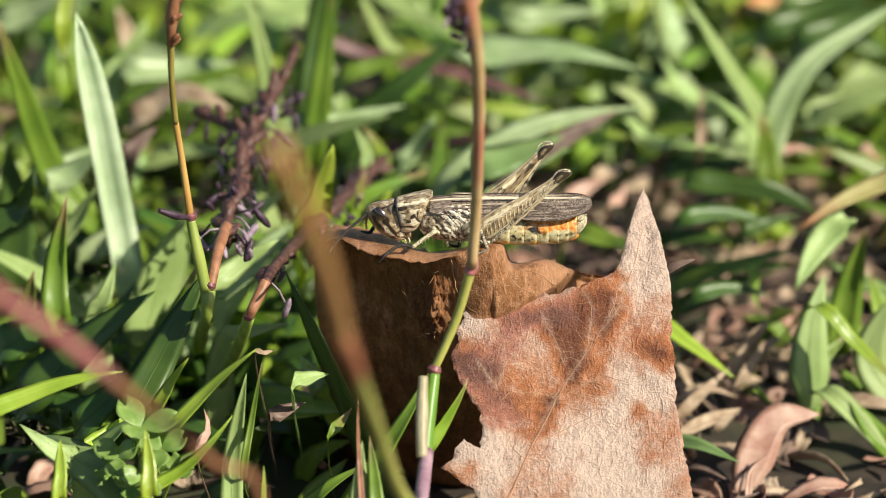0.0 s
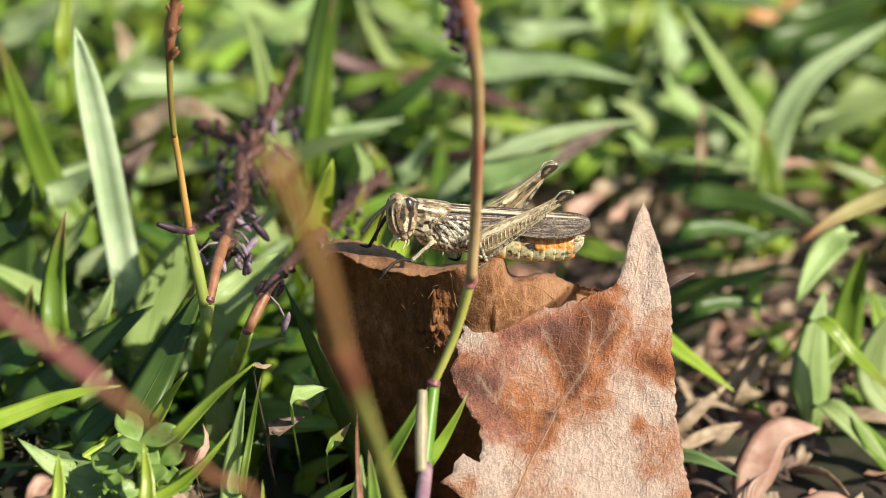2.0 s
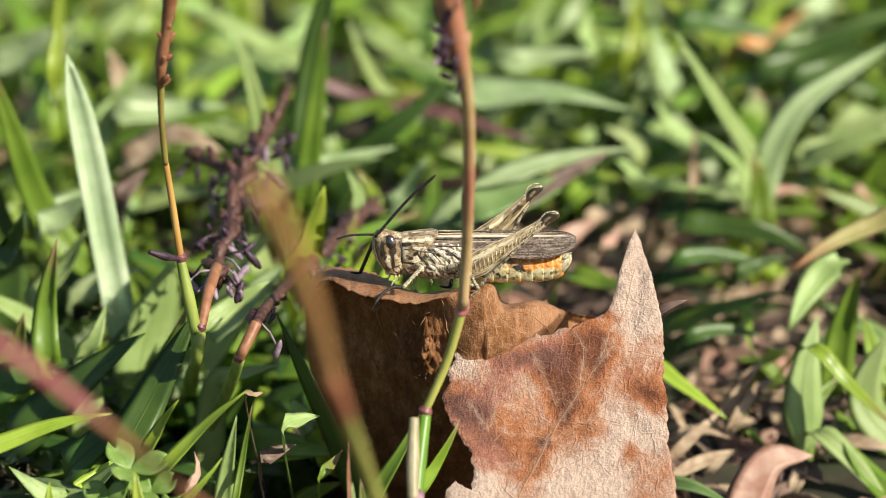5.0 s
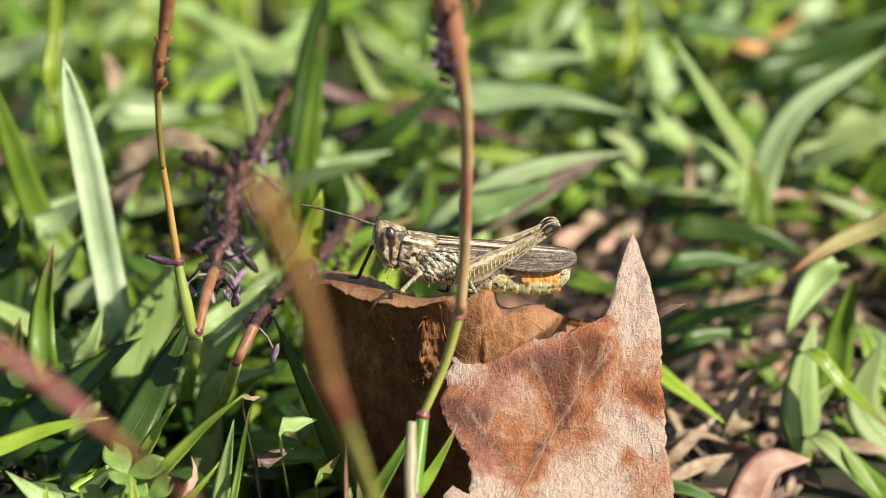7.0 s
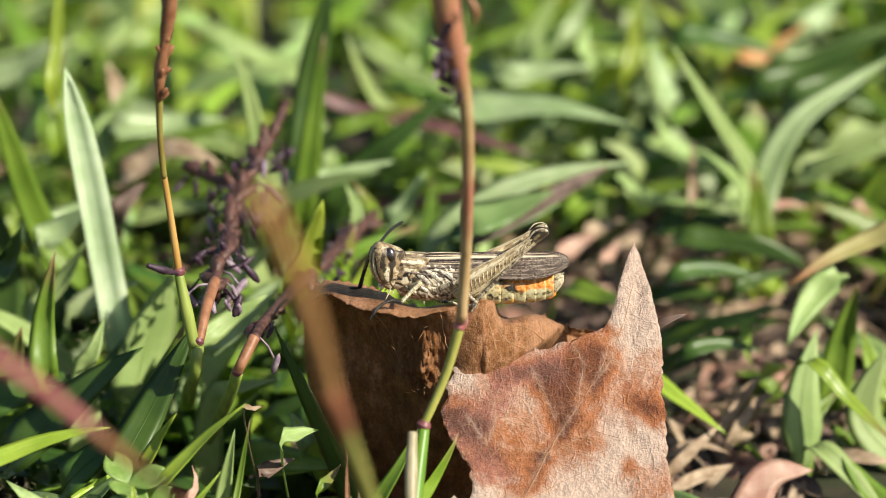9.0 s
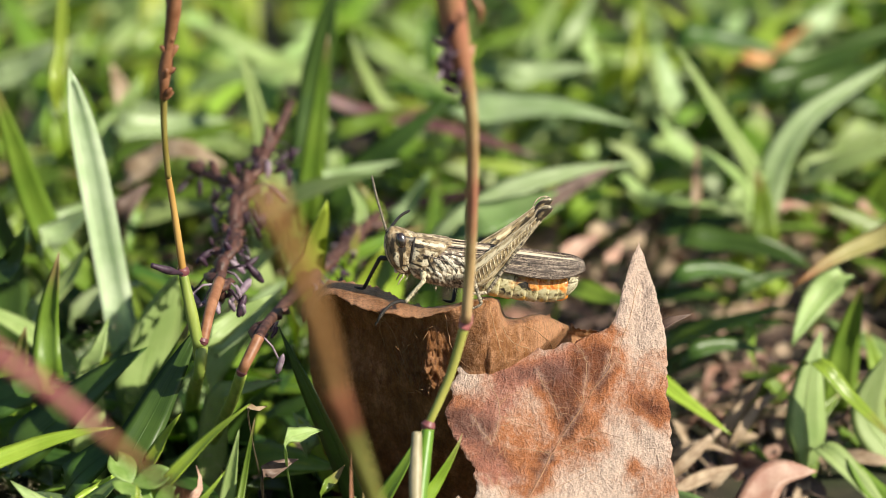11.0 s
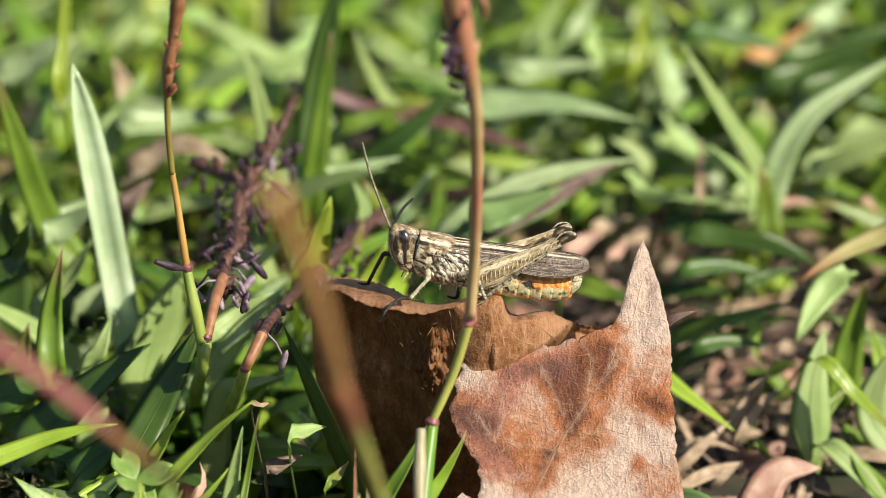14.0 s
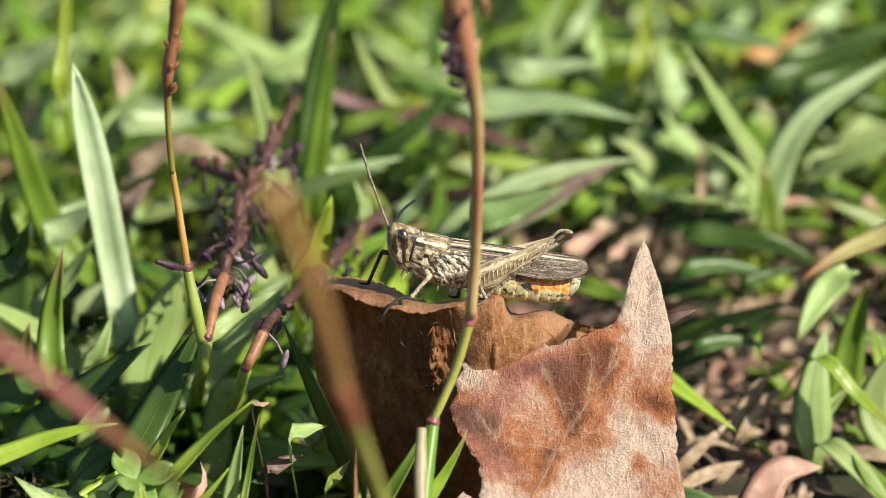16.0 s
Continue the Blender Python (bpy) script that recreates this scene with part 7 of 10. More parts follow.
RIDGE = shell_mat("pale_ridge", (0.82, 0.70, 0.49), (0.34, 0.25, 0.15), 1900, (1, 1, 1), 0.42, 0.38, 0.12)
HEAD_MARKED = marked_mat("marked_head", (0.38, 0.27, 0.145), (0.13, 0.085, 0.045), (0.84, 0.74, 0.53), (0.018, 0.013, 0.010), 2100)
SADDLE_MARKED = marked_mat("marked_saddle", (0.46, 0.345, 0.20), (0.13, 0.09, 0.05), (0.86, 0.76, 0.56), (0.018, 0.013, 0.010), 1900, (0.75, 0.8, 1))
FLANK_MARKED = marked_mat("marked_flank", (0.40, 0.31, 0.20), (0.075, 0.052, 0.034), (0.88, 0.79, 0.62), (0.012, 0.009, 0.008), 2300)
THIGH_MARKED = marked_mat("marked_thigh", (0.50, 0.375, 0.20), (0.17, 0.115, 0.06), (0.86, 0.74, 0.50), (0.022, 0.015, 0.010), 1700, (0.35, 1, 1))
EYE = eye_mat()
ANTENNA = shell_mat("antenna_pale", (0.34, 0.28, 0.19), (0.10, 0.08, 0.06), 2500, (1, 1, 1), 0.46, 0.42, 0.08)
ANTENNA_DARK = shell_mat("antenna_dark", (0.035, 0.026, 0.02), (0.014, 0.011, 0.009), 2500, (1, 1, 1), 0.48, 0.4, 0.08)
WING = wing_mat()
RING = abdomen_mat()


def loft(bm, rings, sides=28, square=2.3):
    """Closed body from rings of (centre, half width, half height, axis): axis 'x' or 'z'."""
    made = []
    for c, a, h, axis in rings:
        ring = []
        for j in range(sides):
            t = 2 * math.pi * j / sides
            ct, st = math.cos(t), math.sin(t)
            p = a * math.copysign(abs(ct) ** (2 / square), ct)
            q = h * math.copysign(abs(st) ** (2 / square), st)
            ring.append(bm.verts.new((c[0], c[1] + p, c[2] + q) if axis == "x" else (c[0] + q, c[1] + p, c[2])))
        made.append(ring)
    for ra, rb in zip(made, made[1:]):
        for j in range(sides):
            bm.faces.new((ra[j], ra[(j + 1) % sides], rb[(j + 1) % sides], rb[j]))
    bm.faces.new(made[0][::-1])
    bm.faces.new(made[-1])
    bmesh.ops.recalc_face_normals(bm, faces=bm.faces)


def smooth_rows(rows, n):
    """Evenly resampled rows of numbers, smoothly joined."""
    out = []
    for i in range(n):
        f = i / (n - 1) * (len(rows) - 1)
        k = min(int(f), len(rows) - 2)
        t = f - k
        a, b_, c, d = rows[max(k - 1, 0)], rows[k], rows[k + 1], rows[min(k + 2, len(rows) - 1)]
        out.append([0.5 * (2 * q + (r - p) * t + (2 * p - 5 * q + 4 * r - s) * t * t + (3 * q - p - 3 * r + s) * t ** 3) for p, q, r, s in zip(a, b_, c, d)])
    return out


hopper = tagged(root("grasshopper", (1.0, 0.8, 28.0)), "mottled grey-brown grasshopper with an orange abdomen, perched on a dry leaf", "grasshopper")


def build_trunk():
    """Thorax, saddle, forewings and the ringed abdomen; returns the saddle."""
    rows = smooth_rows([(-3.4, -0.1, 1.0, 1.1), (-2.8, -0.2, 1.3, 1.5), (-1.2, -0.35, 1.45, 1.75), (0.8, -0.35, 1.45, 1.75), (2.4, -0.35, 1.36, 1.55), (3.4, -0.4, 1.2, 1.3)], 60)
    bm = bmesh.new()
    loft(bm, [((x, 0, z), w, h, "x") for x, z, w, h in rows], 72, 2.5)

    def pleura(co):
        x, z = co.x, co.z
        u = (x + z * 0.95 + 0.55 * noise.noise(co * 1.5) + 0.2 * noise.noise(co * 4.0)) / 0.66
        band = abs(u - math.floor(u) - 0.5) * 2
        inside = 1.0 if x > -1.4 and z > -1.5 else 0.55 + 0.6 * noise.noise(co * 2.6)
        return min(1.0, max(0.0, 1.35 - band * 1.5 + 0.5 * noise.noise(co * 3.3))) * inside, max(0.0, min(1.0, band * 3.2 - 2.1)) * 0.9
    mark(bm, pleura)
    for v in bm.verts:
        out = Vector((0, v.co.y, v.co.z + 0.35)).normalized()
        v.co += out * (0.05 * noise.noise(v.co * 2.2) + 0.07 * v[bm.verts.layers.float["pale"]])
    part("thorax", bm, FLANK_MARKED, hopper, "thorax with oblique cream plates and black seams")
    # oblique pale plates on both flanks
    for side in (-1, 1):
        for x0, z0, x1, z1, r, m in ((-1.75, 0.75, -0.35, -0.55, 0.30, SHELL_PALE), (-0.95, 0.95, 0.45, -0.25, 0.26, SHELL_PALE), (-1.5, -0.55, -0.75, -1.05, 0.24, SHELL_PALE), (-0.6, -0.6, 0.5, -1.2, 0.26, SHELL), (0.2, 0.9, 1.5, 0.0, 0.25, SHELL_PALE), (-2.5, -0.75, -1.7, -1.25, 0.20, SHELL)):
            bm = bmesh.new()
            y = 1.42 * side
            tube(bm, curve_points([(x0, y * 0.98, z0), ((x0 + x1) / 2 + 0.12, y * 1.06, (z0 + z1) / 2 + 0.05), (x1, y * 1.0, z1)], 9), [r * 0.30, r * 0.8, r * 0.72, r * 0.9, r * 0.25], 9)
            for vert in bm.verts:
                vert.co.y = y * 1.02 + (vert.co.y - y * 1.02) * 0.42
                vert.co += Vector((0.05, 0, 0.07)) * noise.noise(vert.co * 3.1)
            part("thorax_plate", bm, m, hopper)
        for x0, z0, x1, z1 in ((-1.35, 1.0, 0.15, -0.75), (-0.55, 1.05, 0.95, -0.7), (0.3, 0.95, 1.7, -0.4), (-2.1, 0.35, -0.7, -1.2), (-2.7, -0.45, -1.4, -1.3)):
            bm = bmesh.new()
            tube(bm, curve_points([(x0, 1.43 * side, z0), ((x0 + x1) / 2 - 0.06, 1.50 * side, (z0 + z1) / 2), (x1, 1.40 * side, z1)], 9), [0.025, 0.06, 0.05, 0.02], 6)
            part("flank_seam", bm, LEG_DARK, hopper, "black seam between the flank plates")
    # bristles under the thorax
    rng = random.Random(3)
    for k in range(36):
        p = Vector((rng.uniform(-2.4, 2.0), rng.uniform(-1.0, 0.2), -1.95))
        bm = bmesh.new()
        tube(bm, [p, p + Vector((rng.uniform(-0.15, 0.15), -0.12, -rng.uniform(0.25, 0.5)))], [0.022, 0.010], 4)
        part("bristle", bm, RIDGE, hopper)
    # saddle
    rows = smooth_rows([(-3.5, 0.60, 1.16, 1.22), (-3.25, 0.465, 1.32, 1.435), (-2.75, 0.43, 1.44, 1.48), (-2.2, 0.56, 1.50, 1.36), (-1.7, 0.86, 1.50, 1.06), (-1.3, 1.235, 1.46, 0.685), (-0.8, 1.60, 1.28, 0.30), (-0.35, 1.78, 0.7, 0.08)], 64)
    bm = bmesh.new()
    loft(bm, [((x, 0, z), w, h, "x") for x, z, w, h in rows], 84, 3.5)

    def shield(co):
        x, y, z = co.x, abs(co.y), co.z
        wob = 0.10 * noise.noise(co * 2.1)
        z = z + wob
        if y < 0.72:
            return (0.26 if y > 0.16 else 0.5), 0.6 * streak(x, y, (-3.2, 0.62), (-0.7, 0.66), 0.10)
        pale = max(streak(x, z, (-3.6, 1.62), (-0.9, 1.70), 0.08), streak(x, z, (-3.4, -0.60), (-2.4, -0.78), 0.26), 0.9 * streak(x, z, (-3.6, 0.95), (-3.1, 0.72), 0.22), 0.8 * streak(x, z, (-2.3, 1.02), (-1.5, 1.05), 0.14), 0.95 * spot(x, z, -2.25, 0.05, 0.34, 0.26), 0.75 * spot(x, z, -3.45, 0.2, 0.25, 0.35))
        dark = max(streak(x, z, (-3.5, 1.36), (-2.7, 1.36), 0.13), 0.6 * streak(x, z, (-2.7, 1.36), (-1.5, 1.42), 0.05), streak(x, z, (-3.1, 0.32), (-2.65, 0.18), 0.15), streak(x, z, (-2.65, 0.55), (-1.95, 0.50), 0.08), 0.9 * streak(x, z, (-3.6, -0.30), (-2.5, -0.30), 0.07), streak(x, z, (-2.0, 0.3), (-1.8, 0.0), 0.10), streak(x, z, (-2.2, 0.75), (-1.55, 0.72), 0.05), 0.6 * streak(x, z, (-3.2, 1.0), (-2.5, 0.92), 0.07))
        return min(1.0, 0.85 * pale + 0.22), min(1.0, 0.95 * dark + 0.06)
    mark(bm, shield)
    for v in bm.verts:
        if v.co.z > 1.5 and abs(v.co.y) < 0.2:
            v.co.z += 0.07
    saddle = part("pronotum", bm, SADDLE_MARKED, hopper, "cream, brown and black mottled neck shield")
    for y in (-0.98, -0.06, 0.98):
        bm = bmesh.new()
        k = 0.14 if abs(y) > 0.5 else 0.0
        tube(bm, curve_points([(-3.4, y * 0.86, 1.79 - k), (-2.7, y * (0.84 if k else 1), 1.89 - k), (-1.8, y * 0.97, 1.93 - k), (-1.1, y * 0.95, 1.90 - k)], 16), [0.05, 0.08, 0.08, 0.05], 7)
        part("keel", bm, RIDGE, saddle, "pale keel")
    bm = bmesh.new()
    line = []
    for k in range(41):
        a = math.pi * (-0.42 + 1.84 * k / 40)
        ca, sa = math.cos(a), math.sin(a)
        line.append(Vector((-3.50, -1.19 * math.copysign(abs(ca) ** 0.58, ca), 0.60 + 1.24 * math.copysign(abs(sa) ** 0.58, sa))))
    tube(bm, line, [0.08, 0.12, 0.06, 0.12, 0.08], 6)
    part("collar", bm, LEG_DARK, saddle, "black front rim")
    # forewings
    for side in (-1, 1):
        edge = smooth_rows([(-2.6, 1.62, 0.8), (-0.8, 1.84, 0.5), (1.0, 1.93, 0.28), (3.6, 1.98, 0.20), (6.4, 2.02, 0.0), (8.4, 2.02, 0.06), (9.6, 1.99, 0.30), (10.4, 1.86, 0.62), (10.95, 1.58, 0.98), (11.12, 1.36, 1.20)], 60)
        bm = bmesh.new()
        uv = bm.loops.layers.uv.verify()
        nv = 16
        grids = []
        for off in (0.0, 0.07):
            grid = []
            for i, (x, top, low) in enumerate(edge):
                row = []
                for j in range(nv + 1):
                    v = j / nv
                    rib = 0.035 * math.sin(v * 34 + 2.5 * math.sin(i * 0.05)) + 0.012 * noise.noise(Vector((i * 0.9, v * 14, 3)))
                    y = 0.12 + 1.45 * v ** 0.62 * (1 - 0.35 * max(0, (i - 30) / 30)) - off + rib
                    row.append(bm.verts.new((x, side * y - 0.02 * side, top + (low - top) * v - off * 0.4)))
                grid.append(row)
            grids.append(grid)
        for g, grid in enumerate(grids):
            for i in range(59):
                for j in range(nv):
                    f = bm.faces.new((grid[i][j], grid[i + 1][j], grid[i + 1][j + 1], grid[i][j + 1]))
                    for lp, c in zip(f.loops, ((i, j), (i + 1, j), (i + 1, j + 1), (i, j + 1))):
                        lp[uv].uv = (c[0] / 59, c[1] / nv)
        a, b_ = grids
        for i in range(59):
            bm.faces.new((a[i][0], a[i + 1][0], b_[i + 1][0], b_[i][0]))
            bm.faces.new((a[i][nv], a[i + 1][nv], b_[i + 1][nv], b_[i][nv]))
        for j in range(nv):
            bm.faces.new((a[59][j], a[59][j + 1], b_[59][j + 1], b_[59][j]))
            bm.faces.new((a[0][j], a[0][j + 1], b_[0][j + 1], b_[0][j]))
        bmesh.ops.recalc_face_normals(bm, faces=bm.faces)
        wing = part("forewing", bm, WING, hopper, "folded grey-brown wing with dark flecks")
        for z0, z1, r, m in ((1.86, 1.94, 0.06, RIDGE), (1.52, 1.78, 0.045, LEG_DARK), (1.3, 1.50, 0.045, RIDGE), (0.98, 1.2, 0.04, LEG_DARK), (0.7, 0.95, 0.04, RIDGE)):
            bm = bmesh.new()
            y0 = side * (0.12 + 1.45 * max(0.02, (1.95 - z0) / 1.7) ** 0.62 + 0.03)
            y1 = side * (0.12 + 1.45 * max(0.02, (2.0 - z1) / 1.7) ** 0.62 * 0.78 + 0.03)
            tube(bm, curve_points([(-0.7, y0, z0), (4.2, (y0 * 0.6 + y1 * 0.4), z0 * 0.55 + z1 * 0.42), (9.4, y1, z1)], 18), [r, r, r * 0.6, r * 0.3], 6)
            part("wing_vein", bm, m, wing)
    # abdomen
    rows = [(1.6, -0.95, 1.25, 1.25), (2.9, -1.08, 1.3, 1.34), (4.1, -1.16, 1.28, 1.36), (5.3, -1.20, 1.22, 1.34), (6.4, -1.22, 1.15, 1.32), (7.4, -1.22, 1.08, 1.29), (8.3, -1.20, 1.0, 1.24), (9.1, -1.12, 0.9, 1.14), (9.8, -0.98, 0.72, 0.95)]
    for a, b_ in zip(rows, rows[1:]):
        bm = bmesh.new()
        n = 7
        rings = []
        for k in range(n + 1):
            t = k / n
            x, z, w, h = [p + (q - p) * t for p, q in zip(a, b_)]
            flare = 0.955 + 0.06 * math.sin(t * 2.2) if t < 0.9 else 0.97
            rings.append(((x + 0.10 * t, 0, z), w * flare, h * flare, "x"))
        loft(bm, rings, 26, 2.2)
        part("abdomen_ring", bm, RING, hopper)
    bm = bmesh.new()
    loft(bm, [((9.8, 0, -0.95), 0.66, 0.86, "x"), ((10.2, 0, -0.80), 0.55, 0.74, "x"), ((10.55, 0, -0.55), 0.42, 0.52, "x"), ((10.75, 0, -0.42), 0.2, 0.3, "x")], 20, 2.2)
    part("tail_plate", bm, LEG_PALE, hopper, "cream tail end")
    bm = bmesh.new()
    loft(bm, [((9.0, 0, -1.88), 0.5, 0.34, "x"), ((9.6, 0, -1.80), 0.48, 0.40, "x"), ((10.1, 0, -1.58), 0.3, 0.3, "x")], 16, 2.2)
    part("tail_plate", bm, ORANGE, hopper, "orange underside of the tail")
    for side in (-1, 1):
        bm = bmesh.new()
        tube(bm, [Vector((9.9, 0.4 * side, -0.4)), Vector((10.3, 0.45 * side, -0.2)), Vector((10.8, 0.4 * side, -0.05))], [0.13, 0.12, 0.03], 7)
        part("cercus", bm, LEG_PALE, hopper)
    return saddle


ORANGE = plain_organic("orange_cuticle", (0.72, 0.17, 0.015), (0.92, 0.36, 0.05), 1200, 0.33)


def build_head():
    rows = smooth_rows([(2.06, -2.12, -1.80, 0.22), (1.90, -2.34, -1.42, 0.50), (1.68, -2.52, -0.98, 0.74), (1.42, -2.66, -0.55, 0.92), (1.16, -2.74, -0.08, 1.04), (0.80, -2.78, 0.16, 1.12), (0.30, -2.78, 0.20, 1.18), (-0.3, -2.72, 0.06, 1.19), (-0.9, -2.56, -0.18, 1.10), (-1.45, -2.30, -0.42, 0.94), (-1.9, -1.98, -0.64, 0.72), (-2.2, -1.62, -0.86, 0.46), (-2.34, -1.42, -1.05, 0.22)], 64)
    bm = bmesh.new()
    loft(bm, [(((xf + xr) / 2, 0, z), w, (xr - xf) / 2, "z") for z, xf, xr, w in rows], 80, 2.5)

    def side_y(x, z):
        """Half width of the head at a place of its side view."""
        for (za, fa, ra, wa), (zb, fb, rb, wb) in zip(rows, rows[1:]):
            if za >= z >= zb:
                t = (za - z) / max(1e-6, za - zb)
                f, r, w = fa + (fb - fa) * t, ra + (rb - ra) * t, wa + (wb - wa) * t
                q = min(0.99, abs((x - (f + r) / 2) / ((r - f) / 2)))
                return w * (1 - q ** 2.5) ** 0.4
        return 0.2

    def face(co):
        x, y, z = co.x + 0.06 * noise.noise(co * 2.7), abs(co.y), co.z + 0.06 * noise.noise(co * 2.7 + Vector((5, 0, 0)))
        if x < -2.3 and y < 0.8 and z < 1.5:
            return max(0.8 * streak(y, z, (0.32, 1.3), (0.50, -1.2), 0.10), 0.25), max(0.75 * streak(y, z, (0.52, 1.0), (0.66, -1.0), 0.08), 0.8 * streak(y, z, (0.0, 0.9), (0.0, 0.3), 0.12))
        pale = max(streak(x, z, (-2.02, 0.0), (-1.92, -1.0), 0.20), 0.5 * streak(x, z, (-1.85, 1.80), (0.0, 1.16), 0.13), 0.55 * spot(x, z, -0.8, -0.6, 0.5, 0.7), 0.9 * streak(x, z, (-1.35, -1.55), (-0.75, -1.40), 0.2), 0.5 * spot(x, z, -0.25, 0.3, 0.3, 0.5), streak(x, z, (-1.9, -1.6), (-1.5, -1.9), 0.14))
        dark = max(streak(x, z, (-1.55, 0.4), (-1.62, -1.1), 0.13), 0.62 * spot(x, z, -0.5, 0.75, 0.55, 0.40), streak(x, z, (-1.75, 1.63), (-0.1, 0.98), 0.06), 0.9 * streak(x, z, (-1.72, -1.25), (-1.25, -2.1), 0.06), 0.6 * spot(x, z, -2.2, 0.4, 0.28, 0.9), 0.55 * spot(x, z, -1.6, 1.2, 0.7, 0.6), 0.4 * spot(x, z, -2.3, -0.6, 0.4, 0.9), spot(x, z, -1.45, 0.35, 0.35, 0.28))
        return pale, dark
    mark(bm, face)
    for v in bm.verts:
        v.co += v.co.normalized() * 0.03 * noise.noise(v.co * 2.6)
    head = part("head", bm, HEAD_MARKED, hopper, "cream and brown slanting head")

    def seam(name, pts, side, radii, m, label=""):
        bm = bmesh.new()
        tube(bm, curve_points([(x, side * (side_y(x, z) + 0.01), z) for x, z in pts], 16), radii, 7)
        part(name, bm, m, head, label)
    for side in (-1, 1):
        bm = bmesh.new()
        blob(bm, (-1.40, 0.88 * side, 1.04), (0.46, 0.42, 0.68), (0.16 * side, -0.12, 0.22 * side), 0.0, 32)
        part("eye", bm, EYE, head, "glossy dark brown compound eye")
        # Black strip stands in for shade in the gap between head and saddle.
        seam("head_band", [(0.02, 1.05), (0.10, 0.6), (0.04, 0.0), (-0.16, -0.7), (-0.5, -1.5)], side, [0.07, 0.11, 0.10, 0.08], LEG_DARK, "black strip painting the shaded gap behind the cheek")
        seam("suture", [(-1.66, -1.15), (-1.2, -1.12), (-0.5, -1.25)], side, [0.03, 0.04, 0.03], LEG_DARK, "black seam under the cheek")
        seam("suture", [(-1.2, -1.12), (-1.05, -1.5), (-1.1, -1.95)], side, [0.035, 0.035, 0.025], LEG_DARK, "black seam of the jaw")
        seam("suture", [(-2.3, -1.15), (-1.95, -1.25), (-1.62, -1.15)], side, [0.02, 0.03, 0.03], LEG_DARK, "black seam over the lip")
        bm = bmesh.new()
        tube(bm, curve_points([(-2.36, 0.26 * side, 1.80), (-2.72, 0.26 * side, 0.9), (-2.75, 0.34 * side, -0.1), (-2.48, 0.45 * side, -1.1)], 14), [0.04, 0.07, 0.08, 0.04], 7)
        part("face_ridge", bm, RIDGE, head, "pale face ridge")
        bm = bmesh.new()
        tube(bm, curve_points([(-1.5, 0.5 * side, -2.0), (-1.6, 0.62 * side, -2.3), (-1.85, 0.68 * side, -2.5), (-2.1, 0.66 * side, -2.9)], 10), [0.09, 0.075, 0.07, 0.04], 7)
        part("palp", bm, LEG_PALE, head, "pale mouth feeler")
        bm = bmesh.new()
        tube(bm, curve_points([(-1.2, 0.5 * side, -2.1), (-1.25, 0.6 * side, -2.4), (-1.5, 0.6 * side, -2.62)], 8), [0.08, 0.07, 0.03], 7)
        part("palp", bm, LEG_PALE, head, "pale mouth feeler")
        bm = bmesh.new()
        blob(bm, (-2.40, 0.40 * side, 1.30), (0.20, 0.17, 0.22), (0, 0, 0), 0.0, 12)
        part("antenna_socket", bm, RIDGE, head)
    bm = bmesh.new()
    blob(bm, (-1.98, 0, -1.72), (0.24, 0.46, 0.36), (0, 0.5, 0), 0.06, 18)
    part("upper_lip", bm, SHELL_PALE, head, "pale upper lip")
    feelers = []
    for side, m, bend, lab in ((-1, ANTENNA_DARK, 0.3, "dark brown antenna"), (1, ANTENNA, 0.25, "pale brown ringed antenna")):
        bm = bmesh.new()
        line = curve_points([(0, 0, 0), (2.4, 0, bend * 0.55), (5.0, 0, bend * 0.75), (7.6, 0, 0.0)], 34)
        fat = 0.88 if side < 0 else 0.74
        tube(bm, line, [0.17 * fat, 0.16 * fat] + [0.135 * fat, 0.155 * fat] * 9 + [0.14 * fat, 0.09 * fat], 8)
        a = part("antenna", bm, m, head, lab)
        a.location = Vector((-2.48, 0.32 * side, 1.66)) * MM
        feelers.append(a)
    return head, feelers


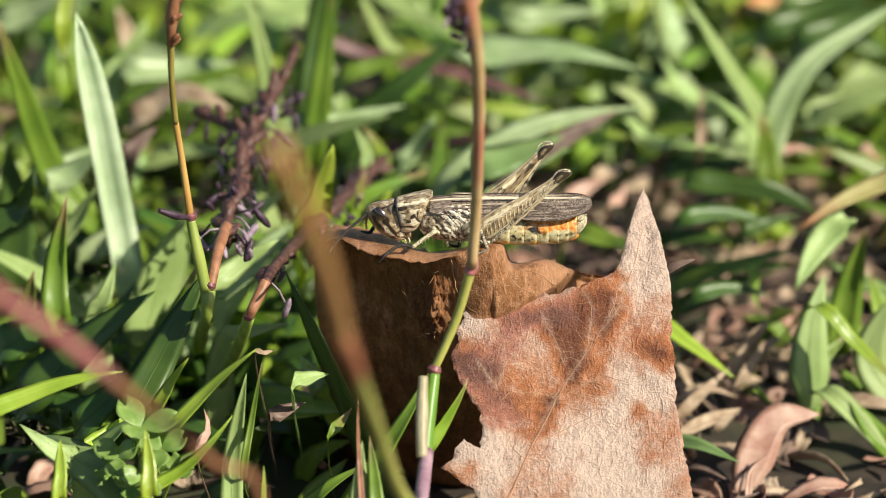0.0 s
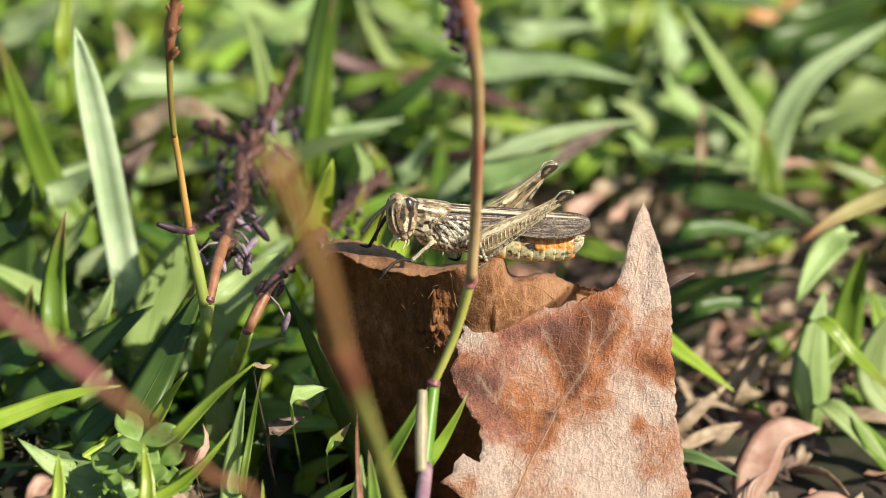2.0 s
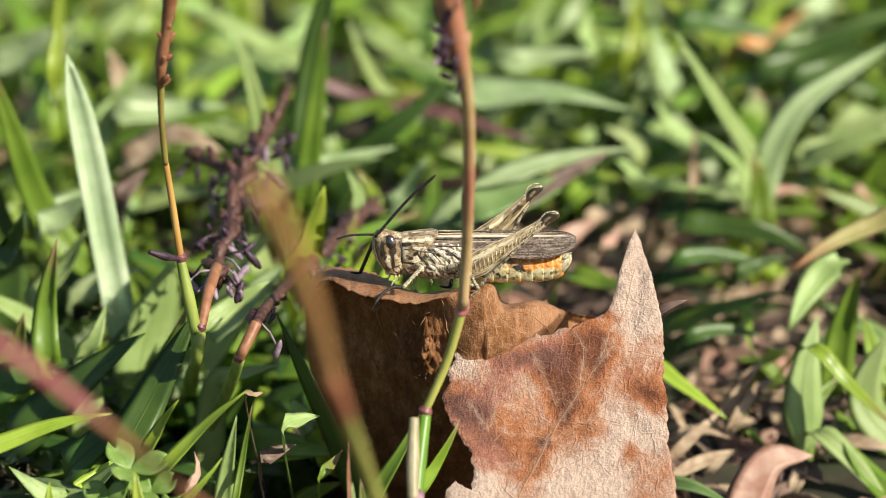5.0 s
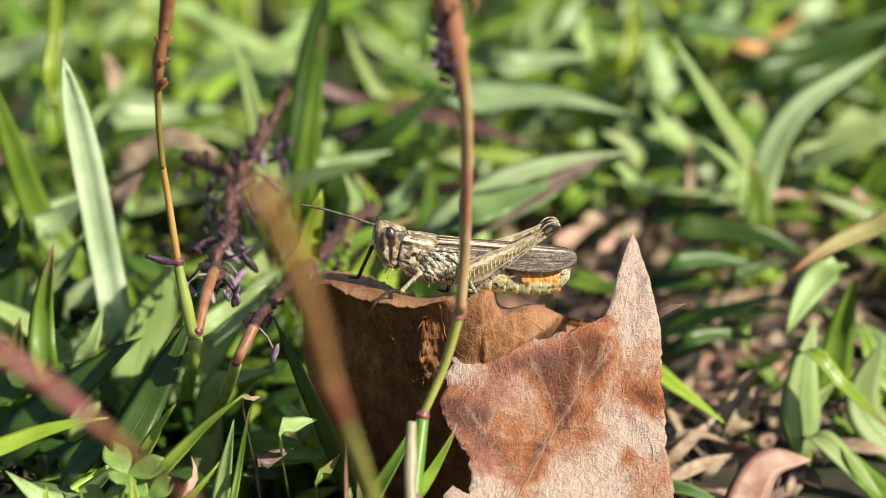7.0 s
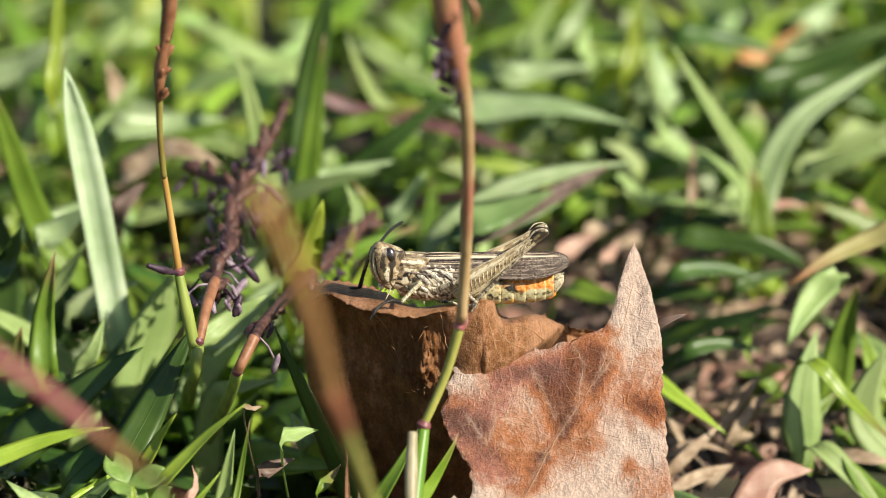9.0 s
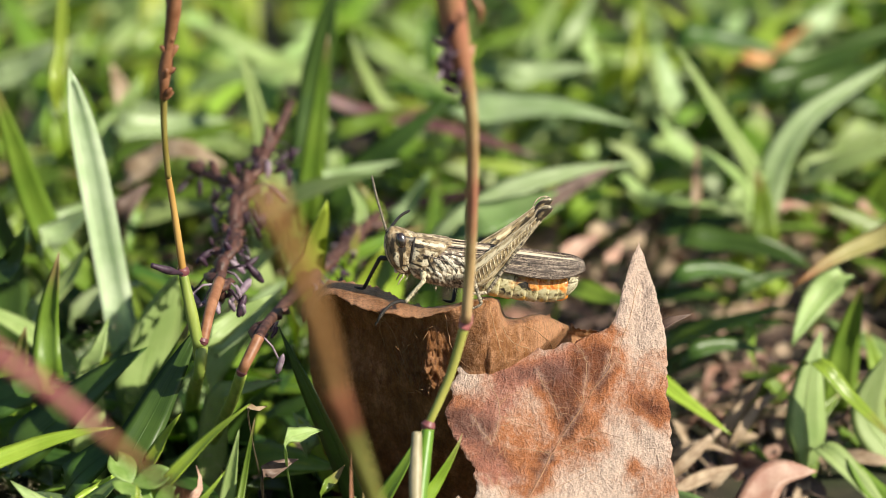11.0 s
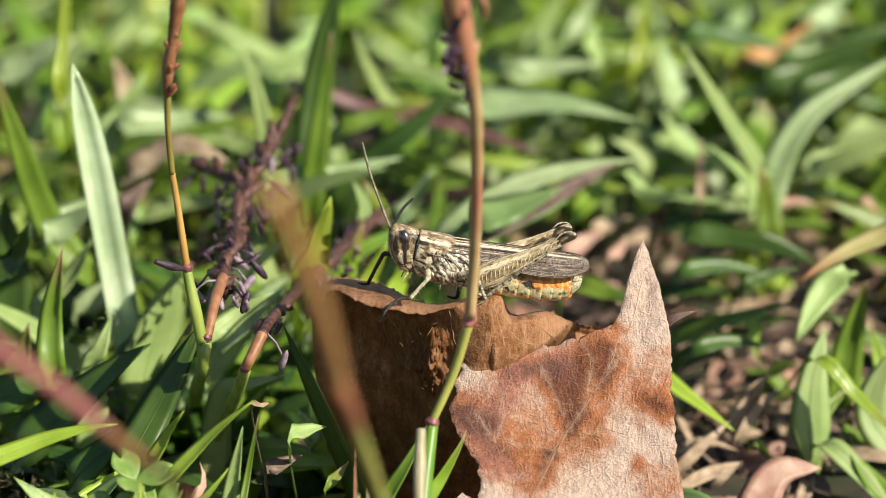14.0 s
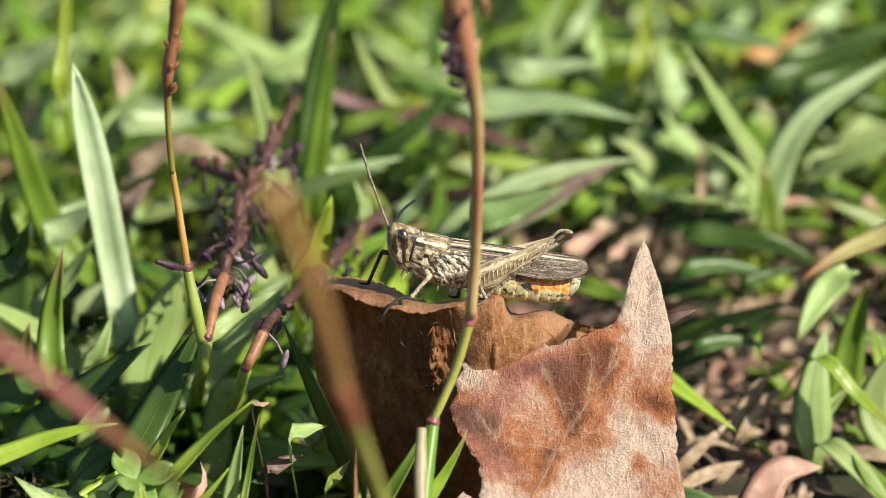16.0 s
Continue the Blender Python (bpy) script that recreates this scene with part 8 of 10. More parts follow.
def build_hind_leg(side):
    """Femur along +x from its joint, with keels and a herringbone outer face; the shin folds under it."""
    rows = smooth_rows([(0.0, -0.1, 0.30, 0.45), (0.5, -0.2, 0.46, 0.85), (1.6, -0.28, 0.52, 1.05), (3.0, -0.32, 0.48, 0.98), (4.6, -0.34, 0.38, 0.76), (6.2, -0.30, 0.30, 0.55), (7.6, -0.22, 0.24, 0.40), (8.5, -0.18, 0.25, 0.39), (9.1, -0.15, 0.26, 0.41), (9.6, -0.18, 0.22, 0.35), (9.8, -0.22, 0.12, 0.20)], 80)
    bm = bmesh.new()
    loft(bm, [((x, 0, z), w, h, "x") for x, z, w, h in rows], 40, 2.1)

    def half(x):
        for (xa, za, wa, ha), (xb, zb, wb, hb) in zip(rows, rows[1:]):
            if xa <= x <= xb:
                t = (x - xa) / max(1e-6, xb - xa)
                return wa + (wb - wa) * t, ha + (hb - ha) * t, za + (zb - za) * t
        return 0.2, 0.3, -0.15

    def thigh(co):
        w, h, zc = half(co.x)
        f = (co.z - zc) / h + 0.08 * noise.noise(co * 1.9)
        x = co.x
        if x > 8.1:
            r = math.hypot((x - 8.8) * 0.8, (co.z + 0.35) * 1.1)
            return (0.7 if 0.66 < r < 0.86 and co.z > -0.3 else 0.15), (0.8 if 0.46 < r < 0.64 and co.z > -0.45 else 0.5)
        if f > 0.34:
            return (0.62 if 0.45 < f < 0.75 else 0.3) - 0.3 * spot(x, 0, 6.0, 0, 0.4, 1), max(0.3 * spot(x, 0, 6.0, 0, 0.4, 1), 0.46 if side > 0 and int(x * 0.62 + 0.4) % 2 == 0 and f < 0.86 else 0.0, 0.7 * max(0.0, noise.noise(Vector((x * 3.1, 0, 4))) - 0.25) if f > 0.85 else 0.0)
        if f > -0.56:
            return 0.2 + 0.9 * max(0.0, noise.noise(Vector((x * 1.1, co.z * 1.1, 2)))), 0.36 if side < 0 else 0.5
        return 0.5, 0.05
    mark(bm, thigh)
    leg = part("hind_leg", bm, THIGH_MARKED, hopper, "long jumping leg with a herringbone thigh")
    for f, r in ((0.97, 0.07), (-0.97, 0.08), (0.36, 0.06), (-0.56, 0.065)):
        bm = bmesh.new()
        pts = []
        for k in range(14):
            x = 0.6 + 7.7 * k / 13
            w, h, zc = half(x)
            pts.append((x, side * w * math.sqrt(max(0.02, 1 - f * f)) * 1.02, h * f + zc))
        tube(bm, curve_points(pts, 30), [r * 0.6, r, r, r * 0.7], 6)
        part("thigh_keel", bm, RIDGE, leg, "pale thigh keel")
    for k in range(17):
        x = 0.7 + k * 0.40
        w, h, zc = half(x)
        w2, h2, zd = half(x + 0.62)
        bm = bmesh.new()
        tube(bm, [Vector((x, side * w * 0.86, zc - h * 0.52)), Vector((x + 0.34, side * (w + w2) * 0.5 * 1.0, (zc + zd) / 2 - h * 0.08)), Vector((x + 0.62, side * w2 * 0.95, zd + h2 * 0.34))], [0.03, 0.06, 0.05, 0.02], 5)
        part("thigh_rib", bm, RIDGE, leg)
    bm = bmesh.new()
    tube(bm, curve_points([(8.2, side * 0.24, 0.22), (8.9, side * 0.27, 0.42), (9.5, side * 0.24, 0.24), (9.78, side * 0.17, -0.1)], 12), [0.04, 0.07, 0.06, 0.035], 6)
    part("knee_rim", bm, RIDGE, leg, "pale knee rim")
    bm = bmesh.new()
    tube(bm, curve_points([(0, 0, 0), (2.0, 0, -0.05), (5.5, 0, 0.0), (8.7, 0, 0.05)], 24), [0.24, 0.16, 0.14, 0.14, 0.16, 0.17], 9)
    rng = random.Random(2)
    for k in range(18):
        x = 1.2 + k * 0.42
        tube(bm, [Vector((x, 0.06 * (-1) ** k, 0.08)), Vector((x + 0.2, 0.14 * (-1) ** k, 0.28))], [0.03, 0.01], 4)
    tube(bm, curve_points([(8.7, 0, 0.05), (8.9, 0, -0.15), (9.4, 0.0, -0.75), (9.6, 0, -1.5)], 10), [0.15, 0.16, 0.13, 0.15, 0.06], 7)
    tube(bm, [Vector((9.6, 0, -1.5)), Vector((9.8, 0.1, -1.65)), Vector((9.8, 0.12, -1.8))], [0.05, 0.02], 5)
    shin = part("shin", bm, LEG_BAND, leg, "spiny banded shin")
    shin.location = Vector((9.3, 0, -0.1)) * MM
    return leg, shin


def build_short_leg(name, l1, l2, material, label, toes=None):
    """Upper piece along +x and a shin with its foot."""
    bm = bmesh.new()
    tube(bm, curve_points([(0, 0, 0), (l1 * 0.4, 0, 0.04), (l1, 0, 0)], 12), [0.24, 0.30, 0.26, 0.20, 0.22], 9)
    leg = part(name, bm, material, hopper, label)
    bm = bmesh.new()
    tube(bm, curve_points([(0, 0, 0), (l2 * 0.5, 0, 0.02), (l2, 0, 0)], 10), [0.2, 0.17, 0.16, 0.17], 8)
    for k in range(5):
        x = l2 * (0.3 + 0.14 * k)
        tube(bm, [Vector((x, 0.05, -0.1)), Vector((x + 0.12, 0.1, -0.32))], [0.03, 0.01], 4)
    count = len(bm.faces)
    if toes:
        tube(bm, curve_points([(l2, 0, 0), (l2 + 0.4, 0.05, 0.6), (l2 + 1.2, 0.25, 1.0), (l2 + 2.2, 0.55, 1.1), (l2 + 2.8, 0.62, 0.95)], 14), [0.14, 0.17, 0.12, 0.16, 0.10], 7)
        for y in (0.6, 0.9):
            tube(bm, curve_points([(l2 + 2.75, 0.62, 0.96), (l2 + 2.95, y - 0.12, 1.0), (l2 + 3.1, y - 0.12, 0.85)], 6), [0.06, 0.05, 0.02], 5)
    else:
        tube(bm, curve_points([(l2, 0, 0), (l2 + 0.1, 0, 0.25), (l2 + 0.14, 0, 0.6), (l2 + 0.12, 0, 0.9)], 8), [0.12, 0.12, 0.10, 0.05], 7)
    for k, f in enumerate(bm.faces):
        f.material_index = 1 if toes and k >= count else 0
    shin = part("shin", bm, material, leg)
    if toes:
        shin.data.materials.append(toes)
    shin.location = Vector((l1, 0, 0)) * MM
    return leg, shin


saddle = build_trunk()
head, (antenna_near, antenna_far) = build_head()
hind_near, hind_shin_near = build_hind_leg(-1)
hind_far, hind_shin_far = build_hind_leg(1)
# Foot is dark itself, and its shadow on the leaf is painted in.
front_near, front_shin_near = build_short_leg("front_leg", 1.7, 2.3, LEG_PALE, "pale cream front leg, its dark foot blackened with its shadow", LEG_DARK)
# Head shade on the far front leg is put into its colour.
front_far, front_shin_far = build_short_leg("front_leg", 3.6, 3.2, LEG_DARK, "far front leg, coloured near black for its shade")
mid_near, mid_shin_near = build_short_leg("middle_leg", 2.9, 2.5, LEG_BAND, "banded middle leg")
# Body shade on the far middle leg is put into its colour.
mid_far, mid_shin_far = build_short_leg("middle_leg", 2.4, 2.2, LEG_DARK, "far middle leg, coloured near black for its shade")


# ---- movement ----
def motions():
    """The insect turns its head, feels about and shifts its legs."""
    walk(hopper, [
        (0.00, pose(0.00143, 0.00080, 0.02873, 0.0, 0.0, 0.0)),
        (0.50, pose(0.00134, 0.00080, 0.02884, 0.0, 0.0, 0.0)),
        (1.00, pose(0.00136, 0.00080, 0.02896, 0.0, 1.5, 0.0)),
        (1.50, pose(0.00137, 0.00080, 0.02898, 0.0, 3.0, 0.0)),
        (2.00, pose(0.00128, 0.00080, 0.02893, 0.0, 4.5, 0.0)),
        (2.50, pose(0.00123, 0.00080, 0.02899, 0.0, 5.0, 0.0)),
        (3.00, pose(0.00115, 0.00080, 0.02881, 0.0, 4.5, 0.0)),
        (3.20, pose(0.00089, 0.00080, 0.02885, 0.0, 0.5, 0.0)),
        (3.50, pose(0.00101, 0.00080, 0.02906, 0.0, -0.5, 0.0)),
        (4.00, pose(0.00088, 0.00080, 0.02900, 0.0, -2.0, 0.0)),
        (4.20, pose(0.00090, 0.00080, 0.02897, 0.0, -2.0, 0.0)),
        (6.30, pose(0.00079, 0.00080, 0.02908, 0.0, 5.0, 0.0)),
        (6.50, pose(0.00100, 0.00080, 0.02905, 0.0, 5.0, 0.0)),
        (7.00, pose(0.00103, 0.00080, 0.02887, 0.0, 5.5, 0.0)),
        (7.30, pose(0.00089, 0.00080, 0.02883, 0.0, 5.0, 0.0)),
        (7.40, pose(0.00078, 0.00080, 0.02850, 0.0, 1.7, 0.0)),
        (7.50, pose(0.00076, 0.00080, 0.02844, 0.0, 1.2, 0.0)),
        (8.00, pose(0.00061, 0.00080, 0.02861, 0.0, -0.0, 0.0)),
        (8.50, pose(0.00040, 0.00080, 0.02844, 0.0, -1.4, 0.0)),
        (9.00, pose(0.00032, 0.00080, 0.02831, 0.0, -0.5, 0.0)),
        (9.20, pose(0.00040, 0.00080, 0.02865, 0.0, 0.5, 0.0)),
        (11.30, pose(0.00128, 0.00080, 0.02950, 0.0, 8.0, 0.0)),
        (11.50, pose(0.00120, 0.00080, 0.02939, 0.0, 8.0, 0.0)),
        (11.80, pose(0.00122, 0.00080, 0.02943, 0.0, 8.0, 0.0)),
        (12.00, pose(0.00118, 0.00080, 0.02945, 0.0, 8.0, 0.0)),
        (12.50, pose(0.00115, 0.00080, 0.02937, 0.0, 8.0, 0.0)),
        (13.00, pose(0.00117, 0.00080, 0.02930, 0.0, 8.0, 0.0)),
        (13.50, pose(0.00119, 0.00080, 0.02934, 0.0, 8.0, 0.0)),
        (14.00, pose(0.00124, 0.00080, 0.02931, 0.0, 8.0, 0.0)),
        (14.50, pose(0.00122, 0.00080, 0.02917, 0.0, 8.0, 0.0)),
        (15.00, pose(0.00120, 0.00080, 0.02912, 0.0, 8.5, 0.0)),
        (15.50, pose(0.00117, 0.00080, 0.02902, 0.0, 8.5, 0.0)),
        (16.00, pose(0.00104, 0.00080, 0.02913, 0.0, 8.5, 0.0)),
    ])
    walk(saddle, [
        (0.00, pose(-0.00162, 0.00000, 0.00032, 0.0, -11.2, 0.0)),
        (0.50, pose(-0.00120, 0.00000, 0.00000, 0.0, -4.4, 0.0)),
        (1.00, pose(-0.00064, 0.00000, 0.00005, 0.0, -4.6, 0.0)),
        (1.50, pose(-0.00046, 0.00000, 0.00004, 0.0, -3.0, 0.0)),
        (2.00, pose(-0.00045, 0.00000, -0.00010, 0.0, 6.0, 0.0)),
        (2.50, pose(-0.00035, 0.00000, -0.00016, 0.0, 6.0, 0.0)),
        (3.00, pose(-0.00054, 0.00000, -0.00021, 0.0, 6.0, 0.0)),
        (3.20, pose(-0.00095, 0.00000, 0.00055, 0.0, -14.0, 0.0)),
        (3.50, pose(-0.00117, 0.00000, -0.00008, 0.0, -12.7, 0.0)),
        (4.00, pose(-0.00061, 0.00000, -0.00025, 0.0, -2.2, 0.0)),
        (4.20, pose(-0.00009, 0.00000, 0.00014, 0.0, -8.3, 0.0)),
        (6.30, pose(-0.00006, 0.00000, -0.00012, 0.0, 6.0, 0.0)),
        (6.50, pose(-0.00005, 0.00000, -0.00010, 0.0, 6.0, 0.0)),
        (7.00, pose(-0.00036, 0.00000, -0.00016, 0.0, 6.0, 0.0)),
        (7.30, pose(-0.00053, 0.00000, -0.00014, 0.0, 6.0, 0.0)),
        (7.40, pose(-0.00085, 0.00000, 0.00059, 0.0, -13.2, 0.0)),
        (7.50, pose(-0.00100, 0.00000, 0.00051, 0.0, -14.5, 0.0)),
        (8.00, pose(-0.00043, 0.00000, 0.00038, 0.0, -8.5, 0.0)),
        (8.50, pose(-0.00018, 0.00000, -0.00007, 0.0, 4.3, 0.0)),
        (9.00, pose(-0.00036, 0.00000, -0.00025, 0.0, 6.0, 0.0)),
        (9.20, pose(-0.00074, 0.00000, -0.00031, 0.0, 6.0, 0.0)),
        (11.30, pose(0.00006, 0.00000, -0.00005, 0.0, 2.7, 0.0)),
        (11.50, pose(0.00008, 0.00000, -0.00005, 0.0, 3.0, 0.0)),
        (11.80, pose(0.00010, 0.00000, -0.00004, 0.0, 2.4, 0.0)),
        (12.00, pose(0.00010, 0.00000, -0.00004, 0.0, 2.3, 0.0)),
        (12.50, pose(0.00009, 0.00000, -0.00005, 0.0, 2.7, 0.0)),
        (13.00, pose(0.00012, 0.00000, -0.00002, 0.0, 1.0, 0.0)),
        (13.50, pose(0.00000, 0.00000, -0.00007, 0.0, 4.3, 0.0)),
        (14.00, pose(-0.00005, 0.00000, -0.00010, 0.0, 5.8, 0.0)),
        (14.50, pose(-0.00034, 0.00000, -0.00021, 0.0, 6.0, 0.0)),
        (15.00, pose(-0.00032, 0.00000, -0.00019, 0.0, 6.0, 0.0)),
        (15.50, pose(-0.00048, 0.00000, -0.00019, 0.0, 6.0, 0.0)),
        (16.00, pose(-0.00023, 0.00000, -0.00016, 0.0, 6.0, 0.0)),
    ])
    walk(head, [
        (0.00, pose(-0.00486, 0.00000, 0.00059, 0.0, -41.8, -5.0)),
        (0.50, pose(-0.00444, 0.00002, 0.00066, 0.0, -25.9, 14.0)),
        (1.00, pose(-0.00428, 0.00003, 0.00049, -0.9, -12.1, 36.1)),
        (1.50, pose(-0.00410, 0.00000, 0.00051, -2.1, -5.6, 44.0)),
        (2.00, pose(-0.00375, 0.00000, 0.00112, -3.1, -3.7, 43.9)),
        (2.50, pose(-0.00340, 0.00000, 0.00121, -3.3, -0.7, 41.9)),
        (3.00, pose(-0.00328, 0.00000, 0.00144, -2.6, -1.3, 35.9)),
        (3.20, pose(-0.00426, 0.00000, 0.00057, 0.0, -41.8, -4.0)),
        (3.50, pose(-0.00437, 0.00000, 0.00012, -0.1, -45.2, -5.0)),
        (4.00, pose(-0.00384, 0.00001, 0.00051, 0.3, -24.6, 7.9)),
        (4.20, pose(-0.00365, 0.00002, 0.00040, 0.6, -16.9, 15.9)),
        (6.30, pose(-0.00297, 0.00001, 0.00106, -0.9, -9.3, 10.0)),
        (6.50, pose(-0.00302, 0.00001, 0.00104, -0.9, -10.9, 10.0)),
        (7.00, pose(-0.00327, 0.00001, 0.00134, -1.0, -11.6, 10.0)),
        (7.30, pose(-0.00357, 0.00002, 0.00145, -1.0, -19.2, 12.1)),
        (7.40, pose(-0.00418, -0.00001, 0.00099, 0.1, -36.8, -6.0)),
        (7.50, pose(-0.00431, -0.00001, 0.00070, 0.0, -42.3, -8.0)),
        (8.00, pose(-0.00374, 0.00000, 0.00081, 0.0, -29.2, 0.0)),
        (8.50, pose(-0.00331, 0.00002, 0.00106, 0.4, -16.4, 11.9)),
        (9.00, pose(-0.00293, 0.00003, 0.00134, 0.2, -3.7, 28.0)),
        (9.20, pose(-0.00281, 0.00000, 0.00159, -0.3, 1.8, 36.0)),
        (11.30, pose(-0.00300, 0.00000, 0.00091, -0.6, -14.6, 4.0)),
        (11.50, pose(-0.00291, 0.00000, 0.00092, -0.6, -14.6, 4.0)),
        (11.80, pose(-0.00291, 0.00000, 0.00090, -0.6, -14.6, 4.0)),
        (12.00, pose(-0.00291, 0.00000, 0.00089, -0.6, -14.6, 4.0)),
        (12.50, pose(-0.00292, 0.00000, 0.00091, -0.6, -14.6, 4.0)),
        (13.00, pose(-0.00300, 0.00000, 0.00084, -0.6, -14.6, 4.0)),
        (13.50, pose(-0.00301, 0.00000, 0.00098, -0.6, -14.6, 4.0)),
        (14.00, pose(-0.00300, 0.00000, 0.00103, -0.6, -14.8, 4.0)),
        (14.50, pose(-0.00289, 0.00000, 0.00135, -0.6, -14.0, 4.0)),
        (15.00, pose(-0.00296, 0.00000, 0.00133, -0.6, -15.7, 4.0)),
        (15.50, pose(-0.00314, 0.00000, 0.00151, -0.6, -16.9, 4.1)),
        (16.00, pose(-0.00299, 0.00000, 0.00123, -0.6, -16.1, 4.0)),
    ])
    walk(antenna_near, [
        (0.00, pose(-0.00248, -0.00032, 0.00166, -5.7, -6.3, -108.5)),
        (0.50, pose(-0.00248, -0.00032, 0.00166, 15.6, 13.9, -149.4)),
        (1.00, pose(-0.00248, -0.00032, 0.00166, 29.0, 17.3, -154.3)),
        (1.50, pose(-0.00248, -0.00032, 0.00166, 32.6, 5.7, -156.2)),
        (2.00, pose(-0.00248, -0.00032, 0.00166, 34.4, 2.7, -153.1)),
        (2.50, pose(-0.00248, -0.00032, 0.00166, 36.2, 4.0, -151.3)),
        (2.75, pose(-0.00248, -0.00032, 0.00166, 22.2, -11.3, 177.9)),
        (3.00, pose(-0.00248, -0.00032, 0.00166, 17.2, -31.7, 148.0)),
        (3.10, pose(-0.00248, -0.00032, 0.00166, 2.3, -35.9, -143.3)),
        (3.20, pose(-0.00248, -0.00032, 0.00166, -8.1, -21.1, -78.5)),
        (3.50, pose(-0.00248, -0.00032, 0.00166, -11.6, -21.4, -77.1)),
        (4.00, pose(-0.00248, -0.00032, 0.00166, 7.4, -25.5, -90.8)),
        (4.20, pose(-0.00248, -0.00032, 0.00166, 15.5, -32.7, -95.3)),
        (4.90, pose(-0.00248, -0.00032, 0.00166, -17.5, -38.8, -27.9)),
        (5.60, pose(-0.00248, -0.00032, 0.00166, -37.2, -17.8, 30.1)),
        (6.30, pose(-0.00248, -0.00032, 0.00166, -30.8, 8.9, 78.5)),
        (6.50, pose(-0.00248, -0.00032, 0.00166, -29.0, 10.2, 78.8)),
        (7.00, pose(-0.00248, -0.00032, 0.00166, -29.0, 10.6, 78.6)),
        (7.30, pose(-0.00248, -0.00032, 0.00166, -20.1, -3.6, 81.1)),
        (7.40, pose(-0.00248, -0.00032, 0.00166, 1.5, 2.9, 114.6)),
        (7.50, pose(-0.00248, -0.00032, 0.00166, 6.3, 3.3, 120.3)),
        (7.67, pose(-0.00248, -0.00032, 0.00166, 28.9, -11.2, 170.9)),
        (7.83, pose(-0.00248, -0.00032, 0.00166, 31.7, -37.4, -138.2)),
        (8.00, pose(-0.00248, -0.00032, 0.00166, 1.5, -51.5, -65.8)),
        (8.50, pose(-0.00248, -0.00032, 0.00166, 15.5, -41.9, -90.8)),
        (8.75, pose(-0.00248, -0.00032, 0.00166, -24.9, -33.1, -11.9)),
        (9.00, pose(-0.00248, -0.00032, 0.00166, -32.0, 2.7, 45.7)),
        (9.20, pose(-0.00248, -0.00032, 0.00166, -36.0, 3.7, 30.9)),
        (11.30, pose(-0.00248, -0.00032, 0.00166, -29.0, 2.1, 74.0)),
        (11.50, pose(-0.00248, -0.00032, 0.00166, -28.9, 0.6, 74.2)),
        (11.80, pose(-0.00248, -0.00032, 0.00166, -28.9, 0.7, 74.1)),
        (12.00, pose(-0.00248, -0.00032, 0.00166, -29.0, 1.1, 73.6)),
        (12.50, pose(-0.00248, -0.00032, 0.00166, -28.9, 0.4, 73.8)),
        (13.00, pose(-0.00248, -0.00032, 0.00166, -28.9, -0.4, 73.1)),
        (13.50, pose(-0.00248, -0.00032, 0.00166, -29.0, 0.4, 73.3)),
        (14.00, pose(-0.00248, -0.00032, 0.00166, -28.6, -1.6, 72.0)),
        (14.50, pose(-0.00248, -0.00032, 0.00166, -29.4, -0.5, 70.5)),
        (15.00, pose(-0.00248, -0.00032, 0.00166, -28.3, 0.2, 71.4)),
        (15.50, pose(-0.00248, -0.00032, 0.00166, -27.1, -0.6, 70.7)),
        (16.00, pose(-0.00248, -0.00032, 0.00166, -27.9, 0.7, 70.3)),
    ])
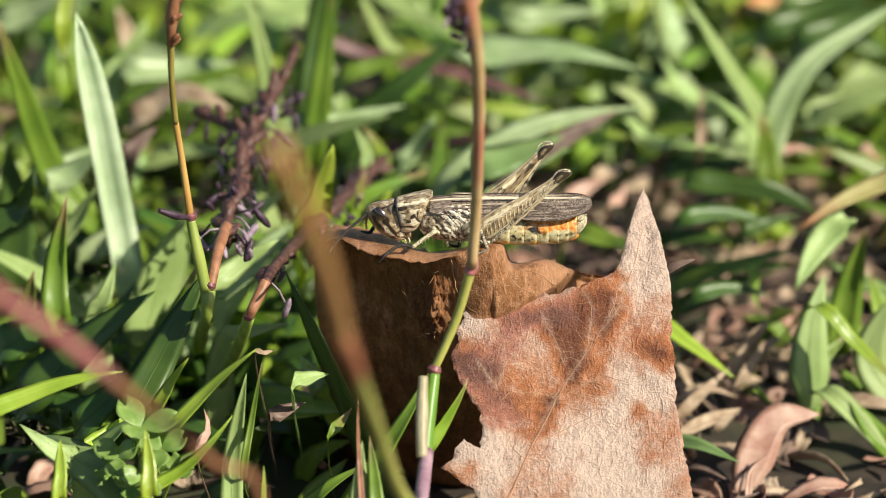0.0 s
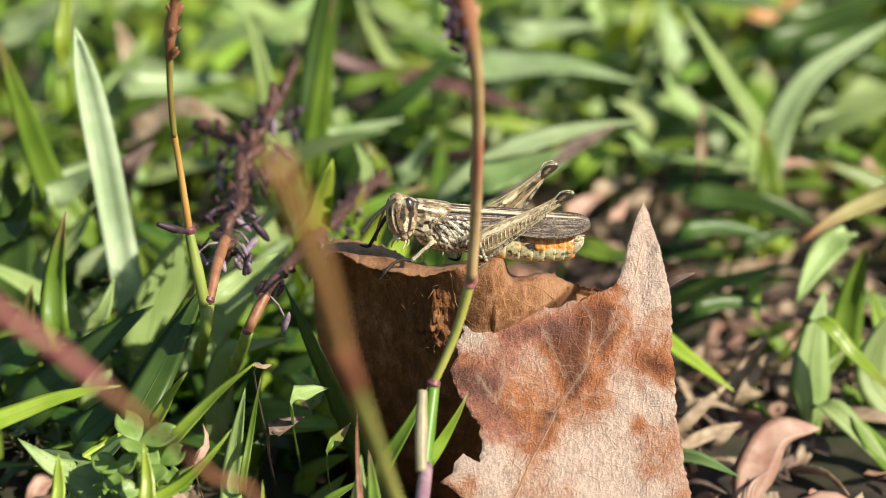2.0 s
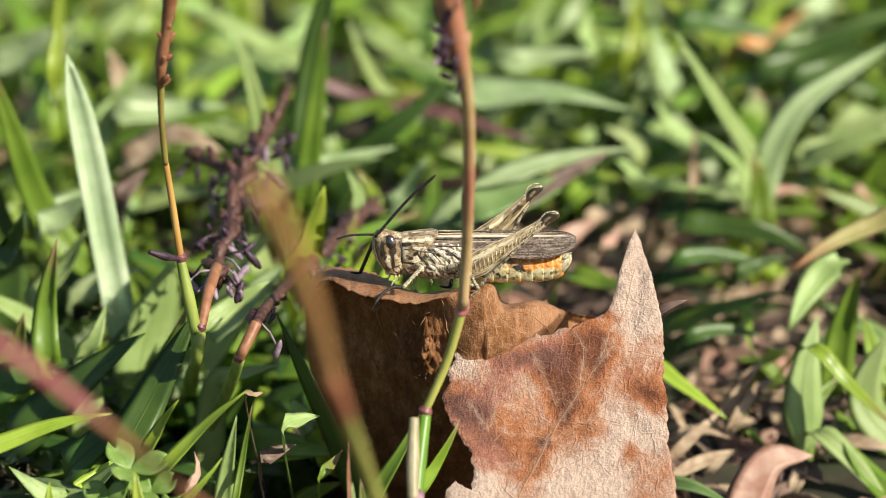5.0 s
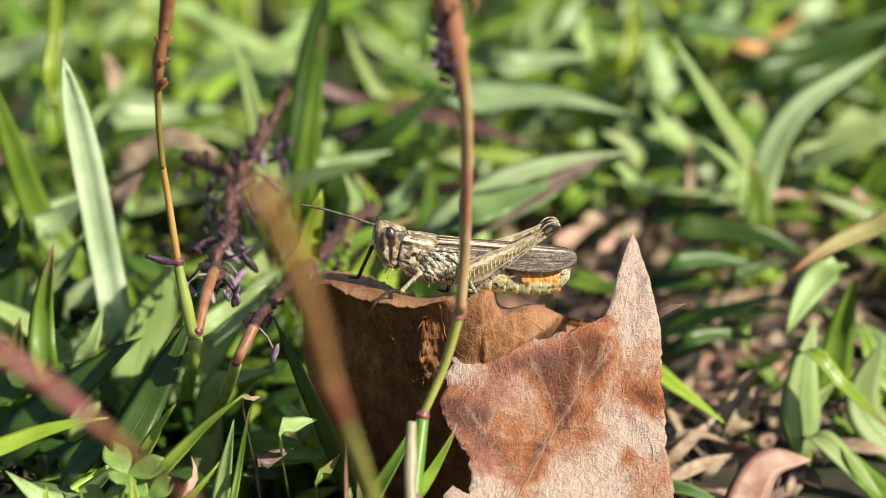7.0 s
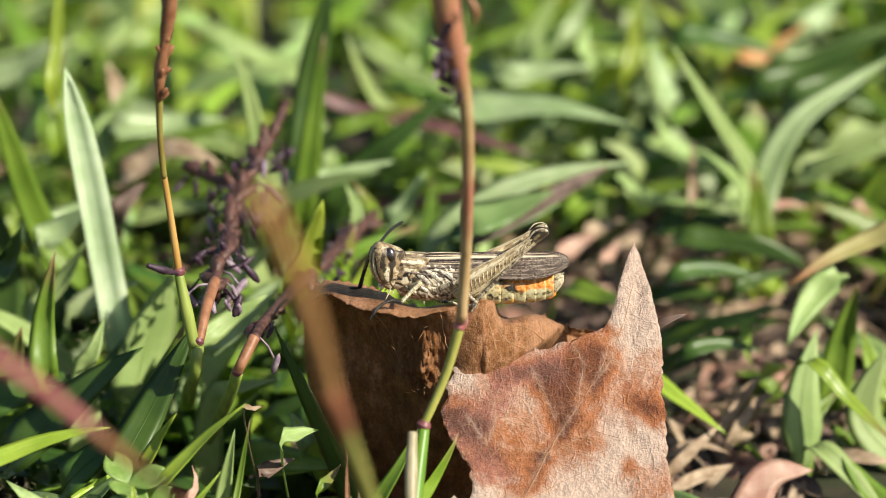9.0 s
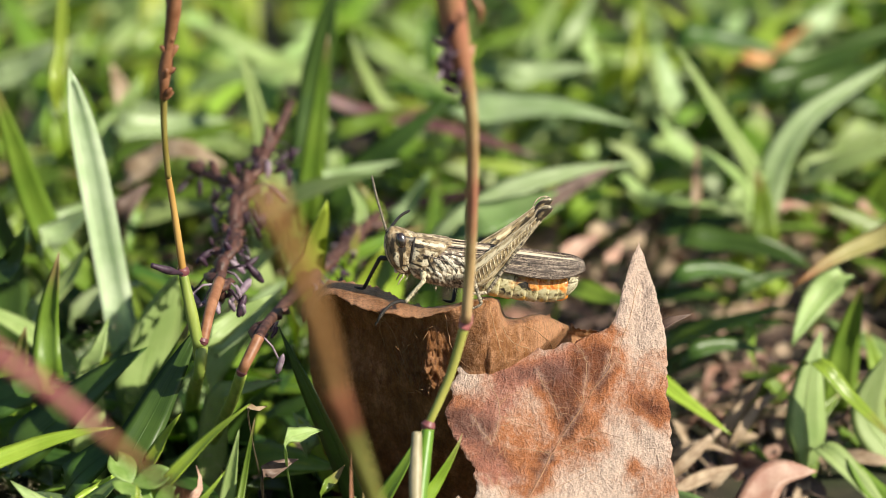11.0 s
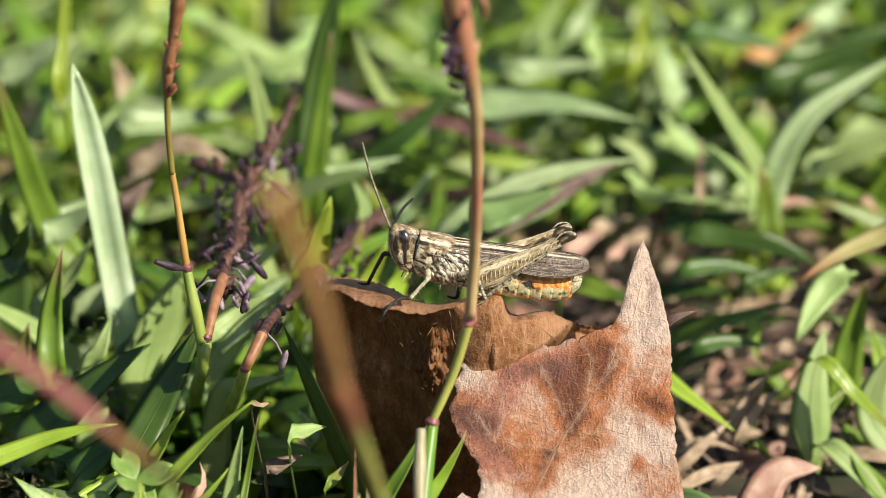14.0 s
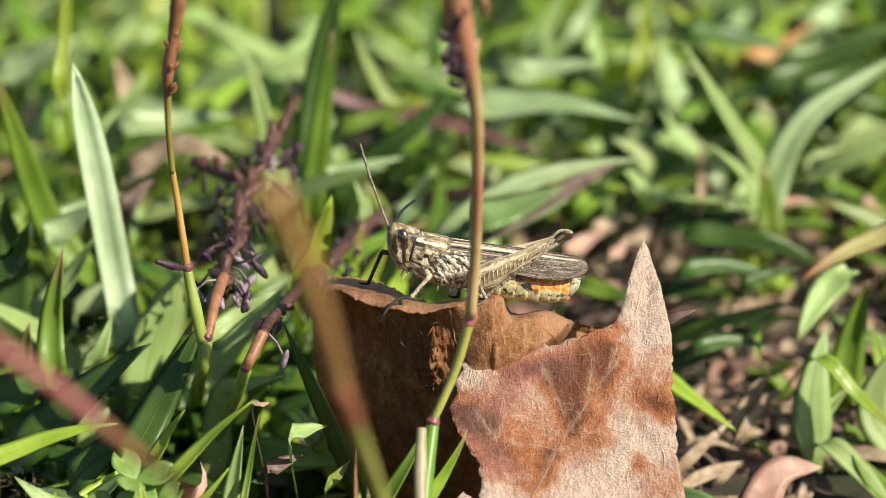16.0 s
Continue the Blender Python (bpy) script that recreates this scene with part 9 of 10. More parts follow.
    walk(antenna_far, [
        (0.00, pose(-0.00248, 0.00032, 0.00166, 6.6, 19.8, 118.8)),
        (0.50, pose(-0.00248, 0.00032, 0.00166, -6.8, 40.2, 101.5)),
        (1.00, pose(-0.00248, 0.00032, 0.00166, -24.7, 45.7, 70.9)),
        (1.50, pose(-0.00248, 0.00032, 0.00166, -32.9, 45.5, 60.3)),
        (2.00, pose(-0.00248, 0.00032, 0.00166, -35.6, 47.2, 62.2)),
        (2.50, pose(-0.00248, 0.00032, 0.00166, -29.5, -8.3, 91.7)),
        (3.00, pose(-0.00248, 0.00032, 0.00166, -27.2, -16.9, 107.7)),
        (3.20, pose(-0.00248, 0.00032, 0.00166, 5.9, 8.7, 124.1)),
        (3.50, pose(-0.00248, 0.00032, 0.00166, 9.8, 6.7, 122.7)),
        (4.00, pose(-0.00248, 0.00032, 0.00166, -5.2, 34.4, 109.1)),
        (4.20, pose(-0.00248, 0.00032, 0.00166, -12.5, 39.6, 99.0)),
        (5.25, pose(-0.00248, 0.00032, 0.00166, -16.1, 5.4, 110.1)),
        (6.30, pose(-0.00248, 0.00032, 0.00166, -26.9, -26.6, 124.8)),
        (6.50, pose(-0.00248, 0.00032, 0.00166, -17.9, -23.5, 136.0)),
        (7.00, pose(-0.00248, 0.00032, 0.00166, -12.7, -8.4, 137.5)),
        (7.30, pose(-0.00248, 0.00032, 0.00166, -7.7, -11.2, 126.8)),
        (7.40, pose(-0.00248, 0.00032, 0.00166, 1.2, -24.9, 119.1)),
        (7.50, pose(-0.00248, 0.00032, 0.00166, 7.4, -29.5, 114.0)),
        (8.00, pose(-0.00248, 0.00032, 0.00166, -4.1, 32.2, 109.8)),
        (8.50, pose(-0.00248, 0.00032, 0.00166, -15.6, 41.1, 99.6)),
        (9.00, pose(-0.00248, 0.00032, 0.00166, -31.5, 46.3, 77.8)),
        (9.20, pose(-0.00248, 0.00032, 0.00166, -36.2, 10.7, 58.1)),
        (11.30, pose(-0.00248, 0.00032, 0.00166, -34.8, -34.5, 102.4)),
        (11.50, pose(-0.00248, 0.00032, 0.00166, -73.5, -64.4, 117.5)),
        (11.80, pose(-0.00248, 0.00032, 0.00166, -68.7, -62.7, 116.4)),
        (12.00, pose(-0.00248, 0.00032, 0.00166, -68.2, -62.7, 116.1)),
        (12.50, pose(-0.00248, 0.00032, 0.00166, -72.3, -64.6, 116.4)),
        (13.00, pose(-0.00248, 0.00032, 0.00166, -89.8, -69.3, 123.1)),
        (13.50, pose(-0.00248, 0.00032, 0.00166, -65.3, -62.8, 113.4)),
        (14.00, pose(-0.00248, 0.00032, 0.00166, -97.9, -71.5, 124.6)),
        (14.50, pose(-0.00248, 0.00032, 0.00166, -66.1, -61.7, 115.6)),
        (15.00, pose(-0.00248, 0.00032, 0.00166, -65.0, -62.3, 115.4)),
        (15.50, pose(-0.00248, 0.00032, 0.00166, -67.4, -64.5, 114.3)),
        (16.00, pose(-0.00248, 0.00032, 0.00166, -56.8, -59.2, 110.2)),
    ])
    walk(hind_near, [
        (0.00, pose(0.00130, -0.00150, -0.00105, -0.0, -37.3, -5.3)),
        (0.50, pose(0.00130, -0.00150, -0.00105, -0.0, -37.2, -5.3)),
        (1.00, pose(0.00130, -0.00150, -0.00105, -0.0, -36.5, -5.3)),
        (1.50, pose(0.00130, -0.00150, -0.00105, -0.0, -36.3, -5.2)),
        (2.00, pose(0.00130, -0.00150, -0.00105, -0.0, -35.9, -5.1)),
        (2.50, pose(0.00130, -0.00150, -0.00105, -0.0, -34.9, -5.0)),
        (3.00, pose(0.00130, -0.00150, -0.00105, -0.0, -35.1, -5.0)),
        (3.20, pose(0.00130, -0.00150, -0.00105, -0.0, -33.9, -4.9)),
        (3.50, pose(0.00130, -0.00150, -0.00105, -0.0, -34.7, -5.0)),
        (4.00, pose(0.00130, -0.00150, -0.00105, -0.0, -34.7, -5.0)),
        (4.20, pose(0.00130, -0.00150, -0.00105, -0.0, -34.3, -5.0)),
        (6.30, pose(0.00130, -0.00150, -0.00105, -0.0, -35.0, -5.0)),
        (6.50, pose(0.00130, -0.00150, -0.00105, -0.0, -33.6, -5.1)),
        (7.00, pose(0.00130, -0.00150, -0.00105, -0.0, -36.7, -5.1)),
        (7.30, pose(0.00130, -0.00150, -0.00105, -0.0, -35.6, -5.1)),
        (7.40, pose(0.00130, -0.00150, -0.00105, -0.0, -35.8, -5.1)),
        (7.50, pose(0.00130, -0.00150, -0.00105, -0.0, -35.7, -5.0)),
        (8.00, pose(0.00130, -0.00150, -0.00105, -0.0, -34.6, -5.0)),
        (8.50, pose(0.00130, -0.00150, -0.00105, -0.0, -34.4, -4.9)),
        (9.00, pose(0.00130, -0.00150, -0.00105, -0.0, -36.4, -4.9)),
        (9.20, pose(0.00130, -0.00150, -0.00105, -0.0, -35.0, -4.9)),
        (11.30, pose(0.00130, -0.00150, -0.00105, -0.0, -53.8, -6.6)),
        (11.50, pose(0.00130, -0.00150, -0.00105, -0.0, -49.4, -6.1)),
        (11.80, pose(0.00130, -0.00150, -0.00105, -0.0, -39.9, -5.2)),
        (12.00, pose(0.00130, -0.00150, -0.00105, -0.0, -32.3, -5.0)),
        (12.50, pose(0.00130, -0.00150, -0.00105, -0.0, -34.0, -5.0)),
        (13.00, pose(0.00130, -0.00150, -0.00105, -0.0, -34.6, -5.0)),
        (13.50, pose(0.00130, -0.00150, -0.00105, -0.0, -35.1, -5.1)),
        (14.00, pose(0.00130, -0.00150, -0.00105, -0.0, -35.0, -5.1)),
        (14.50, pose(0.00130, -0.00150, -0.00105, -0.0, -34.5, -5.0)),
        (15.00, pose(0.00130, -0.00150, -0.00105, -0.0, -35.4, -5.1)),
        (15.50, pose(0.00130, -0.00150, -0.00105, -0.0, -37.8, -5.2)),
        (16.00, pose(0.00130, -0.00150, -0.00105, -0.0, -37.3, -5.2)),
    ])
    walk(hind_shin_near, [
        (0.00, pose(0.00930, 0.00000, -0.00010, 180.0, 7.6, -176.8)),
        (0.50, pose(0.00930, 0.00000, -0.00010, 180.0, 8.5, -176.9)),
        (1.00, pose(0.00930, 0.00000, -0.00010, 180.0, 8.9, -176.9)),
        (1.50, pose(0.00930, 0.00000, -0.00010, 180.0, 8.9, -176.9)),
        (2.00, pose(0.00930, 0.00000, -0.00010, 180.0, 8.9, -176.9)),
        (2.50, pose(0.00930, 0.00000, -0.00010, 180.0, 9.4, -176.9)),
        (3.00, pose(0.00930, 0.00000, -0.00010, 180.0, 8.9, -176.8)),
        (3.20, pose(0.00930, 0.00000, -0.00010, 180.0, 10.4, -176.9)),
        (3.50, pose(0.00930, 0.00000, -0.00010, 180.0, 11.0, -176.9)),
        (4.00, pose(0.00930, 0.00000, -0.00010, 180.0, 11.3, -176.9)),
        (4.20, pose(0.00930, 0.00000, -0.00010, 180.0, 11.1, -176.9)),
        (6.30, pose(0.00930, 0.00000, -0.00010, 180.0, 11.8, -177.0)),
        (6.50, pose(0.00930, 0.00000, -0.00010, 180.0, 10.6, -176.9)),
        (7.00, pose(0.00930, 0.00000, -0.00010, 180.0, 9.7, -176.9)),
        (7.30, pose(0.00930, 0.00000, -0.00010, 180.0, 10.1, -176.9)),
        (7.40, pose(0.00930, 0.00000, -0.00010, 180.0, 8.4, -176.9)),
        (7.50, pose(0.00930, 0.00000, -0.00010, 180.0, 8.2, -176.8)),
        (8.00, pose(0.00930, 0.00000, -0.00010, 180.0, 10.0, -176.9)),
        (8.50, pose(0.00930, 0.00000, -0.00010, 180.0, 10.7, -176.9)),
        (9.00, pose(0.00930, 0.00000, -0.00010, 180.0, 11.0, -177.0)),
        (9.20, pose(0.00930, 0.00000, -0.00010, 180.0, 11.9, -177.0)),
        (11.30, pose(0.00930, 0.00000, -0.00010, 180.0, 11.3, -177.4)),
        (11.50, pose(0.00930, 0.00000, -0.00010, 180.0, 11.5, -177.3)),
        (11.80, pose(0.00930, 0.00000, -0.00010, 180.0, 11.6, -177.1)),
        (12.00, pose(0.00930, 0.00000, -0.00010, 180.0, 11.7, -177.0)),
        (12.50, pose(0.00930, 0.00000, -0.00010, 180.0, 11.4, -177.0)),
        (13.00, pose(0.00930, 0.00000, -0.00010, 180.0, 11.0, -177.0)),
        (13.50, pose(0.00930, 0.00000, -0.00010, 180.0, 11.1, -177.0)),
        (14.00, pose(0.00930, 0.00000, -0.00010, 180.0, 10.8, -176.9)),
        (14.50, pose(0.00930, 0.00000, -0.00010, 180.0, 10.2, -176.9)),
        (15.00, pose(0.00930, 0.00000, -0.00010, 180.0, 10.0, -176.9)),
        (15.50, pose(0.00930, 0.00000, -0.00010, 180.0, 9.7, -176.9)),
        (16.00, pose(0.00930, 0.00000, -0.00010, 180.0, 10.8, -177.0)),
    ])
    walk(hind_far, [
        (0.00, pose(0.00080, 0.00150, -0.00105, 0.0, -44.6, 6.6)),
        (0.50, pose(0.00080, 0.00150, -0.00105, 0.0, -46.7, 6.8)),
        (1.00, pose(0.00080, 0.00150, -0.00105, 0.0, -45.1, 6.7)),
        (1.50, pose(0.00080, 0.00150, -0.00105, 0.0, -44.4, 6.6)),
        (2.00, pose(0.00080, 0.00150, -0.00105, 0.0, -43.3, 6.3)),
        (2.50, pose(0.00080, 0.00150, -0.00105, 0.0, -42.8, 6.2)),
        (3.00, pose(0.00080, 0.00150, -0.00105, 0.0, -43.8, 6.2)),
        (3.20, pose(0.00080, 0.00150, -0.00105, 0.0, -43.5, 6.2)),
        (3.50, pose(0.00080, 0.00150, -0.00105, 0.0, -43.8, 6.5)),
        (4.00, pose(0.00080, 0.00150, -0.00105, 0.0, -43.2, 6.4)),
        (4.20, pose(0.00080, 0.00150, -0.00105, 0.0, -42.5, 6.3)),
        (6.30, pose(0.00080, 0.00150, -0.00105, 0.0, -38.4, 6.2)),
        (6.50, pose(0.00080, 0.00150, -0.00105, 0.0, -36.0, 6.2)),
        (7.00, pose(0.00080, 0.00150, -0.00105, 0.0, -28.6, 5.0)),
        (7.30, pose(0.00080, 0.00150, -0.00105, 0.0, -27.5, 4.9)),
        (7.40, pose(0.00080, 0.00150, -0.00105, 0.0, -27.7, 5.0)),
        (7.50, pose(0.00080, 0.00150, -0.00105, 0.0, -27.8, 5.0)),
        (8.00, pose(0.00080, 0.00150, -0.00105, 0.0, -26.4, 4.9)),
        (8.50, pose(0.00080, 0.00150, -0.00105, 0.0, -26.5, 4.9)),
        (9.00, pose(0.00080, 0.00150, -0.00105, 0.0, -28.9, 4.9)),
        (9.20, pose(0.00080, 0.00150, -0.00105, 0.0, -26.9, 4.8)),
        (11.30, pose(0.00080, 0.00150, -0.00105, 0.0, -47.9, 6.3)),
        (11.50, pose(0.00080, 0.00150, -0.00105, 0.0, -43.8, 6.1)),
        (11.80, pose(0.00080, 0.00150, -0.00105, 0.0, -33.8, 5.6)),
        (12.00, pose(0.00080, 0.00150, -0.00105, 0.0, -28.5, 5.3)),
        (12.50, pose(0.00080, 0.00150, -0.00105, 0.0, -31.0, 5.5)),
        (13.00, pose(0.00080, 0.00150, -0.00105, 0.0, -30.5, 5.5)),
        (13.50, pose(0.00080, 0.00150, -0.00105, 0.0, -30.0, 5.5)),
        (14.00, pose(0.00080, 0.00150, -0.00105, 0.0, -29.0, 5.6)),
        (14.50, pose(0.00080, 0.00150, -0.00105, 0.0, -28.5, 5.6)),
        (15.00, pose(0.00080, 0.00150, -0.00105, 0.0, -27.5, 5.5)),
        (15.50, pose(0.00080, 0.00150, -0.00105, 0.0, -27.5, 5.3)),
        (16.00, pose(0.00080, 0.00150, -0.00105, 0.0, -26.0, 5.3)),
    ])
    walk(hind_shin_far, [
        (0.00, pose(0.00930, 0.00000, -0.00010, 180.0, 17.2, 177.3)),
        (0.50, pose(0.00930, 0.00000, -0.00010, 180.0, 17.7, 177.5)),
        (1.00, pose(0.00930, 0.00000, -0.00010, 180.0, 18.3, 177.5)),
        (1.50, pose(0.00930, 0.00000, -0.00010, 180.0, 18.6, 177.5)),
        (2.00, pose(0.00930, 0.00000, -0.00010, 180.0, 19.2, 177.4)),
        (2.50, pose(0.00930, 0.00000, -0.00010, 180.0, 19.8, 177.4)),
        (3.00, pose(0.00930, 0.00000, -0.00010, 180.0, 19.5, 177.5)),
        (3.20, pose(0.00930, 0.00000, -0.00010, 180.0, 20.5, 177.5)),
        (3.50, pose(0.00930, 0.00000, -0.00010, 180.0, 20.2, 177.6)),
        (4.00, pose(0.00930, 0.00000, -0.00010, 180.0, 20.5, 177.5)),
        (4.20, pose(0.00930, 0.00000, -0.00010, 180.0, 20.4, 177.5)),
        (6.30, pose(0.00930, 0.00000, -0.00010, 180.0, 22.7, 177.6)),
        (6.50, pose(0.00930, 0.00000, -0.00010, 180.0, 21.7, 177.4)),
        (7.00, pose(0.00930, 0.00000, -0.00010, 180.0, 20.8, 176.9)),
        (7.30, pose(0.00930, 0.00000, -0.00010, 180.0, 21.2, 176.8)),
        (7.40, pose(0.00930, 0.00000, -0.00010, 180.0, 19.4, 176.8)),
        (7.50, pose(0.00930, 0.00000, -0.00010, 180.0, 19.2, 176.8)),
        (8.00, pose(0.00930, 0.00000, -0.00010, 180.0, 21.0, 176.8)),
        (8.50, pose(0.00930, 0.00000, -0.00010, 180.0, 21.7, 176.8)),
        (9.00, pose(0.00930, 0.00000, -0.00010, 180.0, 22.0, 176.9)),
        (9.20, pose(0.00930, 0.00000, -0.00010, 180.0, 23.0, 176.9)),
        (11.30, pose(0.00930, 0.00000, -0.00010, 180.0, 20.9, 177.7)),
        (11.50, pose(0.00930, 0.00000, -0.00010, 180.0, 21.6, 177.6)),
        (11.80, pose(0.00930, 0.00000, -0.00010, 180.0, 22.4, 177.3)),
        (12.00, pose(0.00930, 0.00000, -0.00010, 180.0, 22.9, 177.0)),
        (12.50, pose(0.00930, 0.00000, -0.00010, 180.0, 22.5, 177.2)),
        (13.00, pose(0.00930, 0.00000, -0.00010, 180.0, 22.2, 177.2)),
        (13.50, pose(0.00930, 0.00000, -0.00010, 180.0, 22.2, 177.2)),
        (14.00, pose(0.00930, 0.00000, -0.00010, 180.0, 21.9, 177.2)),
        (14.50, pose(0.00930, 0.00000, -0.00010, 180.0, 21.4, 177.1)),
        (15.00, pose(0.00930, 0.00000, -0.00010, 180.0, 21.2, 177.1)),
        (15.50, pose(0.00930, 0.00000, -0.00010, 180.0, 20.9, 177.0)),
        (16.00, pose(0.00930, 0.00000, -0.00010, 180.0, 22.0, 177.1)),
    ])
    walk(front_near, [
        (0.00, pose(-0.00230, -0.00090, -0.00090, -0.0, -12.2, -84.9)),
        (0.50, pose(-0.00230, -0.00090, -0.00090, -0.0, -11.5, -84.0)),
        (1.00, pose(-0.00230, -0.00090, -0.00090, -0.0, -8.0, -85.8)),
        (1.50, pose(-0.00230, -0.00090, -0.00090, -0.0, -6.4, -86.0)),
        (2.00, pose(-0.00230, -0.00090, -0.00090, -0.0, -7.2, -83.4)),
        (2.50, pose(-0.00230, -0.00090, -0.00090, -0.0, -6.3, -82.9)),
        (3.00, pose(-0.00230, -0.00090, -0.00090, -0.0, -11.1, -79.3)),
        (3.20, pose(-0.00230, -0.00090, -0.00090, -0.0, -16.7, -73.5)),
        (3.50, pose(-0.00230, -0.00090, -0.00090, -0.0, -12.1, -79.0)),
        (4.00, pose(-0.00230, -0.00090, -0.00090, -0.0, -15.7, -75.2)),
        (4.20, pose(-0.00230, -0.00090, -0.00090, -0.0, -16.0, -75.1)),
        (6.30, pose(-0.00230, -0.00090, -0.00090, -0.0, -10.4, -75.4)),
        (6.50, pose(-0.00230, -0.00090, -0.00090, -0.0, -8.2, -78.9)),
        (7.00, pose(-0.00230, -0.00090, -0.00090, -0.0, -11.0, -77.5)),
        (7.30, pose(-0.00230, -0.00090, -0.00090, -0.0, -14.2, -74.1)),
        (7.40, pose(-0.00230, -0.00090, -0.00090, -0.0, -24.8, -61.9)),
        (7.50, pose(-0.00230, -0.00090, -0.00090, -0.0, -25.5, -60.0)),
        (8.00, pose(-0.00230, -0.00090, -0.00090, -0.0, -26.1, -59.6)),
        (8.50, pose(-0.00230, -0.00090, -0.00090, -0.0, -29.8, -51.3)),
        (9.00, pose(-0.00230, -0.00090, -0.00090, -0.0, -31.2, -50.1)),
        (9.20, pose(-0.00230, -0.00090, -0.00090, -0.0, -26.7, -60.0)),
        (11.30, pose(-0.00230, -0.00090, -0.00090, -0.0, 9.1, -88.3)),
        (11.50, pose(-0.00230, -0.00090, -0.00090, -0.0, 5.2, -85.7)),
        (11.80, pose(-0.00230, -0.00090, -0.00090, -0.0, 6.3, -86.3)),
        (12.00, pose(-0.00230, -0.00090, -0.00090, -0.0, 6.4, -85.8)),
        (12.50, pose(-0.00230, -0.00090, -0.00090, -0.0, 3.9, -84.6)),
        (13.00, pose(-0.00230, -0.00090, -0.00090, -0.0, 2.6, -84.3)),
        (13.50, pose(-0.00230, -0.00090, -0.00090, -0.0, 3.7, -85.1)),
        (14.00, pose(-0.00230, -0.00090, -0.00090, -0.0, 3.7, -85.7)),
        (14.50, pose(-0.00230, -0.00090, -0.00090, -0.0, 0.1, -84.1)),
        (15.00, pose(-0.00230, -0.00090, -0.00090, -0.0, -0.8, -83.2)),
        (15.50, pose(-0.00230, -0.00090, -0.00090, -0.0, -3.5, -81.7)),
        (16.00, pose(-0.00230, -0.00090, -0.00090, -0.0, -2.9, -80.2)),
    ])
    walk(front_shin_near, [
        (0.00, pose(0.00170, 0.00000, 0.00000, -15.4, 33.2, -86.6)),
        (0.50, pose(0.00170, 0.00000, 0.00000, -14.1, 35.6, -87.4)),
        (1.00, pose(0.00170, 0.00000, 0.00000, -10.1, 39.3, -83.8)),
        (1.50, pose(0.00170, 0.00000, 0.00000, -7.8, 41.3, -82.4)),
        (2.00, pose(0.00170, 0.00000, 0.00000, -7.8, 43.5, -85.3)),
        (2.50, pose(0.00170, 0.00000, 0.00000, -6.0, 45.6, -84.7)),
        (3.00, pose(0.00170, 0.00000, 0.00000, -11.3, 42.8, -91.7)),
        (3.20, pose(0.00170, 0.00000, 0.00000, -14.6, 39.4, -99.2)),
        (3.50, pose(0.00170, 0.00000, 0.00000, -12.4, 41.3, -92.5)),
        (4.00, pose(0.00170, 0.00000, 0.00000, -14.6, 38.8, -97.4)),
        (4.20, pose(0.00170, 0.00000, 0.00000, -14.8, 38.1, -97.4)),
        (6.30, pose(0.00170, 0.00000, 0.00000, -7.6, 51.6, -93.9)),
        (6.50, pose(0.00170, 0.00000, 0.00000, -6.5, 48.9, -89.3)),
        (7.00, pose(0.00170, 0.00000, 0.00000, -10.1, 46.2, -93.1)),
        (7.30, pose(0.00170, 0.00000, 0.00000, -12.2, 45.9, -98.0)),
        (7.40, pose(0.00170, 0.00000, 0.00000, -11.6, 25.7, -106.4)),
        (7.50, pose(0.00170, 0.00000, 0.00000, -9.8, 23.2, -106.8)),
        (8.00, pose(0.00170, 0.00000, 0.00000, -10.9, 27.9, -108.5)),
        (8.50, pose(0.00170, 0.00000, 0.00000, -4.4, 23.6, -111.8)),
        (9.00, pose(0.00170, 0.00000, 0.00000, -4.9, 25.9, -113.2)),
        (9.20, pose(0.00170, 0.00000, 0.00000, -13.3, 37.8, -111.3)),
        (11.30, pose(0.00170, 0.00000, 0.00000, 20.6, 49.9, -58.6)),
        (11.50, pose(0.00170, 0.00000, 0.00000, 14.9, 51.9, -65.7)),
        (11.80, pose(0.00170, 0.00000, 0.00000, 16.6, 51.5, -63.7)),
        (12.00, pose(0.00170, 0.00000, 0.00000, 17.3, 52.2, -63.5)),
        (12.50, pose(0.00170, 0.00000, 0.00000, 13.1, 52.7, -68.2)),
        (13.00, pose(0.00170, 0.00000, 0.00000, 10.3, 52.3, -70.8)),
        (13.50, pose(0.00170, 0.00000, 0.00000, 12.1, 52.0, -68.5)),
        (14.00, pose(0.00170, 0.00000, 0.00000, 11.4, 51.2, -68.6)),
        (14.50, pose(0.00170, 0.00000, 0.00000, 5.3, 50.9, -75.1)),
        (15.00, pose(0.00170, 0.00000, 0.00000, 4.0, 51.4, -77.0)),
        (15.50, pose(0.00170, 0.00000, 0.00000, -0.1, 50.8, -81.7)),
        (16.00, pose(0.00170, 0.00000, 0.00000, 2.4, 53.7, -81.1)),
    ])
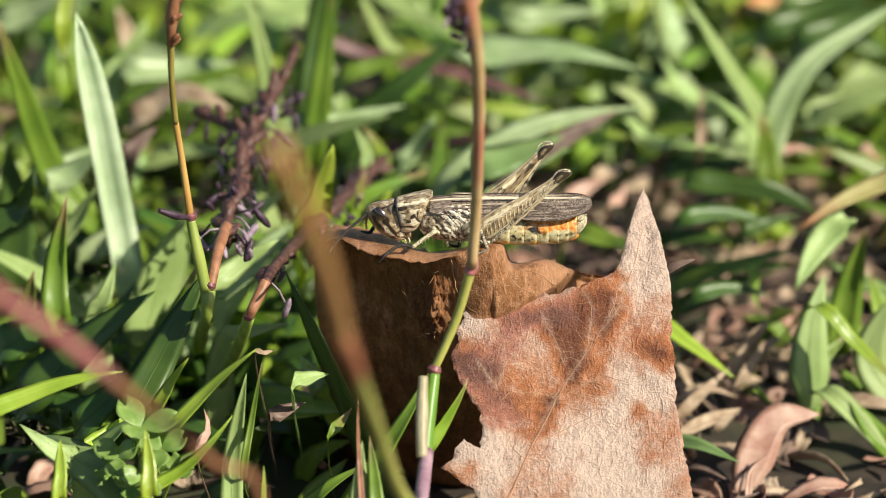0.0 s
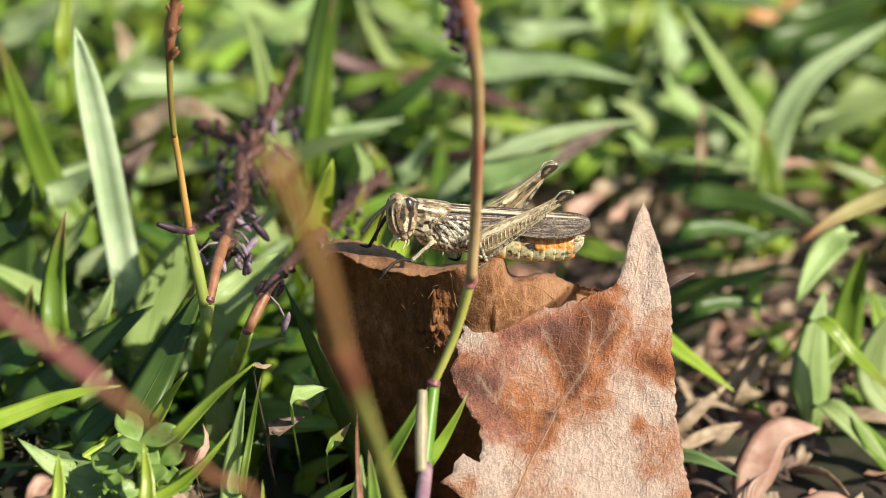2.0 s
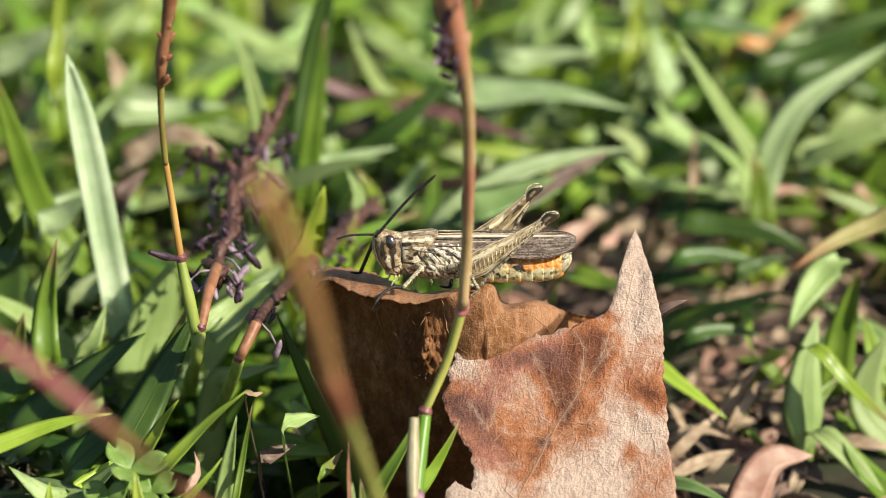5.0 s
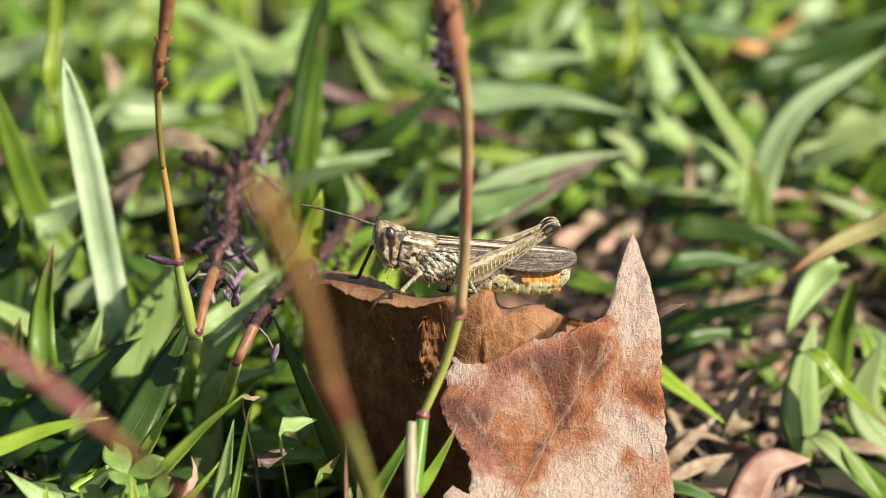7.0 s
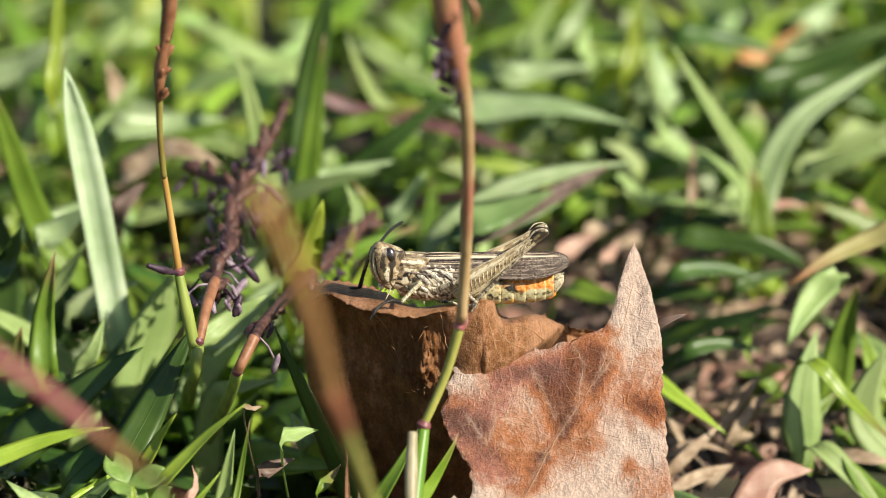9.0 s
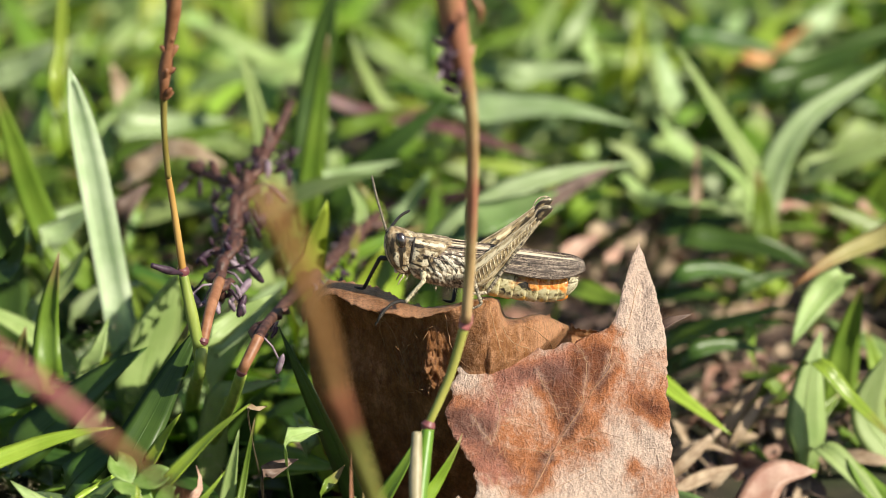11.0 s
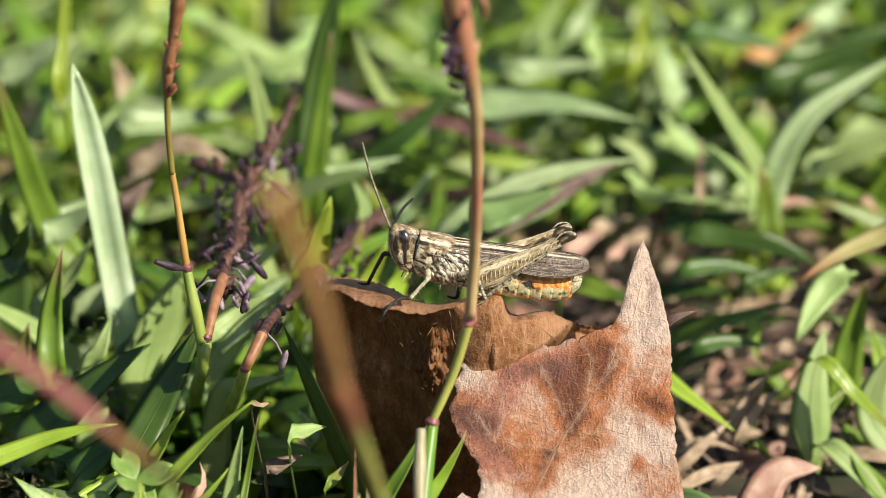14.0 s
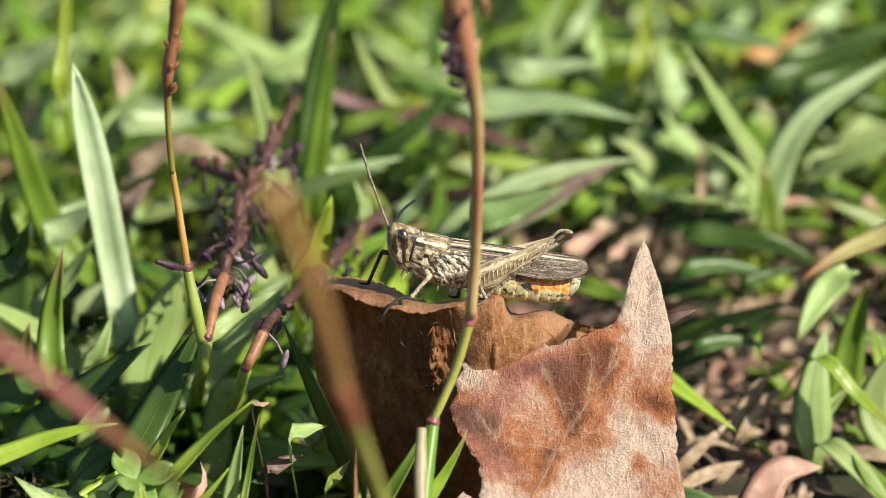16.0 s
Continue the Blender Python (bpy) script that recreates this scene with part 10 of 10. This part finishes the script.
    walk(front_far, [
        (0.00, pose(-0.00270, 0.00090, -0.00050, 0.0, -12.1, 161.2)),
        (0.50, pose(-0.00270, 0.00090, -0.00050, 0.0, -11.3, 160.9)),
        (1.00, pose(-0.00270, 0.00090, -0.00050, 0.0, -7.0, 160.9)),
        (1.50, pose(-0.00270, 0.00090, -0.00050, 0.0, -4.4, 160.7)),
        (2.00, pose(-0.00270, 0.00090, -0.00050, 0.0, -3.4, 160.2)),
        (2.50, pose(-0.00270, 0.00090, -0.00050, 0.0, -2.0, 159.9)),
        (3.00, pose(-0.00270, 0.00090, -0.00050, 0.0, -6.0, 159.8)),
        (3.20, pose(-0.00270, 0.00090, -0.00050, 0.0, -13.6, 159.6)),
        (3.50, pose(-0.00270, 0.00090, -0.00050, 0.0, -11.3, 160.1)),
        (4.00, pose(-0.00270, 0.00090, -0.00050, 0.0, -15.3, 159.9)),
        (4.20, pose(-0.00270, 0.00090, -0.00050, 0.0, -15.7, 159.9)),
        (6.30, pose(-0.00270, 0.00090, -0.00050, 0.0, -3.3, 158.5)),
        (6.50, pose(-0.00270, 0.00090, -0.00050, 0.0, -2.6, 159.2)),
        (7.00, pose(-0.00270, 0.00090, -0.00050, 0.0, -4.4, 159.3)),
        (7.30, pose(-0.00270, 0.00090, -0.00050, 0.0, -6.6, 158.9)),
        (7.40, pose(-0.00270, 0.00090, -0.00050, 0.0, -22.3, 159.2)),
        (7.50, pose(-0.00270, 0.00090, -0.00050, 0.0, -24.1, 159.2)),
        (8.00, pose(-0.00270, 0.00090, -0.00050, 0.0, -23.5, 158.9)),
        (8.50, pose(-0.00270, 0.00090, -0.00050, 0.0, -27.8, 158.3)),
        (9.00, pose(-0.00270, 0.00090, -0.00050, 0.0, -26.1, 157.9)),
        (9.20, pose(-0.00270, 0.00090, -0.00050, 0.0, -19.0, 158.0)),
        (11.30, pose(-0.00270, 0.00090, -0.00050, 0.0, 11.4, 159.4)),
        (11.50, pose(-0.00270, 0.00090, -0.00050, 0.0, 9.0, 159.1)),
        (11.80, pose(-0.00270, 0.00090, -0.00050, 0.0, 9.7, 159.2)),
        (12.00, pose(-0.00270, 0.00090, -0.00050, 0.0, 9.8, 159.0)),
        (12.50, pose(-0.00270, 0.00090, -0.00050, 0.0, 8.2, 159.0)),
        (13.00, pose(-0.00270, 0.00090, -0.00050, 0.0, 7.3, 159.1)),
        (13.50, pose(-0.00270, 0.00090, -0.00050, 0.0, 8.0, 159.1)),
        (14.00, pose(-0.00270, 0.00090, -0.00050, 0.0, 7.9, 159.3)),
        (14.50, pose(-0.00270, 0.00090, -0.00050, 0.0, 5.6, 159.3)),
        (15.00, pose(-0.00270, 0.00090, -0.00050, 0.0, 5.5, 159.1)),
        (15.50, pose(-0.00270, 0.00090, -0.00050, 0.0, 3.7, 159.1)),
        (16.00, pose(-0.00270, 0.00090, -0.00050, 0.0, 4.6, 158.6)),
    ])
    walk(front_shin_far, [
        (0.00, pose(0.00360, 0.00000, 0.00000, -35.0, 69.4, 4.9)),
        (0.50, pose(0.00360, 0.00000, 0.00000, -34.8, 70.5, 4.8)),
        (1.00, pose(0.00360, 0.00000, 0.00000, -35.4, 68.2, 3.9)),
        (1.50, pose(0.00360, 0.00000, 0.00000, -35.7, 67.3, 3.3)),
        (2.00, pose(0.00360, 0.00000, 0.00000, -35.9, 69.5, 3.0)),
        (2.50, pose(0.00360, 0.00000, 0.00000, -36.2, 69.9, 2.6)),
        (3.00, pose(0.00360, 0.00000, 0.00000, -35.6, 74.1, 3.2)),
        (3.20, pose(0.00360, 0.00000, 0.00000, -33.5, 81.2, 5.6)),
        (3.50, pose(0.00360, 0.00000, 0.00000, -34.3, 76.5, 4.8)),
        (4.00, pose(0.00360, 0.00000, 0.00000, -32.8, 80.5, 6.5)),
        (4.20, pose(0.00360, 0.00000, 0.00000, -32.7, 80.3, 6.6)),
        (6.30, pose(0.00360, 0.00000, 0.00000, -38.3, 78.9, 0.8)),
        (6.50, pose(0.00360, 0.00000, 0.00000, -36.9, 74.6, 2.0)),
        (7.00, pose(0.00360, 0.00000, 0.00000, -36.5, 75.8, 2.4)),
        (7.30, pose(0.00360, 0.00000, 0.00000, -36.7, 79.8, 2.2)),
        (7.40, pose(0.00360, 0.00000, 0.00000, -12.3, 88.4, 27.5)),
        (7.50, pose(0.00360, 0.00000, 0.00000, 18.0, 89.1, 58.0)),
        (8.00, pose(0.00360, 0.00000, 0.00000, 118.7, 88.6, 158.6)),
        (8.50, pose(0.00360, 0.00000, 0.00000, 139.1, 83.3, 179.4)),
        (9.00, pose(0.00360, 0.00000, 0.00000, 141.4, 81.9, -178.3)),
        (9.20, pose(0.00360, 0.00000, 0.00000, 142.4, 86.5, -177.8)),
        (11.30, pose(0.00360, 0.00000, 0.00000, -38.1, 58.7, 1.0)),
        (11.50, pose(0.00360, 0.00000, 0.00000, -38.1, 62.9, 0.9)),
        (11.80, pose(0.00360, 0.00000, 0.00000, -38.1, 61.8, 0.9)),
        (12.00, pose(0.00360, 0.00000, 0.00000, -38.3, 62.4, 0.8)),
        (12.50, pose(0.00360, 0.00000, 0.00000, -38.2, 64.4, 0.8)),
        (13.00, pose(0.00360, 0.00000, 0.00000, -38.0, 65.1, 0.9)),
        (13.50, pose(0.00360, 0.00000, 0.00000, -38.0, 63.9, 1.0)),
        (14.00, pose(0.00360, 0.00000, 0.00000, -37.9, 63.2, 1.1)),
        (14.50, pose(0.00360, 0.00000, 0.00000, -37.7, 65.9, 1.2)),
        (15.00, pose(0.00360, 0.00000, 0.00000, -37.8, 66.8, 1.1)),
        (15.50, pose(0.00360, 0.00000, 0.00000, -37.7, 69.0, 1.2)),
        (16.00, pose(0.00360, 0.00000, 0.00000, -38.5, 70.6, 0.5)),
    ])
    walk(mid_near, [
        (0.00, pose(-0.00060, -0.00100, -0.00130, -0.0, -33.9, -32.1)),
        (0.50, pose(-0.00060, -0.00100, -0.00130, -0.0, -31.3, -31.6)),
        (1.00, pose(-0.00060, -0.00100, -0.00130, -0.0, -30.0, -31.4)),
        (1.50, pose(-0.00060, -0.00100, -0.00130, -0.0, -30.6, -31.2)),
        (2.00, pose(-0.00060, -0.00100, -0.00130, -0.0, -31.7, -30.7)),
        (2.50, pose(-0.00060, -0.00100, -0.00130, -0.0, -30.4, -30.3)),
        (3.00, pose(-0.00060, -0.00100, -0.00130, -0.0, -32.8, -30.3)),
        (3.20, pose(-0.00060, -0.00100, -0.00130, -0.0, -27.9, -29.5)),
        (3.50, pose(-0.00060, -0.00100, -0.00130, -0.0, -24.7, -29.9)),
        (4.00, pose(-0.00060, -0.00100, -0.00130, -0.0, -24.0, -29.6)),
        (4.20, pose(-0.00060, -0.00100, -0.00130, -0.0, -24.7, -29.7)),
        (6.30, pose(-0.00060, -0.00100, -0.00130, -0.0, -25.3, -28.2)),
        (6.50, pose(-0.00060, -0.00100, -0.00130, -0.0, -27.6, -29.2)),
        (7.00, pose(-0.00060, -0.00100, -0.00130, -0.0, -31.3, -29.6)),
        (7.30, pose(-0.00060, -0.00100, -0.00130, -0.0, -30.6, -29.1)),
        (7.40, pose(-0.00060, -0.00100, -0.00130, -0.0, -35.9, -29.8)),
        (7.50, pose(-0.00060, -0.00100, -0.00130, -0.0, -36.4, -29.8)),
        (8.00, pose(-0.00060, -0.00100, -0.00130, -0.0, -30.9, -28.8)),
        (8.50, pose(-0.00060, -0.00100, -0.00130, -0.0, -29.4, -28.0)),
        (9.00, pose(-0.00060, -0.00100, -0.00130, -0.0, -29.4, -27.5)),
        (9.20, pose(-0.00060, -0.00100, -0.00130, -0.0, -25.9, -27.4)),
        (11.30, pose(-0.00060, -0.00100, -0.00130, -0.0, -23.0, -29.4)),
        (11.50, pose(-0.00060, -0.00100, -0.00130, -0.0, -24.4, -29.2)),
        (11.80, pose(-0.00060, -0.00100, -0.00130, -0.0, -23.9, -29.2)),
        (12.00, pose(-0.00060, -0.00100, -0.00130, -0.0, -23.3, -29.0)),
        (12.50, pose(-0.00060, -0.00100, -0.00130, -0.0, -24.7, -29.0)),
        (13.00, pose(-0.00060, -0.00100, -0.00130, -0.0, -25.9, -29.2)),
        (13.50, pose(-0.00060, -0.00100, -0.00130, -0.0, -25.5, -29.3)),
        (14.00, pose(-0.00060, -0.00100, -0.00130, -0.0, -26.3, -29.5)),
        (14.50, pose(-0.00060, -0.00100, -0.00130, -0.0, -28.7, -29.7)),
        (15.00, pose(-0.00060, -0.00100, -0.00130, -0.0, -29.7, -29.6)),
        (15.50, pose(-0.00060, -0.00100, -0.00130, -0.0, -31.3, -29.7)),
        (16.00, pose(-0.00060, -0.00100, -0.00130, -0.0, -28.4, -28.9)),
    ])
    walk(mid_shin_near, [
        (0.00, pose(0.00290, 0.00000, 0.00000, -62.1, 77.2, 168.0)),
        (0.50, pose(0.00290, 0.00000, 0.00000, -67.0, 79.7, 162.5)),
        (1.00, pose(0.00290, 0.00000, 0.00000, -70.1, 80.8, 159.2)),
        (1.50, pose(0.00290, 0.00000, 0.00000, -74.4, 81.5, 154.9)),
        (2.00, pose(0.00290, 0.00000, 0.00000, -91.9, 83.3, 137.5)),
        (2.50, pose(0.00290, 0.00000, 0.00000, -109.6, 84.4, 119.6)),
        (3.00, pose(0.00290, 0.00000, 0.00000, -115.2, 84.1, 114.4)),
        (3.20, pose(0.00290, 0.00000, 0.00000, -158.8, 84.1, 70.1)),
        (3.50, pose(0.00290, 0.00000, 0.00000, -135.1, 85.6, 93.2)),
        (4.00, pose(0.00290, 0.00000, 0.00000, -156.4, 85.1, 71.9)),
        (4.20, pose(0.00290, 0.00000, 0.00000, -148.1, 85.3, 80.3)),
        (6.30, pose(0.00290, 0.00000, 0.00000, 164.6, 78.2, 33.7)),
        (6.50, pose(0.00290, 0.00000, 0.00000, -171.4, 83.1, 57.6)),
        (7.00, pose(0.00290, 0.00000, 0.00000, -155.2, 83.7, 74.4)),
        (7.30, pose(0.00290, 0.00000, 0.00000, -176.3, 81.8, 53.5)),
        (7.40, pose(0.00290, 0.00000, 0.00000, -160.4, 82.4, 70.8)),
        (7.50, pose(0.00290, 0.00000, 0.00000, -161.1, 82.3, 70.3)),
        (8.00, pose(0.00290, 0.00000, 0.00000, 176.1, 80.2, 46.3)),
        (8.50, pose(0.00290, 0.00000, 0.00000, 161.3, 75.4, 32.2)),
        (9.00, pose(0.00290, 0.00000, 0.00000, 155.9, 72.2, 27.8)),
        (9.20, pose(0.00290, 0.00000, 0.00000, 155.8, 72.9, 26.2)),
        (11.30, pose(0.00290, 0.00000, 0.00000, -170.1, 84.3, 58.0)),
        (11.50, pose(0.00290, 0.00000, 0.00000, -175.1, 83.4, 53.2)),
        (11.80, pose(0.00290, 0.00000, 0.00000, -175.0, 83.5, 53.2)),
        (12.00, pose(0.00290, 0.00000, 0.00000, 178.2, 82.7, 46.4)),
        (12.50, pose(0.00290, 0.00000, 0.00000, -179.4, 82.7, 49.0)),
        (13.00, pose(0.00290, 0.00000, 0.00000, -172.1, 83.4, 56.5)),
        (13.50, pose(0.00290, 0.00000, 0.00000, -170.6, 83.7, 57.9)),
        (14.00, pose(0.00290, 0.00000, 0.00000, -159.0, 84.5, 69.6)),
        (14.50, pose(0.00290, 0.00000, 0.00000, -149.8, 84.5, 79.2)),
        (15.00, pose(0.00290, 0.00000, 0.00000, -152.5, 84.1, 76.7)),
        (15.50, pose(0.00290, 0.00000, 0.00000, -151.1, 83.9, 78.5)),
        (16.00, pose(0.00290, 0.00000, 0.00000, 178.8, 81.4, 48.1)),
    ])
    walk(mid_far, [
        (0.00, pose(-0.00020, 0.00100, -0.00120, 0.0, 17.2, 73.2)),
        (0.50, pose(-0.00020, 0.00100, -0.00120, 0.0, 18.7, 71.5)),
        (1.00, pose(-0.00020, 0.00100, -0.00120, 0.0, 20.4, 70.1)),
        (1.50, pose(-0.00020, 0.00100, -0.00120, 0.0, 20.0, 68.4)),
        (2.00, pose(-0.00020, 0.00100, -0.00120, 0.0, 17.7, 65.3)),
        (2.50, pose(-0.00020, 0.00100, -0.00120, 0.0, 18.1, 63.8)),
        (3.00, pose(-0.00020, 0.00100, -0.00120, 0.0, 14.4, 63.3)),
        (3.20, pose(-0.00020, 0.00100, -0.00120, 0.0, 15.4, 63.0)),
        (3.50, pose(-0.00020, 0.00100, -0.00120, 0.0, 20.9, 65.9)),
        (4.00, pose(-0.00020, 0.00100, -0.00120, 0.0, 19.8, 65.4)),
        (4.20, pose(-0.00020, 0.00100, -0.00120, 0.0, 19.3, 65.7)),
        (6.30, pose(-0.00020, 0.00100, -0.00120, 0.0, 16.5, 57.2)),
        (6.50, pose(-0.00020, 0.00100, -0.00120, 0.0, 17.5, 60.2)),
        (7.00, pose(-0.00020, 0.00100, -0.00120, 0.0, 13.9, 60.6)),
        (7.30, pose(-0.00020, 0.00100, -0.00120, 0.0, 12.2, 59.2)),
        (7.40, pose(-0.00020, 0.00100, -0.00120, 0.0, 3.1, 62.0)),
        (7.50, pose(-0.00020, 0.00100, -0.00120, 0.0, 1.8, 62.1)),
        (8.00, pose(-0.00020, 0.00100, -0.00120, 0.0, 6.1, 60.5)),
        (8.50, pose(-0.00020, 0.00100, -0.00120, 0.0, 2.9, 58.6)),
        (9.00, pose(-0.00020, 0.00100, -0.00120, 0.0, 1.0, 57.0)),
        (9.20, pose(-0.00020, 0.00100, -0.00120, 0.0, 8.1, 56.5)),
        (11.30, pose(-0.00020, 0.00100, -0.00120, 0.0, 26.4, 60.2)),
        (11.50, pose(-0.00020, 0.00100, -0.00120, 0.0, 23.7, 59.2)),
        (11.80, pose(-0.00020, 0.00100, -0.00120, 0.0, 24.5, 59.4)),
        (12.00, pose(-0.00020, 0.00100, -0.00120, 0.0, 24.6, 58.8)),
        (12.50, pose(-0.00020, 0.00100, -0.00120, 0.0, 22.8, 58.7)),
        (13.00, pose(-0.00020, 0.00100, -0.00120, 0.0, 21.7, 59.1)),
        (13.50, pose(-0.00020, 0.00100, -0.00120, 0.0, 22.6, 59.4)),
        (14.00, pose(-0.00020, 0.00100, -0.00120, 0.0, 22.4, 60.1)),
        (14.50, pose(-0.00020, 0.00100, -0.00120, 0.0, 19.6, 60.2)),
        (15.00, pose(-0.00020, 0.00100, -0.00120, 0.0, 18.2, 59.6)),
        (15.50, pose(-0.00020, 0.00100, -0.00120, 0.0, 16.0, 59.5)),
        (16.00, pose(-0.00020, 0.00100, -0.00120, 0.0, 17.0, 57.4)),
    ])
    walk(mid_shin_far, [
        (0.00, pose(0.00240, 0.00000, 0.00000, 63.5, 58.5, 177.0)),
        (0.50, pose(0.00240, 0.00000, 0.00000, 64.4, 61.8, -179.8)),
        (1.00, pose(0.00240, 0.00000, 0.00000, 65.7, 65.3, -176.6)),
        (1.50, pose(0.00240, 0.00000, 0.00000, 68.0, 65.8, -172.5)),
        (2.00, pose(0.00240, 0.00000, 0.00000, 71.7, 64.3, -165.4)),
        (2.50, pose(0.00240, 0.00000, 0.00000, 74.8, 66.0, -160.4)),
        (3.00, pose(0.00240, 0.00000, 0.00000, 72.6, 61.3, -162.3)),
        (3.20, pose(0.00240, 0.00000, 0.00000, 73.9, 62.8, -160.6)),
        (3.50, pose(0.00240, 0.00000, 0.00000, 72.9, 68.6, -164.6)),
        (4.00, pose(0.00240, 0.00000, 0.00000, 72.9, 67.2, -164.1)),
        (4.20, pose(0.00240, 0.00000, 0.00000, 72.0, 66.4, -165.4)),
        (6.30, pose(0.00240, 0.00000, 0.00000, 89.3, 67.2, -137.7)),
        (6.50, pose(0.00240, 0.00000, 0.00000, 82.4, 67.2, -148.4)),
        (7.00, pose(0.00240, 0.00000, 0.00000, 76.9, 62.5, -154.5)),
        (7.30, pose(0.00240, 0.00000, 0.00000, 78.2, 61.5, -151.3)),
        (7.40, pose(0.00240, 0.00000, 0.00000, 69.2, 49.3, -163.5)),
        (7.50, pose(0.00240, 0.00000, 0.00000, 68.8, 47.9, -164.1)),
        (8.00, pose(0.00240, 0.00000, 0.00000, 71.8, 53.7, -159.2)),
        (8.50, pose(0.00240, 0.00000, 0.00000, 72.8, 52.2, -154.8)),
        (9.00, pose(0.00240, 0.00000, 0.00000, 74.4, 51.9, -150.5)),
        (9.20, pose(0.00240, 0.00000, 0.00000, 79.8, 58.9, -145.6)),
        (11.30, pose(0.00240, 0.00000, 0.00000, 109.5, 77.1, -120.9)),
        (11.50, pose(0.00240, 0.00000, 0.00000, 101.6, 74.4, -127.9)),
        (11.80, pose(0.00240, 0.00000, 0.00000, 104.1, 75.2, -125.6)),
        (12.00, pose(0.00240, 0.00000, 0.00000, 107.5, 75.2, -121.4)),
        (12.50, pose(0.00240, 0.00000, 0.00000, 100.7, 73.6, -128.2)),
        (13.00, pose(0.00240, 0.00000, 0.00000, 95.1, 72.4, -134.3)),
        (13.50, pose(0.00240, 0.00000, 0.00000, 96.8, 73.3, -132.9)),
        (14.00, pose(0.00240, 0.00000, 0.00000, 93.3, 73.0, -137.3)),
        (14.50, pose(0.00240, 0.00000, 0.00000, 85.9, 69.7, -144.9)),
        (15.00, pose(0.00240, 0.00000, 0.00000, 84.9, 68.2, -145.3)),
        (15.50, pose(0.00240, 0.00000, 0.00000, 81.8, 65.7, -148.3)),
        (16.00, pose(0.00240, 0.00000, 0.00000, 89.5, 67.7, -137.8)),
    ])


motions()
